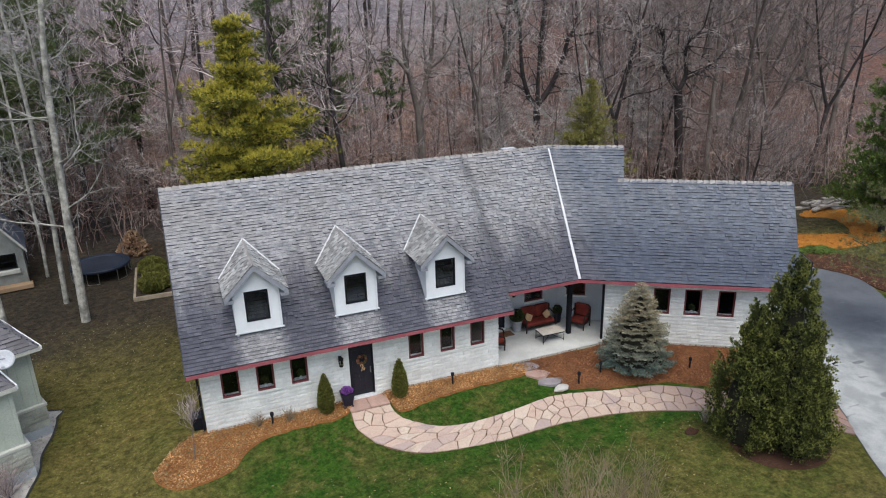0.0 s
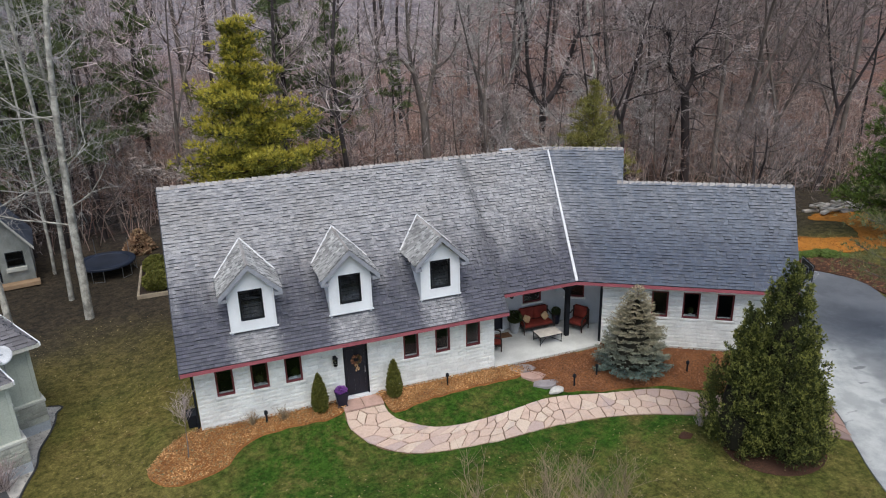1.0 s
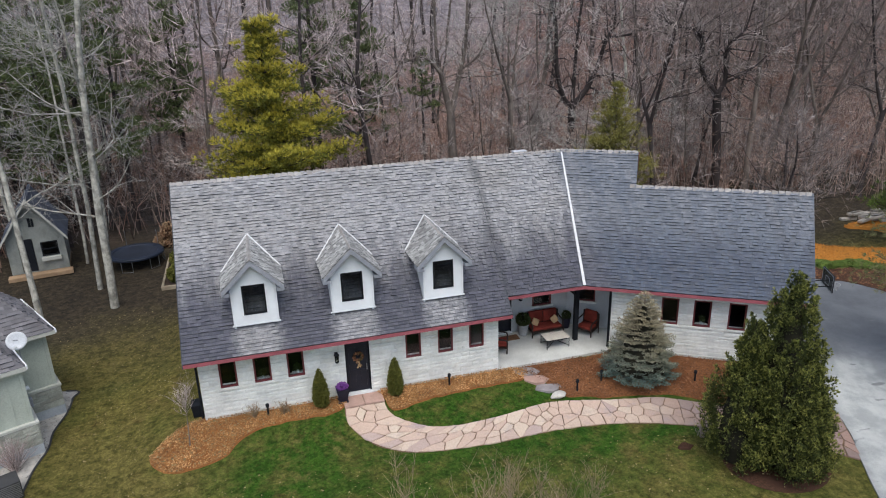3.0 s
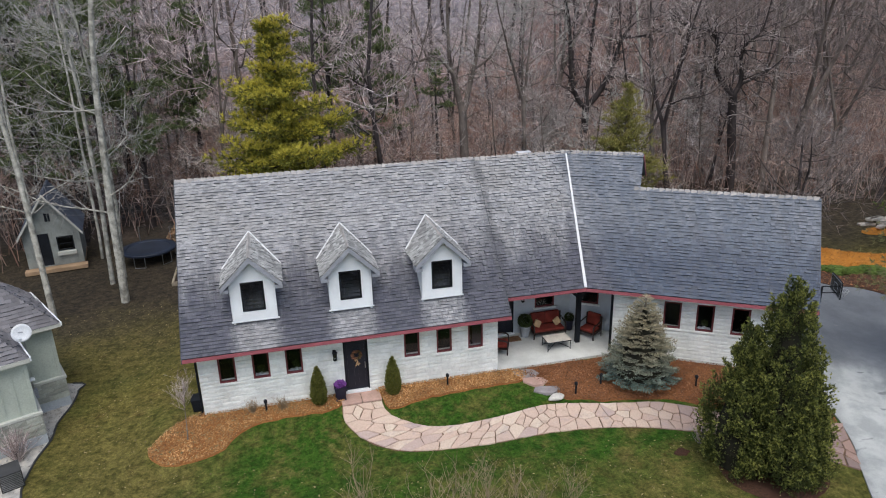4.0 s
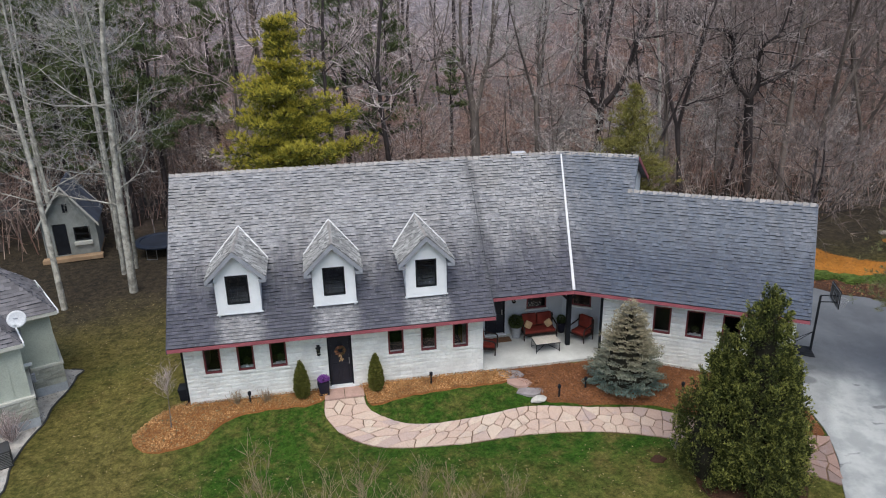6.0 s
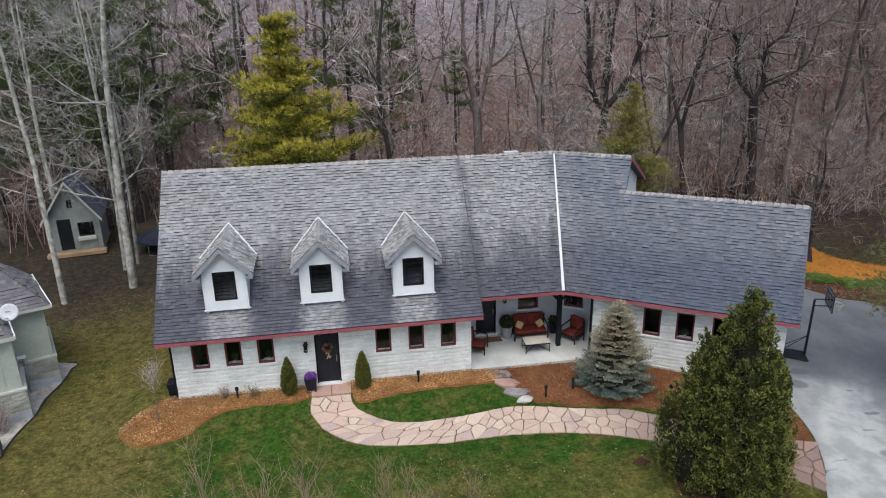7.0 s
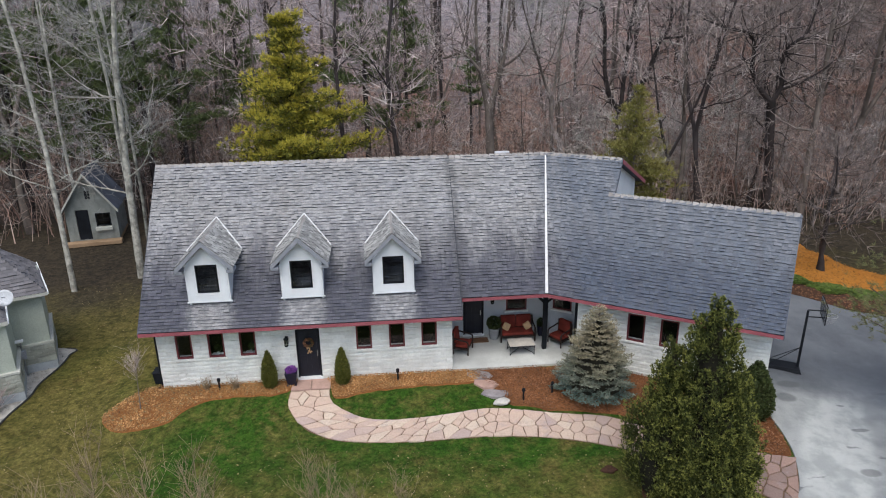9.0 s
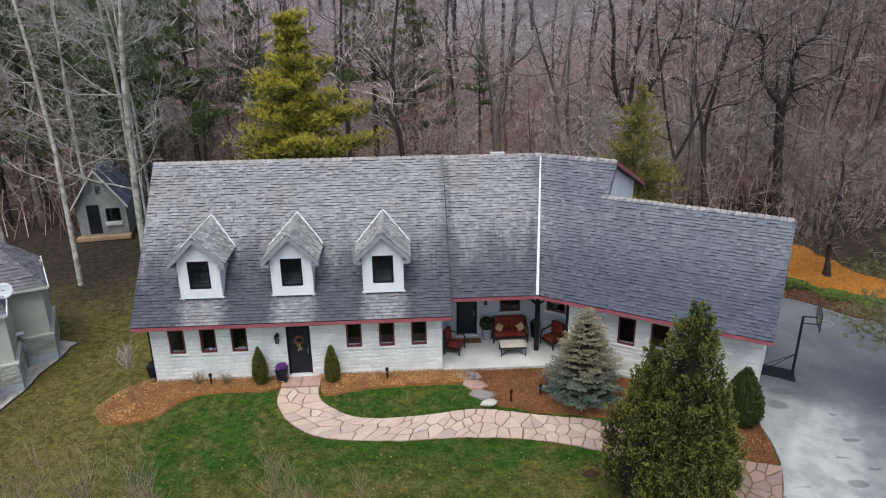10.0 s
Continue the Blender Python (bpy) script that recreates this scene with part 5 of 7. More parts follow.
def needle_tuft(s, p, way, size, blades, r, wide=0.16, fan=0.55, slim=False):
    """A spray of flat needles or scale leaves at the end of a shoot."""
    for _ in range(blades):
        w = (way + Vector((r.gauss(0, fan), r.gauss(0, fan), r.gauss(0, fan)))).normalized() * size * r.uniform(0.6, 1.2)
        side = w.cross(Vector((r.gauss(0, 1), r.gauss(0, 1), r.gauss(0, 1)))).normalized() * size * wide
        if slim:
            s.add([p - side, p + side, p + w], [(0, 1, 2)])
            continue
        s.add([p - side * 0.4, p + w * 0.55 + side, p + w, p + w * 0.5 - side], [(0, 1, 2, 3)])


def bush(name, label, category, shell, mats, at, group="", trunk=None):
    t = thing(name, label, category, at, group)
    part("crown", shell[0], mats[0], t)
    part("inner_crown", shell[1], mats[1], t)
    if trunk:
        part("trunk", Soup().tube([(0, 0, -0.2), (0, 0, trunk[1])], [trunk[0], trunk[0] * 0.8], 8), "bark", t)
    return t


cone = shell_bush(31, [(0.02, 0.16), (0.15, 0.23), (0.5, 0.26), (0.95, 0.19), (1.3, 0.09), (1.5, 0.02)], 1300, 0.09, 4, 1.2, 0.06, 0.2, 0.4)
cedar = bush("clipped_cedar", "small clipped conical cedar beside the front door", "shrub", cone, ("topiary", "topiary"), Matrix.Translation((-1.1, -0.42, ground_z(-1.1, -0.42) + 0.03)), "cedars flanking the door")
copy_thing(cedar, Matrix.Translation((1.66, -0.5, ground_z(1.66, -0.5) + 0.03)) @ Matrix.Rotation(2.0, 4, "Z"))
globe = shell_bush(33, [(0.02, 0.48), (0.3, 0.66), (0.8, 0.64), (1.3, 0.45), (1.75, 0.22), (2.05, 0.03)], 2600, 0.1, 4, 0.7, 0.06, 0.25, 0.5)
bush("rounded_cedar", "dense rounded green cedar in the mulch beside the driveway", "shrub", globe, ("box", "box"), Matrix.Translation((16.15, -4.2, ground_z(16.15, -4.2) + 0.05)))


# ---- porch furniture ----
def seat_thing(name, label, category, width, at, pillows=0):
    """A cushioned outdoor seat on a dark frame: x across, facing -y, back at y = 0."""
    t = thing(name, label, category, at, "porch seating")
    w = width / 2
    part("seat_frame", Soup().box(-w, w, -0.68, -0.04, 0.24, 0.31, None, 0.012), "wicker", t)
    part("back_frame", Soup().box(-w, w, -0.1, -0.04, 0.31, 0.95, None, 0.015), "wicker", t)
    part("seat_cushion", Soup().box(-w + 0.05, w - 0.05, -0.68, -0.13, 0.31, 0.45, None, 0.05), "cushion", t, "rust-red seat cushion", True)
    n = 1 if width < 1 else 2
    for k in range(n):
        a = -w + 0.06 + (width - 0.12) * k / n
        part("back_cushion", Soup().box(a, a + (width - 0.12) / n - 0.01, -0.25, -0.09, 0.44, 0.98, Matrix.Translation((0, 0, 0)) @ Matrix.Rotation(radians(-8), 4, "X"), 0.06), "cushion", t, "rust-red back cushion", True)
    for k in (-1, 1):
        arm = curve_points([(k * w, -0.05, 0.74), (k * w, -0.35, 0.68), (k * w, -0.66, 0.62), (k * w, -0.7, 0.4), (k * w, -0.69, 0.02)], 5, False)
        part("arm", Soup().tube(arm, [0.032] * len(arm), 6), "wicker", t, "curved dark arm", True)
        part("leg", Soup().tube([(k * w, -0.06, 0.0), (k * w, -0.06, 0.92)], [0.03, 0.03], 6), "wicker", t)
    for k in range(pillows):
        x = (-0.5, 0.5)[k] * (width - 0.55)
        part("pillow", Soup().box(-0.155, 0.155, -0.055, 0.055, -0.155, 0.155, Matrix.Translation((x, -0.34, 0.6)) @ Matrix.Rotation(radians(-22), 4, "X") @ Matrix.Rotation(radians(30 * (1 - 2 * k)), 4, "Y"), 0.055), "pillow", t, "sand-coloured throw pillow", True)
    return t


FLOOR = 0.0
seat_thing("settee", "dark-framed porch settee with rust-red cushions and pillows", "settee", 1.45, Matrix.Translation((8.98, 2.55, FLOOR)), 2)
seat_thing("armchair", "dark-framed armchair with rust cushions beside the porch door", "armchair", 0.74, Matrix.Translation((6.2, 1.5, FLOOR)) @ Matrix.Rotation(radians(68), 4, "Z"))
seat_thing("armchair", "dark-framed armchair with rust cushions near the corner post", "armchair", 0.74, Matrix.Translation((11.02, 1.75, FLOOR)) @ Matrix.Rotation(radians(-58), 4, "Z"))
table = thing("coffee_table", "low coffee table with cream top and crossed black legs", "table", Matrix.Translation((8.92, 1.02, FLOOR)))
part("tabletop", Soup().box(-0.52, 0.52, -0.33, 0.33, 0.42, 0.46, None, 0.01), "tabletop", table, "cream stone tabletop")
part("apron", Soup().box(-0.53, 0.53, -0.34, 0.34, 0.385, 0.42, None, 0.006), "black", table)
for a in (-1, 1):
    for b in (-1, 1):
        part("leg", Soup().tube([(a * 0.5, b * 0.31, 0), (a * 0.5, b * 0.31, 0.39)], [0.016, 0.016], 5), "black", table)
    part("stretcher", Soup().tube([(-0.5, -0.31 * a, 0.06), (0, 0, 0.26), (0.5, 0.31 * a, 0.06)], [0.013] * 3, 5), "black", table)


def potted(name, label, x, y, pot, h, r, shell, mat):
    t = thing(name, label, "planter", Matrix.Translation((x, y, FLOOR)), "porch planters")
    part("pot", Soup().spun([(r * 0.72, 0), (r * 0.78, h * 0.1), (r * 0.9, h * 0.5), (r, h * 0.9), (r * 1.07, h * 0.92), (r * 1.07, h), (r * 0.9, h), (r * 0.88, h * 0.85)], (0, 0, 0), 20, False), pot, t, smooth=False)
    part("soil", Soup().spun([(r * 0.9, h * 0.84), (r * 0.4, h * 0.9)], (0, 0, 0), 20), "soil", t)
    p = part("plant", shell[0], mat, t, "rounded evergreen plant")
    p.matrix_basis = Matrix.Translation((0, 0, h * 0.88))
    return t


ball = shell_bush(41, [(0.0, 0.1), (0.1, 0.24), (0.28, 0.3), (0.45, 0.22), (0.54, 0.04)], 700, 0.07, 4, 0.4, 0.08, 0.3, 0.6)
small_ball = shell_bush(42, [(0.0, 0.06), (0.06, 0.15), (0.18, 0.19), (0.3, 0.14), (0.36, 0.03)], 420, 0.055, 4, 0.4, 0.08, 0.3, 0.6)
potted("boxwood_planter", "grey pot with rounded boxwood beside the settee", 8.02, 2.35, "pot", 0.52, 0.24, ball, "box")
potted("boxwood_planter", "dark pot with rounded boxwood behind the porch post", 10.1, 2.4, "navy_pot", 0.48, 0.19, small_ball, "box")
solid("door_mat", Soup().box(7.0, 7.75, 2.0, 2.45, FLOOR, FLOOR + 0.02, None, 0.006), "mat", "brown coir mat in front of the porch door", "mat")
pansy = shell_bush(43, [(0.0, 0.12), (0.06, 0.21), (0.16, 0.2), (0.24, 0.04)], 260, 0.08, 4, 0.6, 0.1, 0.5, 0.7)
fp = thing("flower_planter", "tall black pot of purple flowers beside the front door", "planter", Matrix.Translation((-0.3, -0.3, -0.08)))
part("pot", Soup().box(-0.19, 0.19, -0.19, 0.19, 0.0, 0.03, None, 0.005).add([(-0.15, -0.15, 0.03), (0.15, -0.15, 0.03), (0.15, 0.15, 0.03), (-0.15, 0.15, 0.03), (-0.23, -0.23, 0.55), (0.23, -0.23, 0.55), (0.23, 0.23, 0.55), (-0.23, 0.23, 0.55)], [(0, 1, 5, 4), (1, 2, 6, 5), (2, 3, 7, 6), (3, 0, 4, 7), (4, 5, 6, 7)]), "navy_pot", fp)
part("flower_mound", pansy[0], "purple", fp, "mound of purple flowers").matrix_basis = Matrix.Translation((0, 0, 0.53)) @ Matrix.Diagonal((0.85, 0.85, 0.8, 1))


def lantern(x, y, z, m, label):
    t = thing("wall_lantern", label, "lantern", m @ Matrix.Translation((x, y, z)), "wall lanterns")
    part("back_plate", Soup().box(-0.06, 0.06, -0.03, 0.0, -0.16, 0.16, None, 0.008), "black", t)
    part("arm", Soup().tube(curve_points([(0, -0.02, 0.1), (0, -0.1, 0.2), (0, -0.17, 0.19)], 4, False), [0.014] * 9, 5), "black", t)
    cage = Soup().spun([(0.02, 0.2), (0.1, 0.13), (0.1, 0.1), (0.085, 0.1)], (0, -0.17, 0), 8).spun([(0.05, -0.2), (0.075, -0.17), (0.075, -0.15)], (0, -0.17, 0), 8)
    for k in range(4):
        a = math.pi / 4 + k * math.pi / 2
        cage.tube([(0.075 * math.cos(a), -0.17 + 0.075 * math.sin(a), -0.16), (0.09 * math.cos(a), -0.17 + 0.09 * math.sin(a), 0.11)], [0.01, 0.01], 4)
    part("cage", cage, "black", t)
    part("pane", Soup().spun([(0.055, -0.15), (0.07, 0.09)], (0, -0.17, 0), 10), "lantern_glass", t)


lantern(-0.39, -0.025, 1.68, ONE, "black iron wall lantern beside the front door")
lantern(7.98, PORCH_Y, 1.72, ONE, "black iron wall lantern beside the porch door")
wreath = thing("door_wreath", "dried autumn wreath hanging on the dark front door", "wreath", Matrix.Translation((0.42, 0.03, 1.5)) @ Matrix.Diagonal((0.78, 0.9, 0.78, 1)))
ring, wr = Soup(), random.Random(5)
for k in range(130):
    a = wr.uniform(0, 6.28)
    o = Vector((math.cos(a) * 0.17, wr.uniform(-0.05, 0.0), math.sin(a) * 0.17)) + Vector((wr.gauss(0, 0.025), 0, wr.gauss(0, 0.025)))
    needle_tuft(ring, o, Vector((math.cos(a + 0.8), -0.5, math.sin(a + 0.8))), 0.1, 3, wr, 0.3, 0.5)
part("ring", ring, "wreath", wreath)
tail = Soup()
for k in range(26):
    needle_tuft(tail, Vector((wr.gauss(0, 0.03), -0.05, -0.2 - 0.012 * k)), Vector((wr.gauss(0, 0.4), -0.2, -1)), 0.11, 2, wr, 0.3, 0.4)
part("tail_sprig", tail, "pillow", wreath, "pale straw tail")

light = thing("path_light", "short black bollard path light in the mulch bed", "path light", Matrix.Translation((-3.02, -0.4, ground_z(-3.02, -0.4) + 0.04)), "path lights")
part("post", Soup().tube([(0, 0, -0.1), (0, 0, 0.4)], [0.035, 0.035], 8), "black", light)
part("head", Soup().spun([(0.05, 0.34), (0.065, 0.36), (0.065, 0.46), (0.02, 0.5)], (0, 0, 0), 12), "black", light)
for x, y in ((3.78, -0.5), (8.4, -2.1), (9.55, -1.85), (12.92, -3.05)):
    copy_thing(light, Matrix.Translation((x, y, ground_z(x, y) + 0.05)))

bin_ = thing("wheeled_bin", "black lidded bins and coiled hose by the end wall", "bin", Matrix.Translation((-5.46, 0.5, ground_z(-5.46, 0.5))) @ Matrix.Diagonal((0.62, 0.75, 0.52, 1)))
part("body", Soup().add([(-0.24, -0.26, 0.04), (0.24, -0.26, 0.04), (0.24, 0.26, 0.04), (-0.24, 0.26, 0.04), (-0.3, -0.33, 0.95), (0.3, -0.33, 0.95), (0.3, 0.33, 0.95), (-0.3, 0.33, 0.95)], [(3, 2, 1, 0), (0, 1, 5, 4), (1, 2, 6, 5), (2, 3, 7, 6), (3, 0, 4, 7), (4, 5, 6, 7)]), "black", bin_)
part("lid", Soup().box(-0.32, 0.32, -0.36, 0.35, 0.95, 1.02, None, 0.02), "black", bin_)
for k in (-1, 1):
    part("wheel", Soup().tube([(k * 0.2, 0.3, 0.1), (k * 0.26, 0.3, 0.1)], [0.1, 0.1], 12), "edge", bin_)


# ---- basketball hoop ----
hoop = thing("basketball_hoop", "portable black basketball hoop standing on the driveway", "basketball hoop", Matrix.Translation((19.45, -1.53, ground_z(19.45, -1.53) + 0.05)) @ Matrix.Rotation(radians(-25), 4, "Z"))
part("base", Soup().add([(-1.3, -0.38, 0), (0.12, -0.38, 0), (0.12, 0.38, 0), (-1.3, 0.38, 0), (-1.2, -0.3, 0.2), (0.05, -0.3, 0.14), (0.05, 0.3, 0.14), (-1.2, 0.3, 0.2)], [(3, 2, 1, 0), (0, 1, 5, 4), (1, 2, 6, 5), (2, 3, 7, 6), (3, 0, 4, 7), (4, 5, 6, 7)]), "black", hoop, "black water-filled base")
pole_top = Vector((0.03, 0, 2.57))
part("pole", Soup().tube([(0.0, 0, 0.1), (0.02, 0, 1.5), pole_top], [0.05, 0.048, 0.045], 10), "black", hoop)
for dz in (0.0, -0.28):
    part("arm", Soup().tube([pole_top + Vector((0, 0.05, dz)), (0.53, 0.05, 2.6 + dz)], [0.025, 0.025], 6), "black", hoop)
    part("brace", Soup().tube([(-1.05, 0.2, 0.2), (0.02, 0, 1.0)] if dz else [(-1.05, -0.2, 0.2), (0.02, 0, 1.0)], [0.014, 0.014], 5), "black", hoop)
bd = part("backboard", Soup().box(0.53, 0.57, -0.6, 0.6, 2.28, 3.02, None, 0.01), "board", hoop, "smoked backboard with pale outlines")
lines = Soup()
for a, b, c, d in ((-0.58, 0.58, 2.3, 2.325), (-0.58, 0.58, 2.975, 3.0), (-0.58, -0.555, 2.325, 2.975), (0.555, 0.58, 2.325, 2.975), (-0.22, 0.22, 2.44, 2.465), (-0.22, 0.22, 2.76, 2.785), (-0.22, -0.195, 2.465, 2.76), (0.195, 0.22, 2.465, 2.76)):
    lines.box(0.573, 0.576, a, b, c, d)
    lines.box(0.524, 0.527, a, b, c, d)
part("board_outline", lines, "trimgrey", bd)
rim = [Vector((0.82 + 0.23 * math.cos(a), 0.23 * math.sin(a), 2.46)) for a in [2 * math.pi * k / 20 for k in range(21)]]
part("rim", Soup().tube(rim, [0.01] * 21, 5), "net", hoop)
net = Soup()
for k in range(12):
    a = 2 * math.pi * k / 12
    for q in (-1, 1):
        net.tube([(0.82 + 0.23 * math.cos(a), 0.23 * math.sin(a), 2.45), (0.82 + 0.16 * math.cos(a + q * 0.26), 0.16 * math.sin(a + q * 0.26), 2.3), (0.82 + 0.12 * math.cos(a + q * 0.52), 0.12 * math.sin(a + q * 0.52), 2.18)], [0.003] * 3, 3)
part("net", net, "net", hoop)
part("wheel", Soup().tube([(-1.32, -0.32, 0.1), (-1.32, -0.25, 0.1)], [0.1, 0.1], 12), "edge", hoop)
part("wheel", Soup().tube([(-1.32, 0.25, 0.1), (-1.32, 0.32, 0.1)], [0.1, 0.1], 12), "edge", hoop)

# ---- trampoline ----
tramp = thing("trampoline", "round black trampoline with navy pad on the back lawn", "trampoline", Matrix.Translation((-9.65, 19.2, ground_z(-9.65, 19.2))))
R_T = 1.55
part("mat", Soup().spun([(R_T - 0.3, 0.76), (0.8, 0.745), (0.02, 0.74)], (0, 0, 0), 40), "tramp", tramp)
part("pad", Soup().spun([(R_T - 0.32, 0.76), (R_T - 0.28, 0.8), (R_T, 0.8), (R_T + 0.04, 0.75), (R_T + 0.03, 0.66)], (0, 0, 0), 40, False, False), "tramp_pad", tramp, "navy safety pad")
for k in range(6):
    a = 2 * math.pi * k / 6 + 0.3
    c, s_ = math.cos(a), math.sin(a)
    part("leg", Soup().tube([(R_T * math.cos(a - 0.2), R_T * math.sin(a - 0.2), 0.72), (R_T * math.cos(a - 0.2), R_T * math.sin(a - 0.2), 0.03), (R_T * math.cos(a + 0.2), R_T * math.sin(a + 0.2), 0.03), (R_T * math.cos(a + 0.2), R_T * math.sin(a + 0.2), 0.72)], [0.022] * 4, 6), "steel", tramp)


for a in (2.0, 0.7, 3.6):
    part("pole", Soup().tube([(R_T * math.cos(a), R_T * math.sin(a), 0.1), (R_T * math.cos(a), R_T * math.sin(a), 1.7)], [0.02, 0.02], 6), "steel", tramp, "bare enclosure pole")


# ---- garden shed ----
SH = Matrix.Translation((-14.75, 19.2, ground_z(-14.75, 19.2) + 0.05)) @ Matrix.Rotation(radians(10), 4, "Z")
SH = SH @ Matrix.Diagonal((1.16, 1.08, 1.14, 1))
shed = thing("garden_shed", "weathered grey-green garden shed with steep slate-blue roof", "shed", SH)
w, h, top, deep = 1.25, 2.15, 4.0, 3.0
win_hole, gap = (0.2, 0.95, 0.95, 1.7), (-0.75, -0.1, 0.25, 1.95)
base = holed_wall(-w, w, 0.2, h, 0.1, [win_hole, gap])
base.add([(-w, 0, h), (w, 0, h), (0, 0, top), (-w, 0.1, h), (w, 0.1, h), (0, 0.1, top)], [(0, 1, 2), (5, 4, 3), (0, 2, 5, 3), (1, 4, 5, 2)])
for k in (-1, 1):
    base.box(*sorted((k * w, k * (w - 0.1))), 0.1, deep, 0.2, h)
base.box(-w + 0.1, w - 0.1, deep - 0.1, deep, 0.2, h)
part("wall", base, "shed", shed)
for k in range(11):
    x = -w + 0.02 + k * 0.245
    if not any(g[0] - 0.04 < x < g[1] + 0.02 for g in (win_hole, gap)):
        part("batten", Soup().box(x, x + 0.045, -0.02, 0.0, 0.2, h + max(0, (w - abs(x)) * (top - h) / w - 0.1)), "shed", shed)
for k in (-1, 1):
    a = (k * (w + 0.2), h - 0.25)
    c = [(a[0], -0.35, a[1]), (a[0], deep + 0.3, a[1]), (0, deep + 0.3, top + 0.05), (0, -0.35, top + 0.05)]
    part("roof", Soup().slab(c if k > 0 else c[::-1], 0.09), "shed_roof", shed, "slate-blue shed roof")
    board((a[0], -0.354, a[1]), (0, -0.354, top + 0.05), 0.16, (0, -0.03, 0), "barge_board", "sage_trim", "", shed)
sw = sash_window(shed, *win_hole, ONE, "black", "", True, 0.05)
part("window_box", Soup().box(0.15, 1.0, -0.2, -0.005, 0.75, 0.92, None, 0.01), "sage_trim", shed)
part("door", Soup().box(gap[0] + 0.02, gap[1] - 0.02, 0.03, 0.07, gap[2], gap[3], None, 0.006), "black", shed, "dark shed door")
part("gable_window", Soup().box(-0.12, 0.12, -0.02, 0.0, 2.55, 3.0, None, 0.005), "black", shed)
part("floor_board", Soup().box(-w, w, 0.1, deep - 0.1, 0.12, 0.2), "deck", shed)
part("deck", Soup().box(-w - 0.15, w + 0.15, -0.55, -0.02, 0.0, 0.2, None, 0.01).box(-w, w, 0.0, deep, 0.0, 0.12), "deck", shed, "tan timber deck step")

# ---- neighbouring house ----
NB = Matrix.Translation((-10.5, 3.0, 0)) @ Matrix.Rotation(radians(24), 4, "Z")
nb = thing("neighbour_house", "sage-sided bungalow with buff stone base and grey roof", "house", NB)
G0 = -0.6


def sided_block(x0, x1, y0, y1, eave):
    part("wall", Soup().box(x0, x1, y0, y1, 0.75, eave), "sage", nb, "sage board-and-batten siding")
    part("stone_base", Soup().box(x0 - 0.04, x1 + 0.09, y0 - 0.09, y1, G0, 0.68), "tanstone", nb, "buff stone base")
    part("base_cap", Soup().box(x0 - 0.04, x1 + 0.14, y0 - 0.14, y1, 0.68, 0.78, None, 0.012), "sage_trim", nb, "cream base cap")
    part("foundation", Soup().box(x0 - 0.04, x1 + 0.11, y0 - 0.11, y1, G0, -0.12, None, 0.01), "foundation", nb, "grey concrete foundation")
    x = x1 - 0.05
    while x > x0:
        part("batten", Soup().box(x - 0.045, x, y0 - 0.02, y0, 0.78, eave - 0.02), "sage", nb)
        x -= 0.42
    part("corner_board", Soup().box(x1 - 0.1, x1 + 0.02, y0 - 0.03, y0 + 0.1, 0.78, eave, None, 0.005), "sage", nb)


sided_block(-6.5, 0.0, 0.0, 3.0, 3.1)
sided_block(-6.5, -1.19, -2.23, 0.0, 2.85)


def hipped(x0, x1, y0, y1, z, rise, end, skew):
    """A roof with a ridge along x and a sloped end at its eastern side."""
    ym = (y0 + y1) / 2
    pts = {"a": (x0, y0, z), "b": (x1, y0, z), "c": (x1 - skew, y1, z), "d": (x0, y1, z), "e": (x1 - end, ym, z + rise), "f": (x0, ym, z + rise)}
    p = {k: Vector(v) for k, v in pts.items()}
    part("roof", Soup().slab([p["a"], p["b"], p["e"], p["f"]], 0.1).slab([p["b"], p["c"], p["e"]], 0.1).slab([p["c"], p["d"], p["f"], p["e"]], 0.1), "nbroof", nb, "grey shingle roof with pale edge trim")
    length = (p["e"] - Vector((p["e"].x, y0, z))).length
    pl = Plane(p["a"], (1, 0, 0), (0, ym - y0, rise), length, lambda u: (0, x1 - x0 - end * u / length))
    shingle_roof(pl, nb, 77, 0, 0.16, "nbroof", (0.2, 0.45))
    way = p["c"] - p["b"]
    pl = Plane(p["b"], way, Vector(p["e"]) - (p["b"] + way * 0.5), (p["e"] - (p["b"] + way * 0.5)).length, lambda u: (way.length * 0.5 * u / (p["e"] - (p["b"] + way * 0.5)).length, way.length * (1 - 0.5 * u / (p["e"] - (p["b"] + way * 0.5)).length)))
    shingle_roof(pl, nb, 78, 0, 0.16, "nbroof", (0.3, 0.6))
    board(p["a"] + Vector((0, 0, 0.02)), p["b"] + Vector((0, 0, 0.02)), 0.14, Vector((0, -0.03, 0)), "gutter", "sage_trim", "cream gutter", nb)
    board(p["b"] + Vector((0.002, 0.002, 0.045)), p["c"] + Vector((0.002, 0, 0.045)), 0.14, Vector((0.05, 0, 0)), "gutter", "white", "white gutter", nb)


hipped(-6.5, 0.3, -0.38, 3.65, 3.0, 2.0, 2.1, 0.38)
hipped(-6.5, -1.05, -2.5, 0.6, 2.9, 1.5, 1.5, 0.2)
dish = thing("satellite_dish", "pale round satellite dish on the neighbouring roof edge", "satellite dish", Matrix.Translation((-10.78, 1.1, 3.03)) @ Matrix.Diagonal((0.78, 0.78, 0.78, 1)))
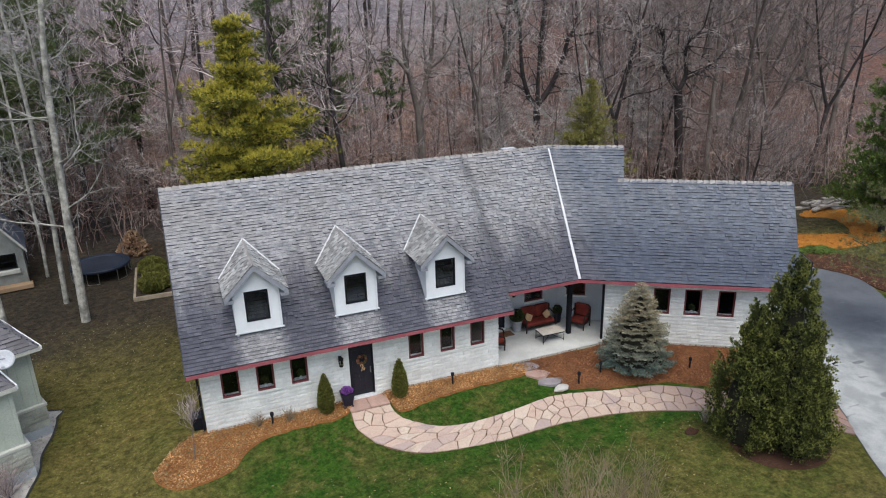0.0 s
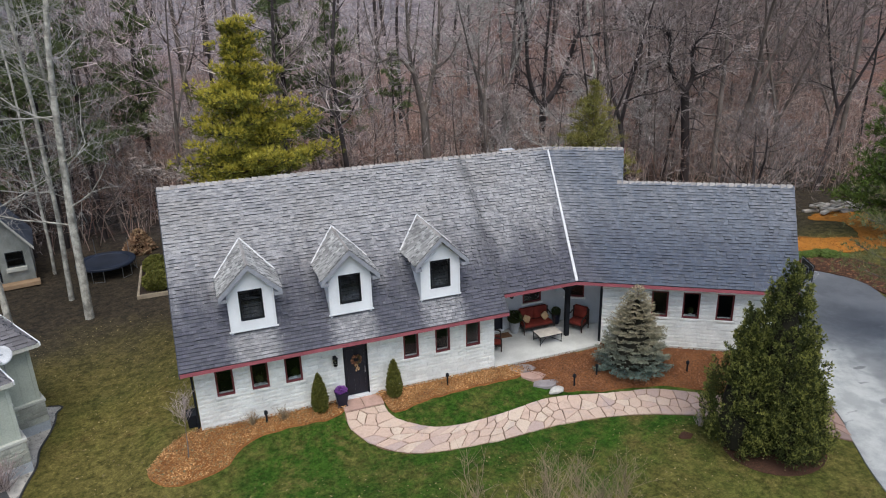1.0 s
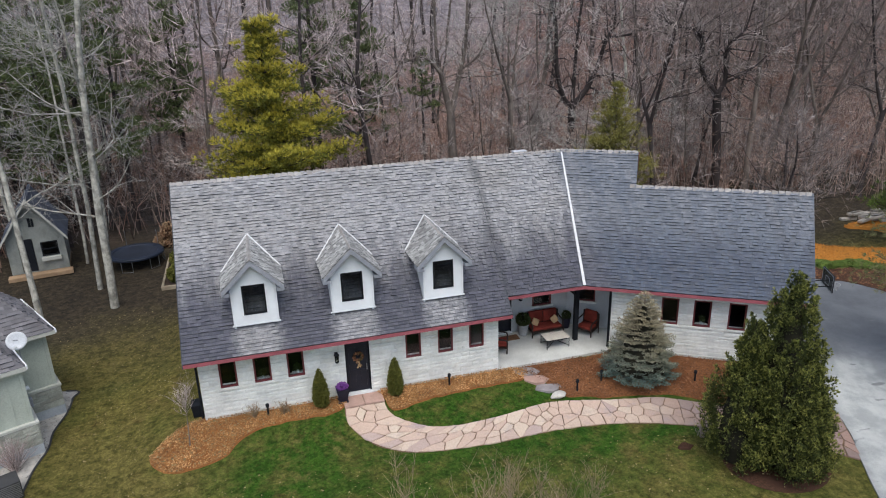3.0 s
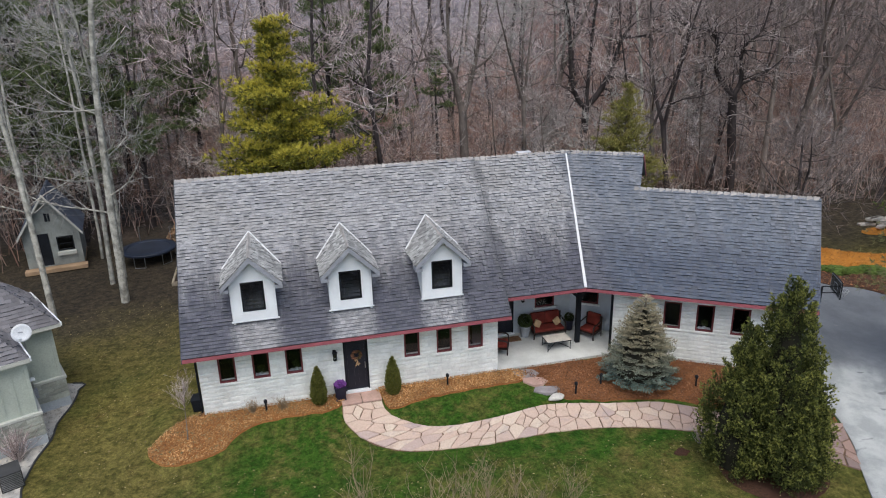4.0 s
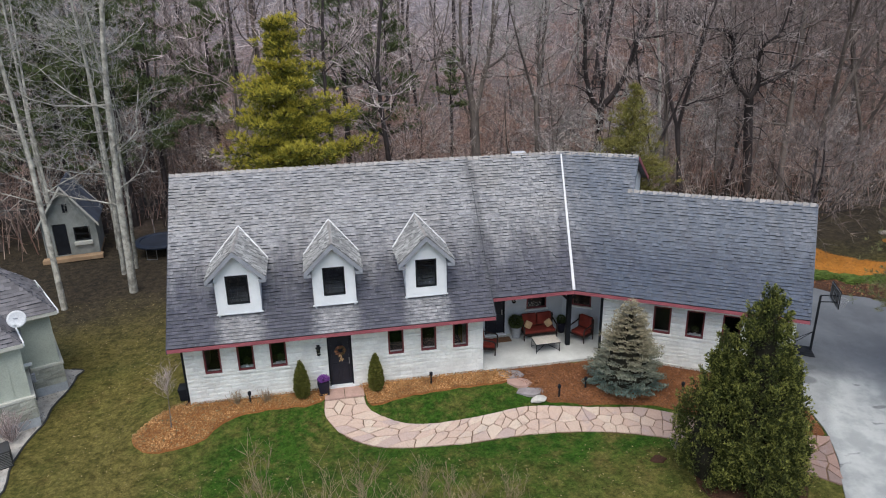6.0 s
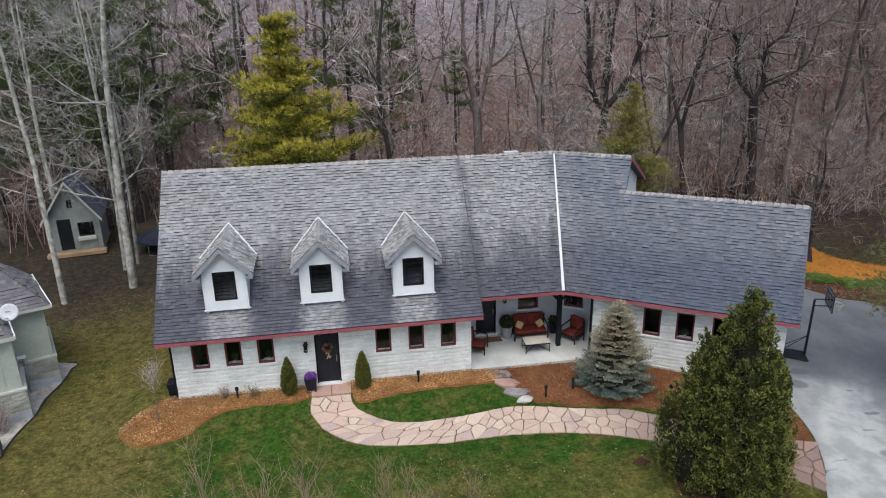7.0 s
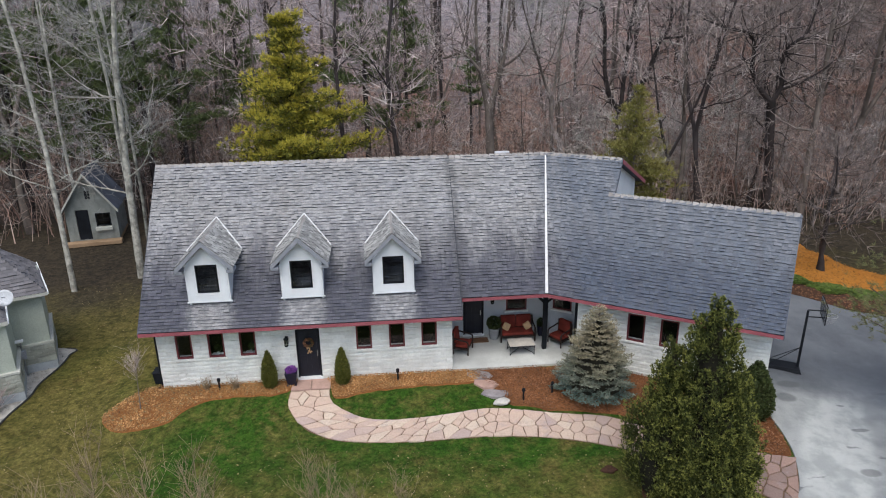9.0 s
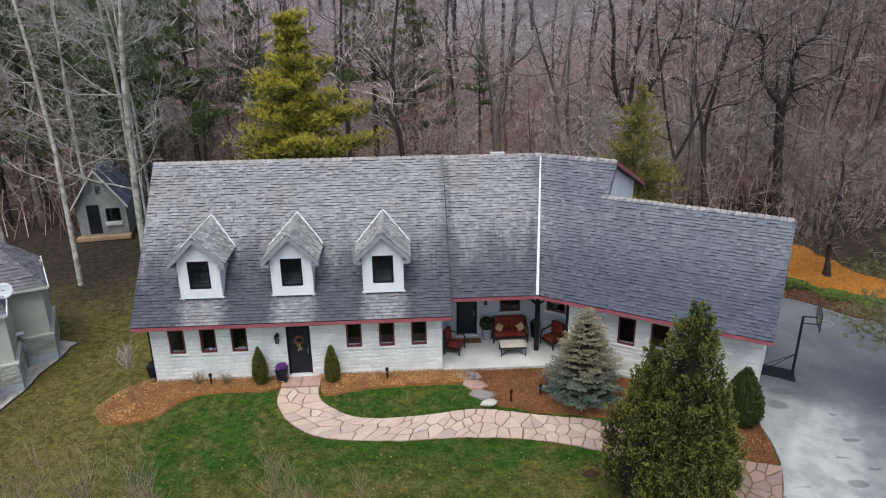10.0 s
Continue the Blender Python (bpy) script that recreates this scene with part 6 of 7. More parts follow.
part("reflector", Soup().spun([(0.0, 0.0), (0.15, 0.012), (0.3, 0.05), (0.4, 0.09), (0.4, 0.1), (0.3, 0.065), (0.15, 0.027), (0.0, 0.015)], (0, 0, 0), 28, False, False), "dish", dish, smooth=True).matrix_basis = Matrix.Translation((0, 0, 0.62)) @ Matrix.Rotation(radians(62), 4, "X") @ Matrix.Rotation(radians(12), 4, "Y")
part("mast", Soup().tube([(0, 0.05, -0.35), (0, 0.05, 0.35), (0, 0.0, 0.6)], [0.025] * 3, 6), "steel", dish)
part("feed_arm", Soup().tube([(0, -0.02, 0.35), (0.02, -0.42, 0.5)], [0.015, 0.012], 5), "steel", dish)
part("receiver", Soup().box(-0.03, 0.07, -0.48, -0.4, 0.46, 0.56, None, 0.01), "dish", dish)
part("logo_bar", Soup().box(-0.1, 0.1, -0.12, -0.11, 0.68, 0.73), "trimgrey", dish)
meter = thing("utility_meter", "grey utility meter with pipe on the neighbouring wall", "meter", NB @ Matrix.Translation((-1.02, -0.35, 0)))
part("pipe", Soup().tube([(0, 0, -0.5), (0, 0, 1.1)], [0.035, 0.035], 6), "steel", meter)
part("box", Soup().box(-0.12, 0.12, -0.1, 0.1, 0.35, 0.7, None, 0.02), "trimgrey", meter)
part("hood", Soup().box(-0.18, 0.12, -0.14, 0.1, 1.1, 1.16, None, 0.02), "white", meter, "white vent hood")
grate = thing("window_well_cover", "dark louvred unit standing on the gravel", "air conditioner", Matrix.Translation((-11.05, -1.75, ground_z(-11, -1.7) + 0.02)) @ Matrix.Rotation(radians(24), 4, "Z"))
part("cabinet", Soup().box(-0.35, 0.3, -0.35, 0.35, 0.0, 0.62, None, 0.02), "edge", grate)
for k in range(9):
    part("louvre", Soup().box(-0.32, 0.27, -0.375, -0.345, 0.06 + k * 0.06, 0.085 + k * 0.06), "steel", grate)

# ---- back garden ----
bed = thing("raised_bed", "low timber-edged bed with clipped green shrubs", "garden bed", Matrix.Translation((-6.9, 16.7, ground_z(-6.9, 16.7))))
part("board", Soup().box(-1.0, 1.6, -2.4, -2.28, 0, 0.25, None, 0.01), "timber", bed)
part("board", Soup().box(-1.0, 1.6, 2.28, 2.4, 0, 0.25, None, 0.01), "timber", bed)
part("board", Soup().box(-1.0, -0.88, -2.28, 2.28, 0, 0.25, None, 0.01), "timber", bed)
part("soil", Soup().box(-0.88, 1.6, -2.28, 2.28, 0, 0.16), "soil", bed)
mound = shell_bush(51, [(0.0, 0.5), (0.25, 0.72), (0.6, 0.65), (0.85, 0.3), (0.92, 0.03)], 1200, 0.13, 4, 0.6, 0.12, 0.3, 0.6)
first = None
for x, y in ((-6.9, 15.3), (-6.7, 16.7), (-6.9, 18.1), (-5.6, 15.5), (-5.5, 17.2)):
    m = Matrix.Translation((x, y, ground_z(x, y) + 0.14))
    if first is None:
        first = bush("clipped_shrub", "clipped dark green evergreen shrub in the raised bed", "shrub", mound, ("topiary", "topiary"), m, "shrubs in the raised bed")
    else:
        copy_thing(first, m @ Matrix.Rotation(x * 3, 4, "Z"))
logs = thing("log_pile", "pile of pale cut stone and timber at the wood's edge", "pile", Matrix.Translation((36.6, 11.0, ground_z(36.6, 11.0))))
lr = random.Random(3)
for k in range(26):
    a = lr.uniform(-0.4, 0.4)
    m = Matrix.Translation((lr.uniform(-1.7, 1.7), lr.uniform(-0.7, 0.7), 0.1 + 0.17 * (k // 9))) @ Matrix.Rotation(a, 4, "Z")
    part("log", Soup().box(-0.55, 0.55, -0.16, 0.16, -0.08, 0.08, m, 0.03), "rubble", logs)

heap = shell_bush(52, [(0.0, 0.6), (0.3, 0.75), (0.8, 0.55), (1.2, 0.3), (1.45, 0.04)], 700, 0.2, 4, 0.3, 0.3, 0.3, 0.9)
bush("leaf_heap", "heap of dry tan leaves and twigs at the wood's edge", "leaf heap", heap, ("heap_leaf", "mulch_dark"), Matrix.Translation((-8.0, 22.4, ground_z(-8.0, 22.4))))
# Flattened brown mound added in place of a dark patch in the lawn.
solid("garden_stone", lump(14, 0.26, 0.17, 0.1, 0.4, 0.4), "mulch_dark", "low brown mound standing in for a dark patch in the lawn", "stone", Matrix.Translation((10.35, -6.2, ground_z(10.35, -6.2) + 0.01)), smooth=True)

# small plants on the window sills inside
leafy_top = shell_bush(55, [(0.0, 0.05), (0.1, 0.13), (0.22, 0.1), (0.3, 0.02)], 70, 0.1, 4, 0.8, 0.2, 0.3, 0.7)
for x, m in ((-3.05, ONE), (-1.8, ONE), (12.75, M_WING)):
    z = 1.12 if m is ONE else 1.32
    t = thing("windowsill_plant", "small green houseplant in a white pot behind glass", "plant", m @ Matrix.Translation((x, 0.26, z)), "windowsill plants")
    part("pot", Soup().spun([(0.05, 0), (0.07, 0.11), (0.06, 0.11)], (0, 0, 0), 14), "white", t)
    part("foliage", leafy_top[0], "box", t).matrix_basis = Matrix.Translation((0, 0, 0.1)) @ Matrix.Diagonal((0.75, 0.75, 0.8, 1))
    part("shelf", Soup().box(-0.22, 0.22, -0.1, 0.12, -0.02, 0.0), "white", t)

# ---- trees ----
def bent(r, v, k):
    return (v + Vector((r.gauss(0, k), r.gauss(0, k), r.gauss(0, k)))).normalized()


def bare_tree(seed, height, radius, first=0.3, limbs=16, spread=0.8, lean=(0, 0), fork=0.0, twigs=5, reach=0.32, thick=0.010, rise=0.5, stub=0.8, heavy=1.0, straight=False, limb=0.45):
    """Wood and twigs of a leafless tree: a tapering bole, limbs, branches and fine twigs."""
    r = random.Random(seed)
    wood, fine = Soup(), Soup()

    def grow(p, way, length, rad, level, steps):
        pts, way = [p.copy()], way.copy()
        for i in range(steps):
            way = bent(r, way, 0.10 + 0.06 * level if level else 0.035 if straight else 0.06)
            way.z += 0.10 if level else 0.0 if straight else 0.06
            way.normalize()
            pts.append(pts[-1] + way * (length / steps))
        rads = [rad * (1 - 0.78 * i / steps) for i in range(steps + 1)]
        (wood if level < 2 else fine).tube(pts, rads, 7 if level == 0 else 4 if level == 1 else 3, False)
        return pts, rads, way

    leads = []
    top = Vector((lean[0], lean[1], 1)).normalized()
    if fork:
        pts, rads, way = grow(Vector((0, 0, -0.3)), top, height * fork, radius, 0, 4)
        for k in range(2):
            a = r.uniform(0, 6.28) if k == 0 else a + math.pi
            w = (way + Vector((math.cos(a), math.sin(a), 0)) * r.uniform(0.25, 0.5)).normalized()
            leads.append(grow(pts[-1], w, height * (1 - fork) * r.uniform(0.85, 1.0), rads[-1] * 2.2 * 0.75 + 0.02, 0, 6)[:2])
        wood.tube([pts[-2], pts[-1], pts[-1] + way * 0.3], [rads[-2], max(rads[-1], radius * 0.62), radius * 0.5], 7, False)
    else:
        leads.append(grow(Vector((0, 0, -0.3)), top, height, radius, 0, 9)[:2])

    def spray(p, way, length, count):
        for _ in range(count):
            w = bent(r, way, 0.55)
            w.z += 0.15
            q = p + w.normalized() * length * r.uniform(0.5, 1.2)
            fine.spike(p, q, thick)

    for pts, rads in leads:
        k = len(pts) - 1
        for _ in range(limbs // len(leads)):
            t = (first if not fork else 0.12) + (1 - (first if not fork else 0.12)) * r.random() ** 0.85
            i = min(int(t * k), k - 1)
            p = pts[i].lerp(pts[i + 1], t * k - i)
            rad = rads[i] + (rads[i + 1] - rads[i]) * (t * k - i)
            a = r.uniform(0, 2 * math.pi)
            w = Vector((math.cos(a) * spread, math.sin(a) * spread, r.uniform(0.1, 1.0) * rise)).normalized()
            length = height * reach * (1.12 - t) * r.uniform(0.6, 1.2) + stub
            b, br, bw = grow(p, w, length, max(0.012, rad * limb), 1, 5)
            for j in range(1, len(b)):
                for _ in range(2):
                    w2 = bent(r, (b[j] - b[j - 1]).normalized(), 0.6)
                    c, cr, cw = grow(b[j], w2, length * r.uniform(0.25, 0.5), max(0.009, br[j] * 0.5) * heavy, 2, 2)
                    for q in range(1, len(c)):
                        spray(c[q], cw, length * 0.17 + 0.25, twigs + (1 if r.random() < 0.5 else 0))
    return wood, fine


def whorled_pine(seed, height, radius, low, layers, boughs, spread, tuft, blades, droop=0.0, profile=None, up=0.6, gap=0.25, thickly=1.0, needle=0.06, lop=0.0, even=(0.6, 1.15), tips=None):
    """A pine: bare bole, whorls of boughs, needle tufts turned upwards along their outer half."""
    r = random.Random(seed)
    wood, crown = Soup(), Soup()
    wood.tube([(0, 0, -0.3), (0.05, 0, height * 0.4), (0, 0.04, height * 0.75), (0, 0, height * 0.99)], [radius, radius * 0.75, radius * 0.4, 0.02], 8, False)
    for k in range(layers):
        t = k / (layers - 1)
        z = low + (height - low) * t ** 0.9
        wide = spread * (profile(t) if profile else (1 - t) ** 0.75 * 0.95 + 0.05)
        for b in range(max(3, round(boughs * (1 - 0.5 * t)))):
            if r.random() < gap * 0.6:
                continue
            a = r.uniform(0, 2 * math.pi)
            length = wide * r.uniform(*even) * (1 + lop * math.cos(a))
            way = Vector((math.cos(a), math.sin(a), 0.12 + 0.5 * t - droop))
            pts = [Vector((0, 0, z))]
            for i in range(4):
                way = bent(r, way.normalized(), 0.08)
                way.z += 0.07
                pts.append(pts[-1] + way * length / 4)
            wood.tube(pts, [max(0.012, radius * 0.22 * (1 - t) * q) + 0.006 for q in (1, 0.8, 0.6, 0.4, 0.2)], 4, False)
            for i in range(1, 5):
                n = max(2, int(length * thickly * (0.5 + i * 0.75)))
                for _ in range(n):
                    o = pts[i - 1].lerp(pts[i], r.random())
                    out = Vector((r.gauss(0, 1), r.gauss(0, 1), 0)) * (0.08 + 0.10 * length * (i / 4))
                    high = r.uniform(-0.04, 0.12) if tips is None else r.uniform(-0.2, 0.3)
                    o = o + out * 1.2 + Vector((0, 0, high))
                    needle_tuft(tips if tips is not None and high > (0.04 if i > 2 else 0.2) else crown, o, (way.normalized() * 0.7 + out.normalized() * 0.4 + Vector((0, 0, up))).normalized(), tuft, blades, r, needle, 0.6)
    return wood, crown


def tree_thing(name, label, meshes, at, group="", category="tree"):
    """meshes: (part name, mesh) pairs under an Empty at the tree's foot."""
    t = thing(name, label, category, at, group)
    for part_name, me in meshes:
        part(part_name, me, "", t)
    return t


def foot(x, y, turn=0.0, size=1.0, dz=0.0):
    return Matrix.Translation((x, y, ground_z(x, y) + dz)) @ Matrix.Rotation(turn, 4, "Z") @ Matrix.Diagonal((size, size, size, 1))


# bare trees of the woods, a few kinds set out many times
KINDS = []
for seed, h, rad, first, limbs, spread, fork, bark, twig in (
    (1, 19, 0.24, 0.35, 15, 0.8, 0.0, "bark", "twig"), (2, 17, 0.17, 0.3, 14, 0.7, 0.0, "bark_dark", "twig_mid"), (3, 21, 0.30, 0.2, 18, 0.9, 0.28, "bark", "twig"),
    (4, 15, 0.13, 0.25, 14, 0.7, 0.0, "bark", "twig"), (5, 18, 0.27, 0.2, 18, 0.95, 0.33, "bark_dark", "twig_mid"), (6, 13, 0.10, 0.2, 13, 0.7, 0.0, "bark", "twig_mid"),
    (7, 20, 0.20, 0.45, 12, 0.7, 0.0, "bark_dark", "twig"), (8, 16, 0.15, 0.3, 14, 0.8, 0.4, "bark", "twig")):
    wood, fine = bare_tree(seed, h, rad, first, limbs, spread, (0.03 * (seed % 3 - 1), 0), fork, twigs=2, thick=0.021, heavy=1.6)
    KINDS.append((wood.mesh("trunk", bark, True), fine.mesh("crown", twig)))

THIN = []
for seed, h, rad in ((11, 18, 0.2), (12, 20, 0.24), (13, 16, 0.15), (14, 19, 0.22)):
    wood, fine = bare_tree(seed, h, rad, 0.3, 11, 0.8, (0.03 * (seed % 3 - 1), 0), 0.0, twigs=2, thick=0.032, heavy=2.0)
    THIN.append((wood.mesh("trunk", "bark" if seed % 2 else "bark_dark", True), fine.mesh("crown", "twig_mid")))

# Darker-twigged copies for the eastern woods, which are painted dimmer.
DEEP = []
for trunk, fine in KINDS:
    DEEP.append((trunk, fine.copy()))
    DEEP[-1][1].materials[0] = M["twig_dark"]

woods = random.Random(21)
spots = []
FIXED = [(11.1, 22.1), (15.3, 21.3), (19.8, 22.2), (21.5, 26.5), (19.0, 22.5), (26.5, 15.0), (25.6, 22.7), (27.4, 9.1), (10.4, 27.7), (2.5, 28.1), (-1.1, 15.2), (16.8, 10.3)]


def clear(x, y, room):
    if -17.5 < x < -6 and y < 24 or (-6 <= x < 15 and y < 19) or (x >= 15 and y < 14.5) or x < -17 and y < 21:
        return False
    return all(math.hypot(x - a, y - b) > room for a, b in spots + FIXED)


for near, far, count, room in ((14, 30, 40, 2.6), (30, 50, 76, 2.9), (50, 80, 58, 3.8)):
    tries = placed = 0
    while placed < count and tries < 6000:
        tries += 1
        y = woods.uniform(near, far)
        x = woods.uniform(-14 - 0.62 * (y + 20), 8 + 0.95 * (y + 24))
        if not clear(x, y, room):
            continue
        spots.append((x, y))
        placed += 1
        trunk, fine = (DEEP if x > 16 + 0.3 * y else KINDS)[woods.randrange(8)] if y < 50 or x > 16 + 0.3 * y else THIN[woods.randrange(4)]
        tree_thing("bare_tree", "tall leafless forest tree with grey-brown bark and fine twigs", (("trunk", trunk), ("crown", fine)), foot(x, y, woods.uniform(0, 6.28), woods.uniform(0.75, 1.2)), "trees of the woods")

# slender trees below the tall ones
LOW = []
for seed in (41, 42, 43):
    wood, fine = bare_tree(seed, 7.5, 0.07, 0.15, 12, 1.0, (0.1, 0), 0.0, twigs=3, reach=0.36, thick=0.015, stub=0.6, heavy=1.4)
    LOW.append((wood.mesh("trunk", "bark", True), fine.mesh("crown", "twig_mid" if seed % 2 else "brush")))
LOW_PALE = (LOW[0][0], LOW[0][1].copy())
LOW_PALE[1].materials[0] = M["twig_pale"]
for k in range(120):
    west_side, east_side = k >= 54 and k < 76, k >= 76
    y = woods.uniform(23, 36) if west_side else woods.uniform(16, 30) if east_side else woods.uniform(19, 34)
    x = woods.uniform(-19, -3) if west_side else woods.uniform(14, 42) if east_side else woods.uniform(-5, 8 + 0.95 * (y + 24))
    if not clear(x, y, 1.2):
        continue
    trunk, fine = LOW_PALE if east_side and k % 4 == 0 else LOW[k % 3]
    tree_thing("understorey_tree", "slender leafless understorey tree with curling pale twigs", (("trunk", trunk), ("crown", fine)), foot(x, y, woods.uniform(0, 6.28), woods.uniform(0.7, 1.2)), "slender trees of the woods")

# undergrowth: thin stems and brush between the trunks
brush = Soup()
ur = random.Random(31)
for _ in range(4600):
    y = 13 + 42 * ur.random() ** 1.3
    x = ur.uniform(-14 - 0.62 * (y + 20), 8 + 0.95 * (y + 24))
    if (x < 19 and y < 19) or (-17 < x < -5 and y < 23) or (20 < x < 42 and y < 15) or (x < -5 and ur.random() < 0.25):
        continue
    z, h = ground_z(x, y), ur.uniform(1.5, 6.0)
    p = Vector((x, y, z - 0.1))
    way = Vector((ur.gauss(0, 0.22), ur.gauss(0, 0.22), 1)) * h
    e, q = p + way, ur.uniform(0.016, 0.04)
    mid = p + way * 0.5 + Vector((ur.gauss(0, 0.25), ur.gauss(0, 0.25), 0)) * h * 0.3
    brush.tube([p, mid, e], [q, q * 0.75, q * 0.35], 3, False)
    for _ in range(9):
        o = mid.lerp(e, ur.random()) if ur.random() < 0.7 else p.lerp(mid, ur.uniform(0.3, 1))
        brush.spike(o, o + Vector((ur.gauss(0, 0.6), ur.gauss(0, 0.6), ur.uniform(-0.1, 0.9))) * h * 0.3, q * 0.6)
solid("undergrowth", brush, "brush", "thicket of thin bare stems on the forest floor", "undergrowth", kind="stuff")

# the far woods: trunks and twigs too distant to count
far_woods = Soup()
fr = random.Random(8)
for _ in range(620):
    y = fr.uniform(76, 165)
    x = fr.uniform(-14 - 0.62 * (y + 20), 8 + 0.95 * (y + 24))
    z, h, q = ground_z(x, y), fr.uniform(12, 20), fr.uniform(0.08, 0.22)
    lean = Vector((fr.gauss(0, 0.4), fr.gauss(0, 0.4), h))
    far_woods.tube([(x, y, z - 0.4), Vector((x, y, z)) + lean * 0.5, Vector((x, y, z)) + lean], [q, q * 0.7, 0.03], 4, False)
    for _ in range(16):
        t, a = fr.uniform(0.25, 1), fr.uniform(0, 6.28)
        p = Vector((x, y, z)) + lean * t
        e = p + Vector((math.cos(a), math.sin(a), fr.uniform(0.3, 1.1))) * fr.uniform(1.2, 3.5) * (1.2 - t)
        far_woods.spike(p, e, 0.05)
        for _ in range(3):
            far_woods.spike(p.lerp(e, fr.uniform(0.3, 0.9)), e + Vector((fr.gauss(0, 0.8), fr.gauss(0, 0.8), fr.gauss(0.4, 0.5))), 0.035)
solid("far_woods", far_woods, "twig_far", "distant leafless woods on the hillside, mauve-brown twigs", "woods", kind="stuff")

# ---- named trees round the house ----
def shelved_pine(seed, height, radius, layers):
    """A white pine: separate shelves of needle tufts along upswept boughs; layers give (height, reach, boughs)."""
    r = random.Random(seed)
    wood, crown, tips = Soup(), Soup(), Soup()
    wood.tube([(0, 0, -0.3), (0.05, 0, height * 0.4), (0, 0.04, height * 0.75), (0, 0, height * 0.97)], [radius, radius * 0.75, radius * 0.4, 0.03], 8, False)
    for z, reach, boughs in layers:
        turn = r.uniform(0, 6.28)
        for b in range(boughs):
            a = turn + 2 * math.pi * (b + r.uniform(-0.3, 0.3)) / boughs
            out = Vector((math.cos(a), math.sin(a), 0))
            across = Vector((-out.y, out.x, 0))
            length = reach * r.choice((0.62, 0.8, 0.9, 1.0, 1.08)) * (1 + 0.2 * out.x)
            lift = r.uniform(-0.12, 0.18)
            base = Vector((0, 0, z + r.uniform(-0.45, 0.45) * min(1.0, reach * 0.4)))
            line = [base + out * length * q + Vector((0, 0, length * (lift * q + 0.16 * q * q))) + across * r.gauss(0, 0.1) for q in (0, 0.33, 0.66, 1.0)]
            wood.tube(line, [0.07, 0.05, 0.035, 0.015], 5, False)
            plumes = max(3, round(length * 3.0))
            for k in range(plumes):
                q = 0.12 + 0.88 * (k + r.random()) / plumes
                j = min(2, int(q * 3))
                c = line[j].lerp(line[j + 1], min(1.0, q * 3 - j)) + across * r.uniform(-1, 1) * (0.2 + 0.26 * length * q * (1.25 - q)) + Vector((0, 0, r.uniform(-0.15, 0.25)))
                size = r.uniform(0.38, 0.66) * min(1.0, 0.62 + length * 0.2)
                wood.spike(line[j], c, 0.025)
                for _ in range(28):
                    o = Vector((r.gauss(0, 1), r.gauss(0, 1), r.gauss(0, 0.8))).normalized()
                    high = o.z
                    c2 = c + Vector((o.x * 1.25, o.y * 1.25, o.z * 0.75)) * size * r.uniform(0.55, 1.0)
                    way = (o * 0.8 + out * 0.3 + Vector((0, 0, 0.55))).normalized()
                    # Upper tufts take the brighter needles, lower ones the darker: painted light.
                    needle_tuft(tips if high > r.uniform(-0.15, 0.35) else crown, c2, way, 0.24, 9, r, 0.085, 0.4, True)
    return wood, crown, tips


SHELVES = [(13.3, 0.6, 5), (12.6, 0.9, 6), (11.8, 1.0, 6), (11.0, 1.4, 6), (10.2, 2.15, 7), (9.3, 3.15, 8), (8.4, 3.6, 8), (7.4, 3.75, 8), (6.3, 4.0, 8), (5.2, 4.15, 8), (4.3, 4.6, 7), (3.6, 4.0, 6)]
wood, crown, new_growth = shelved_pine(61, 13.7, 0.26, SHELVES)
tree_thing("white_pine", "yellow-green white pine with upswept needle tufts behind the house", (("trunk", wood.mesh("trunk", "bark_dark", True)), ("crown", crown.mesh("crown", "pine_shaded")), ("new_growth", new_growth.mesh("new_growth", "pine"))), foot(-1.3, 15.2))

dark_kinds = []
for seed, h, low, layers, spread in ((63, 20, 8.5, 12, 3.4), (64, 17, 6.0, 13, 2.9), (65, 22, 10.5, 11, 3.6)):
    wood, crown = whorled_pine(seed, h, 0.24, low, layers, 6, spread, 0.45, 9, profile=lambda t: (0.85 * (1 - t) ** 0.6 + 0.15) * (1 + 0.25 * math.sin(23 * t)), up=0.35, gap=0.45, thickly=1.7)
    dark_kinds.append((wood.mesh("trunk", "bark_dark", True), crown.mesh("crown", "pine_dark")))
for k, (x, y, q, a) in enumerate(((-12.6, 25.5, 0.95, 0.0), (-16.8, 27.0, 1.0, 1.0), (-21.0, 25.0, 0.9, 2.0), (-19.0, 33.0, 1.1, 4.0), (-25.0, 31.0, 1.1, 5.0), (-13.0, 35.0, 1.1, 0.5), (2.6, 28.2, 1.0, 1.5), (5.6, 27.0, 0.85, 2.5), (-22.5, 22.6, 0.7, 0.3), (-18.2, 24.0, 0.75, 3.0), (-14.8, 28.5, 0.8, 1.2), (-27.0, 26.0, 0.8, 2.2), (-10.4, 26.5, 0.85, 4.2), (-14.2, 24.2, 0.7, 5.5), (-7.0, 31.0, 0.9, 1.1))):
    trunk, needles = dark_kinds[k % 3 if k < 8 else 1]
    tree_thing("dark_pine", "tall dark green pine with bare lower trunk in the woods", (("trunk", trunk), ("crown", needles)), foot(x, y, a, q), "dark pines")
wood, crown = whorled_pine(67, 10.5, 0.16, 6.8, 6, 6, 1.5, 0.32, 14, profile=lambda t: 0.9 - 0.5 * t, up=0.2, gap=0.3)
tree_thing("broken_spruce", "small dark spruce with tufted top among bare trees", (("trunk", wood.mesh("trunk", "bark_dark", True)), ("crown", crown.mesh("crown", "pine_dark"))), foot(10.4, 27.7))
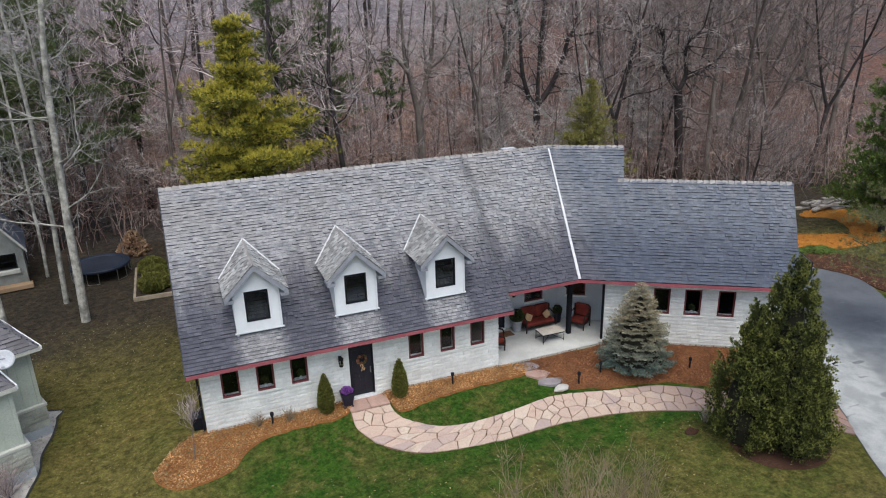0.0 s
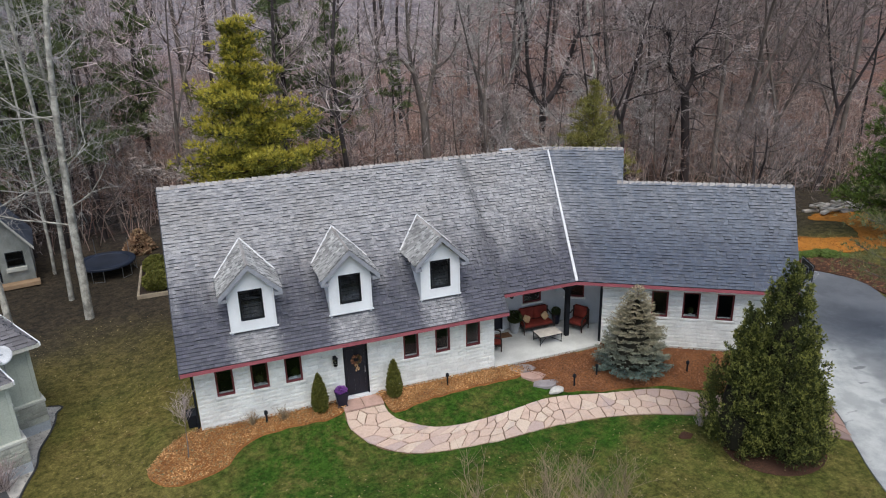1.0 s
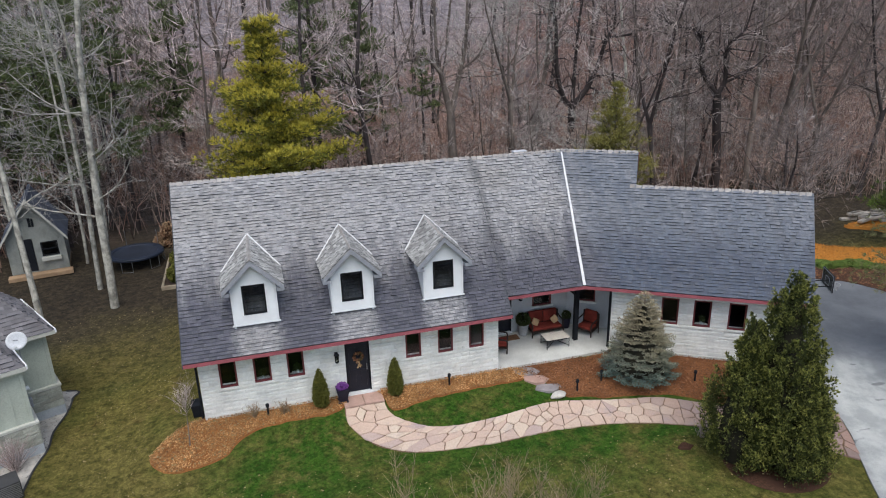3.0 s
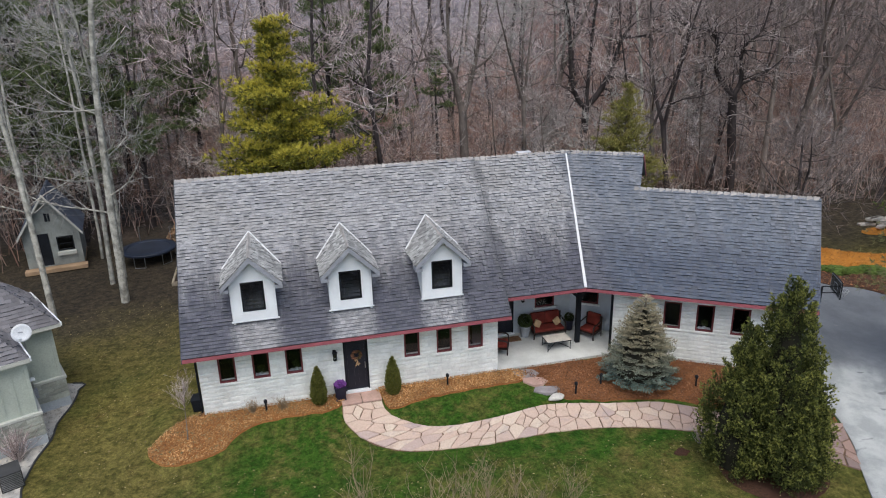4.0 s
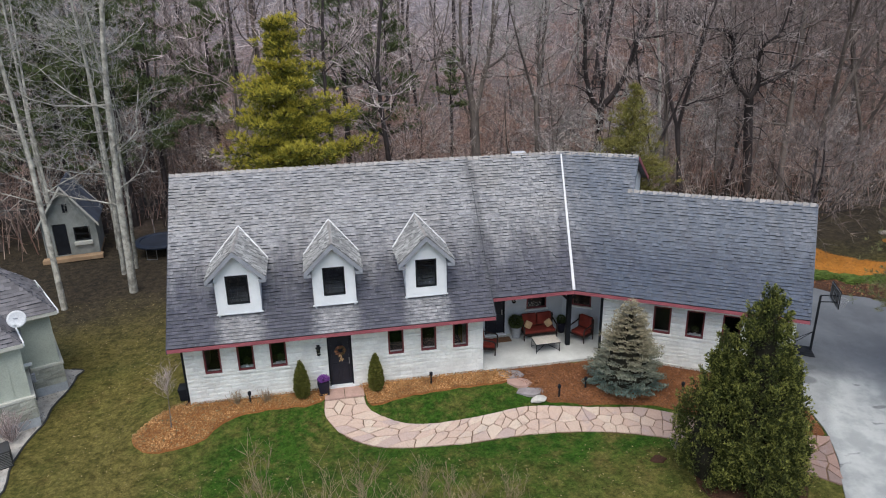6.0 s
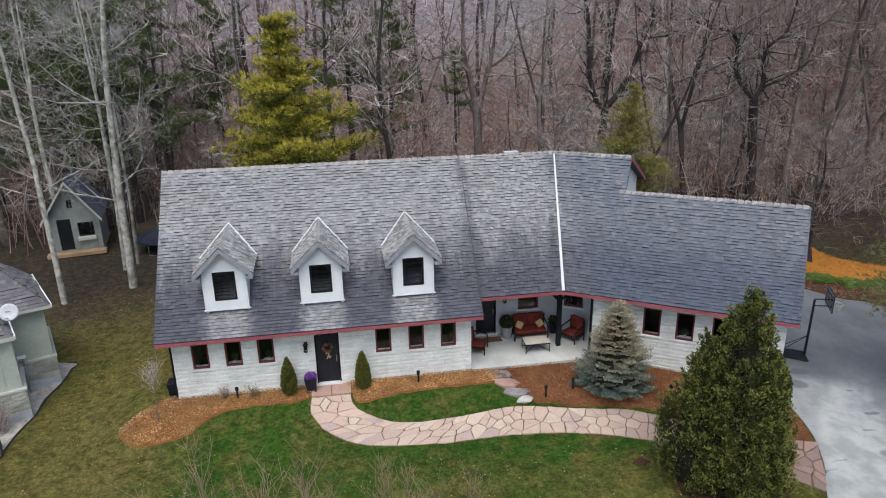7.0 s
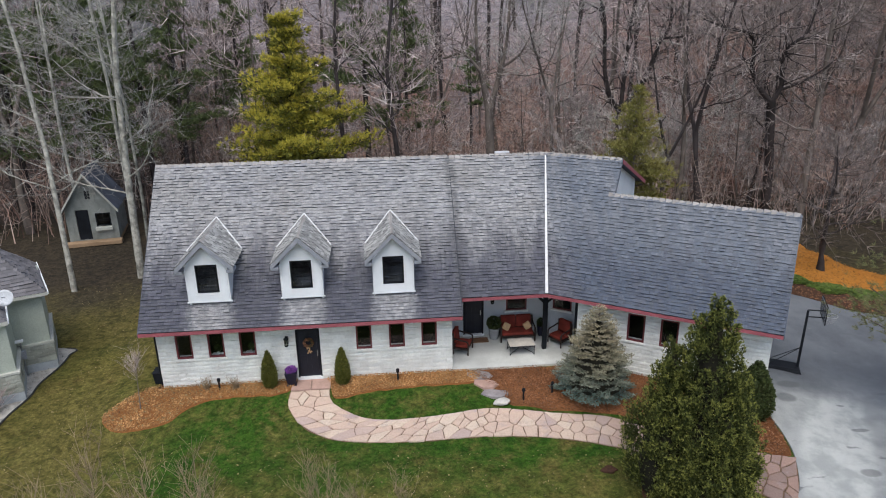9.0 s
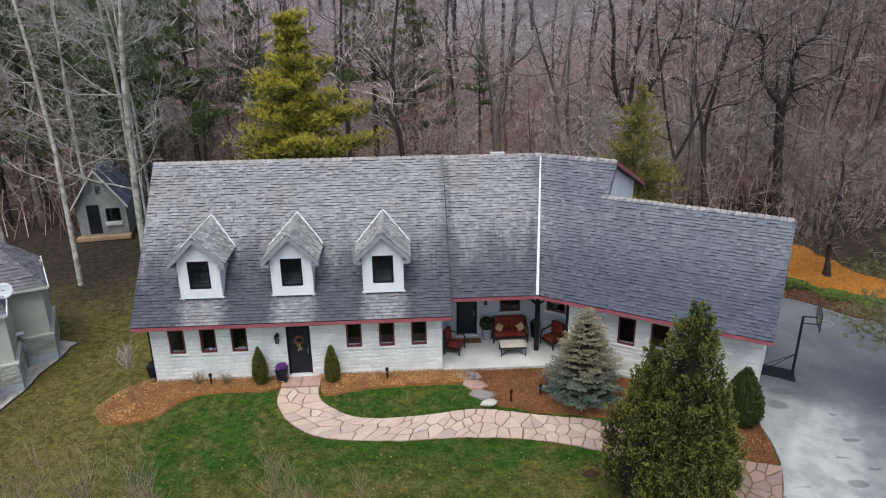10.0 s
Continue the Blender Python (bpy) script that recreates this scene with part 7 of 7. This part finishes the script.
wood, crown = whorled_pine(68, 9.6, 0.14, 1.0, 22, 10, 2.8, 0.28, 8, profile=lambda t: 1.0 * (1 - t) ** 0.85 + 0.04, up=0.3, gap=0.3, thickly=2.4, droop=0.1)
tree_thing("olive_cedar", "loose olive-green cedar standing behind the house", (("trunk", wood.mesh("trunk", "bark", True)), ("crown", crown.mesh("crown", "olive"))), foot(16.8, 10.6))
wood, crown = whorled_pine(69, 11.0, 0.2, 1.0, 20, 9, 3.4, 0.36, 14, profile=lambda t: 1.0 * (1 - t) ** 0.7 + 0.05, up=0.4, gap=0.25)
tree_thing("green_pine", "dense green pine beside the driveway", (("trunk", wood.mesh("trunk", "bark_dark", True)), ("crown", crown.mesh("crown", "hedge"))), foot(35.1, 5.7))


def layered_spruce(seed, height, spread):
    """A young spruce: flat feathered boughs in clear layers, each drooping and turned up at its tip."""
    r = random.Random(seed)
    wood, crown = Soup(), Soup()
    wood.tube([(0, 0, -0.1), (0, 0, height)], [0.07, 0.008], 8, False)
    z = 0.36
    while z < height - 0.03:
        t = z / height
        wide = spread * min(1.0, 0.8 + t * 1.3) * (1 - t) ** 0.78
        n = max(5, int(19 * (1 - t) ** 0.8 + 3))
        turn = r.uniform(0, 6)
        for b in range(n):
            a = turn + 2 * math.pi * (b + r.uniform(-0.25, 0.25)) / n
            length = wide * r.uniform(0.74, 1.08) + 0.04
            out = Vector((math.cos(a), math.sin(a), 0))
            across = Vector((-out.y, out.x, 0))
            rise = 0.1 + 0.75 * t
            base = Vector((0, 0, z + r.uniform(-0.13, 0.13) * (1 - 0.6 * t)))

            def at(q):
                return base + out * length * q + Vector((0, 0, length * (rise * q - 0.5 * q * q + 0.3 * q ** 4)))

            wood.tube([at(q) for q in (0, 0.35, 0.7, 1.0)], [0.016, 0.012, 0.008, 0.004], 3, False)
            k = max(3, int(length * 13))
            for i in range(k + 1):
                q = 0.25 + 0.75 * i / k
                o = at(q)
                reach = min(0.36, 0.12 + 0.34 * length * (1.12 - q))
                for side in (-1, 0, 1) if i == k else (-1, 1):
                    way = (out * (0.75 if side else 1) + across * side * 0.75 + Vector((0, 0, 0.06))).normalized()
                    tip = o + way * reach * r.uniform(0.75, 1.1)
                    for j in range(max(2, int(reach * 17))):
                        c = o.lerp(tip, (j + r.random()) / max(2, int(reach * 17)))
                        needle_tuft(crown, c, (way + Vector((0, 0, 0.22))).normalized(), 0.075, 6, r, 0.17, 0.5, True)
        z += 0.16 + 0.12 * (1 - t)
    return wood, crown


wood, crown = layered_spruce(71, 3.5, 1.62)
# This core puts the dark gaps between the boughs into colour.
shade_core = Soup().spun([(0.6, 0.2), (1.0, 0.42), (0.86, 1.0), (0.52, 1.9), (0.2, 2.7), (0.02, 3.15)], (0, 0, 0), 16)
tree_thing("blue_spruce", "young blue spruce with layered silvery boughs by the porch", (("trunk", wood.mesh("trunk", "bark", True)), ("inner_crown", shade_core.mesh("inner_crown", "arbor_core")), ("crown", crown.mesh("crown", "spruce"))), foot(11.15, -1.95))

ARBOR = [(0.0, 0.0, [(0.1, 1.3), (0.6, 1.62), (1.5, 1.6), (2.7, 1.42), (3.7, 1.14), (4.7, 0.82), (5.5, 0.52), (6.1, 0.24), (6.4, 0.06)]), (-1.0, 0.35, [(0.1, 1.1), (0.8, 1.42), (1.8, 1.28), (2.8, 0.85), (3.6, 0.3)]), (-0.95, 0.35, [(2.2, 0.5), (3.5, 0.5), (4.4, 0.32), (4.95, 0.06)]), (0.35, -0.4, [(0.15, 1.0), (0.6, 1.3), (1.6, 1.2), (2.8, 0.75), (3.7, 0.25)]), (0.1, -0.85, [(0.05, 0.95), (0.5, 1.2), (1.2, 1.0), (2.0, 0.45)]), (0.75, -0.1, [(0.05, 0.85), (0.6, 1.1), (1.5, 1.0), (2.5, 0.65), (3.3, 0.25)])]
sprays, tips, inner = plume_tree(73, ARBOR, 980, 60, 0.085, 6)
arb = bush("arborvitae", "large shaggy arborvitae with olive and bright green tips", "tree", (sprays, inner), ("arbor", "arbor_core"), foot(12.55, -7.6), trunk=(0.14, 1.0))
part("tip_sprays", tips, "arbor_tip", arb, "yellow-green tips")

# pale smooth-barked trees on the left lawn
for k, (x, y, h, rad, lx, ly) in enumerate(((-10.06, 12.98, 24, 0.25, 0.015, -0.02), (-11.2, 15.9, 23, 0.16, 0.03, -0.08), (-10.7, 16.7, 22, 0.12, 0.09, -0.15), (-13.0, 11.3, 23, 0.18, -0.105, 0.095), (-15.6, 19.5, 20, 0.12, 0.02, 0), (-16.2, 21.3, 21, 0.14, 0.0, 0.0), (-12.6, 20.5, 20, 0.11, 0.01, 0.0), (-18.6, 15.0, 22, 0.17, 0.0, -0.02))):
    wood, fine = bare_tree(200 + k, h, rad * 0.88, 0.2, 16, 1.0, (lx, ly), 0.0, twigs=2, reach=0.25, thick=0.011, rise=0.3, straight=True, limb=0.3)
    tree_thing("pale_bark_tree", "tall leafless tree with pale grey bark on the lawn", (("trunk", wood.mesh("trunk", "bark_pale", True)), ("crown", fine.mesh("crown", "twig_pale"))), foot(x, y), "pale trees on the lawn")

# the larger bare trees that stand out against the woods
for k, (x, y, h, rad, first, limbs, fork, bark) in enumerate(((15.3, 21.3, 16, 0.26, 0.2, 26, 0.5, "bark"), (25.6, 22.7, 20, 0.18, 0.4, 14, 0.0, "bark_pale"), (22.4, 17.5, 17, 0.2, 0.35, 14, 0.0, "bark"))):
    wood, fine = bare_tree(300 + k, h, rad, first, limbs, 0.95, (0, 0), fork, twigs=5, reach=0.34)
    tree_thing("large_bare_tree", "large leafless tree with spreading dark limbs behind the house", (("trunk", wood.mesh("trunk", bark, True)), ("crown", fine.mesh("crown", "twig_pale" if k == 0 else "twig"))), foot(x, y), "large bare trees")


def limbed_tree(seed, limbs, twigs=7):
    """A large bare tree whose main limbs follow given lines: (radius at the foot, radius at the tip, points)."""
    r = random.Random(seed)
    wood, fine = Soup(), Soup()
    for r0, r1, points in limbs:
        pts = curve_points([Vector(p) for p in points], 4, False)
        k = len(pts) - 1
        wood.tube(pts, [r0 + (r1 - r0) * i / k for i in range(k + 1)], 7, False)
        for i in range(3, k + 1):
            rad = r0 + (r1 - r0) * i / k
            if pts[i].z < 5.5:
                continue
            for _ in range(2):
                way = bent(r, (pts[i] - pts[i - 1]).normalized(), 0.7)
                b = [pts[i]]
                long = r.uniform(0.9, 2.6)
                for _ in range(4):
                    way = bent(r, way, 0.25)
                    b.append(b[-1] + way * long / 4)
                q = max(0.014, min(0.05, rad * 0.45))
                wood.tube(b, [q, q * 0.8, q * 0.6, q * 0.45, q * 0.3], 4, False)
                for j in range(1, 5):
                    for _ in range(twigs // 2):
                        w = bent(r, way, 0.7)
                        m = b[j] + w * r.uniform(0.2, 0.5)
                        e = m + bent(r, w, 0.5) * r.uniform(0.2, 0.6)
                        fine.tube([b[j], m, e], [0.012, 0.009, 0.005], 3, False)
    return wood, fine


crooked = [(0.3, 0.26, [(0, 0, -0.6), (-0.1, 0, 2), (0.1, 0, 4.5), (0.2, 0, 7.2)]), (0.24, 0.06, [(0.2, 0, 7.0), (1.2, 0.1, 8.0), (2.0, 0.1, 9.5), (2.6, 0, 11.4), (3.2, 0, 12.6), (3.1, 0.2, 15.2)]), (0.2, 0.06, [(0.2, 0, 7.0), (-0.5, 0, 7.6), (-1.05, 0.1, 9.6), (-1.2, 0.2, 12.6), (-1.7, 0.2, 14.4), (-2.1, 0.2, 15.4)]), (0.17, 0.06, [(0.2, 0, 7.1), (0.4, 0.3, 9), (0.6, 0.3, 12.5), (1.0, 0.3, 15.5)]), (0.09, 0.022, [(2.7, 0, 11.6), (4.8, 0.1, 11.8), (6.4, 0, 12.8), (8.2, 0, 13.6)]), (0.08, 0.02, [(1.8, 0.1, 9.0), (3.2, -0.1, 9.0), (4.5, -0.1, 8.6)])]
forked = [(0.34, 0.28, [(0.2, 0, -0.3), (0.1, 0, 2), (-0.1, 0, 4.4), (-0.2, 0, 7.2)]), (0.24, 0.07, [(-0.2, 0, 7), (-0.6, 0.1, 9), (-1.0, 0.2, 11), (-1.1, 0.2, 14.5)]), (0.22, 0.06, [(-0.2, 0, 7), (0.3, 0, 9), (0.9, 0, 11.5), (1.1, 0, 15)]), (0.12, 0.03, [(-0.8, 0, 9.8), (-2.0, -0.2, 11.0), (-3.4, -0.2, 10.7), (-4.2, 0, 11.2)]), (0.1, 0.03, [(0.5, 0, 10), (1.8, 0.2, 10.8), (2.6, 0.1, 12.2)])]
split = [(0.3, 0.26, [(0.6, 0, -0.3), (0.55, 0, 3.3), (0.2, 0, 6.5), (0, 0, 8.4)]), (0.17, 0.05, [(0, 0, 8.2), (-1.0, 0, 9.3), (-1.45, 0, 10.3), (-1.5, 0, 11.5), (-1.9, 0.1, 12.2), (-3.2, 0.2, 12.5), (-4.6, 0.2, 13)]), (0.17, 0.04, [(0, 0, 8.2), (0.5, 0, 9.2), (0.4, 0.1, 10.6), (0.6, 0, 11.4), (1.6, 0, 12.2), (2, 0, 14)]), (0.1, 0.025, [(0.3, 0, 8.9), (1.4, -0.1, 9.3), (2.6, -0.1, 9.9), (3.7, 0, 10.7)])]
for k, (x, y, limbs, bark) in enumerate(((19.8, 22.2, crooked, "bark_limb"), (11.1, 22.1, forked, "bark"), (26.75, 15.4, split, "bark_limb"))):
    wood, fine = limbed_tree(310 + k, limbs, 3 if k == 0 else 5)
    tree_thing("crooked_bare_tree", "old leafless tree with crooked limbs behind the house", (("trunk", wood.mesh("trunk", bark, True)), ("crown", fine.mesh("crown", "twig_mid"))), foot(x, y), "large bare trees")
wood, fine = bare_tree(320, 8.0, 0.28, 0.16, 26, 1.2, (0, 0), 0.22, twigs=4, reach=0.5, rise=0.4, thick=0.013)
tree_thing("spreading_tree", "low spreading leafless tree in orange leaf mulch", (("trunk", wood.mesh("trunk", "bark_dark", True)), ("crown", fine.mesh("crown", "twig_dark"))), foot(26.9, 8.5))
def sapling(seed, h):
    """A whippy young tree: one slim stem, a brush of rising twigs at its top."""
    r = random.Random(seed)
    wood, fine = Soup(), Soup()
    pts = [Vector((0, 0, -0.2))]
    for i in range(6):
        pts.append(pts[-1] + Vector((r.gauss(0, 0.07), r.gauss(0, 0.07), (h + 0.2) / 6)))
    wood.tube(pts, [0.028, 0.024, 0.018, 0.013, 0.009, 0.006, 0.002], 6, False)
    for _ in range(50):
        t = 6 * (0.6 + 0.37 * r.random())
        p = pts[int(t)].lerp(pts[min(6, int(t) + 1)], t - int(t))
        way = Vector((r.gauss(0, 0.42), r.gauss(0, 0.42), 1)).normalized()
        q = p + way * r.uniform(0.25, 0.8)
        mid = p.lerp(q, 0.5) + Vector((r.gauss(0, 0.05), r.gauss(0, 0.05), -0.03))
        fine.tube([p, mid, q], [0.005, 0.004, 0.002], 3, False)
        for _ in range(4):
            o = mid.lerp(q, r.random())
            fine.tube([o, o + Vector((r.gauss(0, 0.5), r.gauss(0, 0.5), 1)) * r.uniform(0.12, 0.35)], [0.0035, 0.0015], 3, False)
    return wood, fine


# tops of young bare trees between the camera and the lawn
for k, (x, y, h) in enumerate(((-1.05, -15.1, 8.2), (-0.1, -15.4, 8.0), (0.5, -15.1, 7.9), (0.2, -14.8, 7.6), (-0.6, -15.0, 7.5), (1.8, -12.0, 5.2), (-2.2, -14.8, 7.3), (-1.5, -15.3, 7.6), (-3.3, -14.6, 6.9), (-0.8, -15.5, 7.9), (0.9, -15.3, 7.7), (-1.9, -15.0, 7.3), (-2.7, -15.2, 7.2), (2.7, -12.4, 5.1), (3.5, -12.2, 4.7), (2.2, -12.6, 5.3))):
    wood, fine = sapling(340 + k, h)
    tree_thing("bare_sapling", "slim leafless sapling with pale tan twigs", (("trunk", wood.mesh("trunk", "sapling", True)), ("crown", fine.mesh("crown", "sapling"))), foot(x, y), "saplings at the lawn's edge")

# a young tree in the mulch at the house's corner, and small leafless shrubs in the beds
wood, fine = sapling(360, 2.1)
tree_thing("bare_sapling", "young leafless ornamental tree standing in orange-brown mulch", (("trunk", wood.mesh("trunk", "bark", True)), ("crown", fine.mesh("crown", "twig"))), foot(-5.72, -1.3, 0, 1, 0.04))
for k, (x, y, h) in enumerate(((-3.5, -0.35, 0.6), (-2.4, -0.4, 0.6), (11.2, -5.9, 0.7), (-11.3, -0.4, 1.35))):
    r = random.Random(400 + k)
    s = Soup()
    for _ in range((34, 34, 26, 90)[k]):
        p, way = Vector((r.gauss(0, 0.06), r.gauss(0, 0.06), 0)), Vector((r.gauss(0, 0.4), r.gauss(0, 0.4), 1)).normalized()
        e = p + way * h * r.uniform(0.6, 1.0)
        s.tube([p, (p + e) / 2 + Vector((r.gauss(0, 0.03), r.gauss(0, 0.03), 0)), e], [0.009, 0.007, 0.003], 3, False)
        for _ in range(4):
            q = p.lerp(e, r.uniform(0.4, 0.95))
            s.tube([q, q + Vector((r.gauss(0, 0.3), r.gauss(0, 0.3), 0.5)) * h * 0.25], [0.005, 0.002], 3, False)
    solid("bare_shrub", s, "sapling" if k < 2 else "twig", "small leafless shrub with thin brown stems", "shrub", foot(x, y, 0, 1, 0.02), "leafless shrubs")
low = shell_bush(81, [(0.0, 0.6), (0.2, 0.75), (0.5, 0.6), (0.7, 0.1)], 520, 0.17, 4, 0.7, 0.15, 0.3, 0.6)
first = None
for k in range(11):
    m = foot(23.7 + 0.6 * k, 7.1 - 0.22 * k - 0.004 * k * k + 0.2 * math.sin(k * 1.7), k * 1.3, 0.78 + 0.2 * math.sin(k * 2.3)) @ Matrix.Diagonal((1.15, 1.15, 0.6, 1))
    if first is None:
        first = bush("low_hedge_shrub", "low bright green evergreen shrub edging the mulch", "shrub", low, ("hedge", "hedge"), m, "shrubs of the low hedge")
    else:
        copy_thing(first, m)


wood, crown = whorled_pine(91, 10.0, 0.2, 3.5, 10, 11, 4.1, 0.2, 13, profile=lambda t: (1 - t) ** 0.8 + 0.05, up=0.3, gap=0.3, thickly=3.6, needle=0.04, droop=0.1, even=(0.75, 1.05))
tree_thing("feathery_pine", "feathery olive-green pine overhanging the driveway", (("trunk", wood.mesh("trunk", "bark", True)), ("crown", crown.mesh("crown", "juniper"))), foot(22.3, -6.4))

# ---- shingles, ridge caps and stones, piece by piece ----
shingle_roof(P_MAIN, roof, 1, singles=290)
shingle_roof(P_MID, mid_roof, 2)
shingle_roof(P_WING, wing_roof, 3)


def ridge_caps(a, b, left, right, parent, seed):
    """Overlapping cap pieces folded over a ridge from a to b."""
    r = random.Random(seed)
    a, b, left, right = Vector(a), Vector(b), Vector(left), Vector(right)
    way = (b - a).normalized()
    k = max(1, int((b - a).length / 0.24))
    w = (b - a).length / k
    s = Soup()
    up = Vector((0, 0, 1))
    l, q = left * 0.15, right * 0.15
    pts = []
    for x, h in ((0.0, 0.045), (w * 0.86, 0.018)):
        o = way * x
        pts += [o + l + up * h, o + up * (h + 0.012), o + q + up * h]
    low = [p - up * 0.012 for p in pts]
    s.add(pts + low, [(0, 3, 4, 1), (1, 4, 5, 2), (0, 1, 7, 6), (1, 2, 8, 7), (3, 9, 10, 4), (4, 10, 11, 5), (0, 6, 9, 3), (2, 5, 11, 8)])
    mesh = s.mesh("ridge_cap", "cap")
    for i in range(k):
        part("ridge_cap", mesh, "cap", parent, at=Matrix.Translation(a + way * (w * i) + up * r.uniform(-0.004, 0.006)))


down_main = Vector((0, -1, -SLOPE)).normalized()
ridge_caps((ROOF_X[0], RIDGE_Y, RIDGE_Z), (ROOF_X[1], RIDGE_Y, RIDGE_Z), down_main, (down_main.x, -down_main.y, down_main.z), roof, 1)
down_mid = Vector((0, -1, -MID_SLOPE)).normalized()
ridge_caps((ROOF_X[1] + 0.05, mid_ridge_y, RIDGE_Z - 0.02), VAL1, down_mid, (0, -down_mid.y, down_mid.z), mid_roof, 2)
down_wing = Vector((-NW.x, -NW.y, -W_SLOPE)).normalized()
back_wing = Vector((-down_wing.x, -down_wing.y, down_wing.z))
ridge_caps(VAL1, P_WING.at(RAKE_S, wing_len), down_wing, back_wing, wing_roof, 3)
ridge_caps(wing(UP_S + 0.02, W_RIDGE_N, W_RIDGE_Z), wing(W_END, W_RIDGE_N, W_RIDGE_Z), down_wing, back_wing, wing_roof, 4)

BLOCKS = [block_mesh("stone", "stone", k) for k in range(5)]
lay_stones(front_wall, *HALF, -0.08, 2.4, front_holes + [door_hole], Matrix.Translation((0, -0.02, 0)), 11, BLOCKS)
lay_stones(wing_wall, 9.2, 16.2, -0.12, 2.78, wing_holes, Matrix.Translation((0, -0.02, 0)), 12, BLOCKS)
BUFF = [block_mesh("stone", "tanstone", k + 9) for k in range(4)]
for k, (x1, y0, y1) in enumerate(((0.0, 0.0, 3.0), (-1.19, -2.23, 0.0))):
    lay_stones(nb, x1 - 2.6, x1 + 0.08, -0.1, 0.67, [], Matrix.Translation((0, y0 - 0.09, 0)), 70 + k, BUFF, (0.13, 0.22), (0.25, 0.6))
    side = Matrix.Translation((x1 + 0.09, y0 - 0.09, 0)) @ Matrix.Rotation(radians(90), 4, "Z")
    lay_stones(nb, 0.0, y1 - y0, -0.1, 0.67, [], side, 80 + k, BUFF, (0.13, 0.22), (0.25, 0.6))
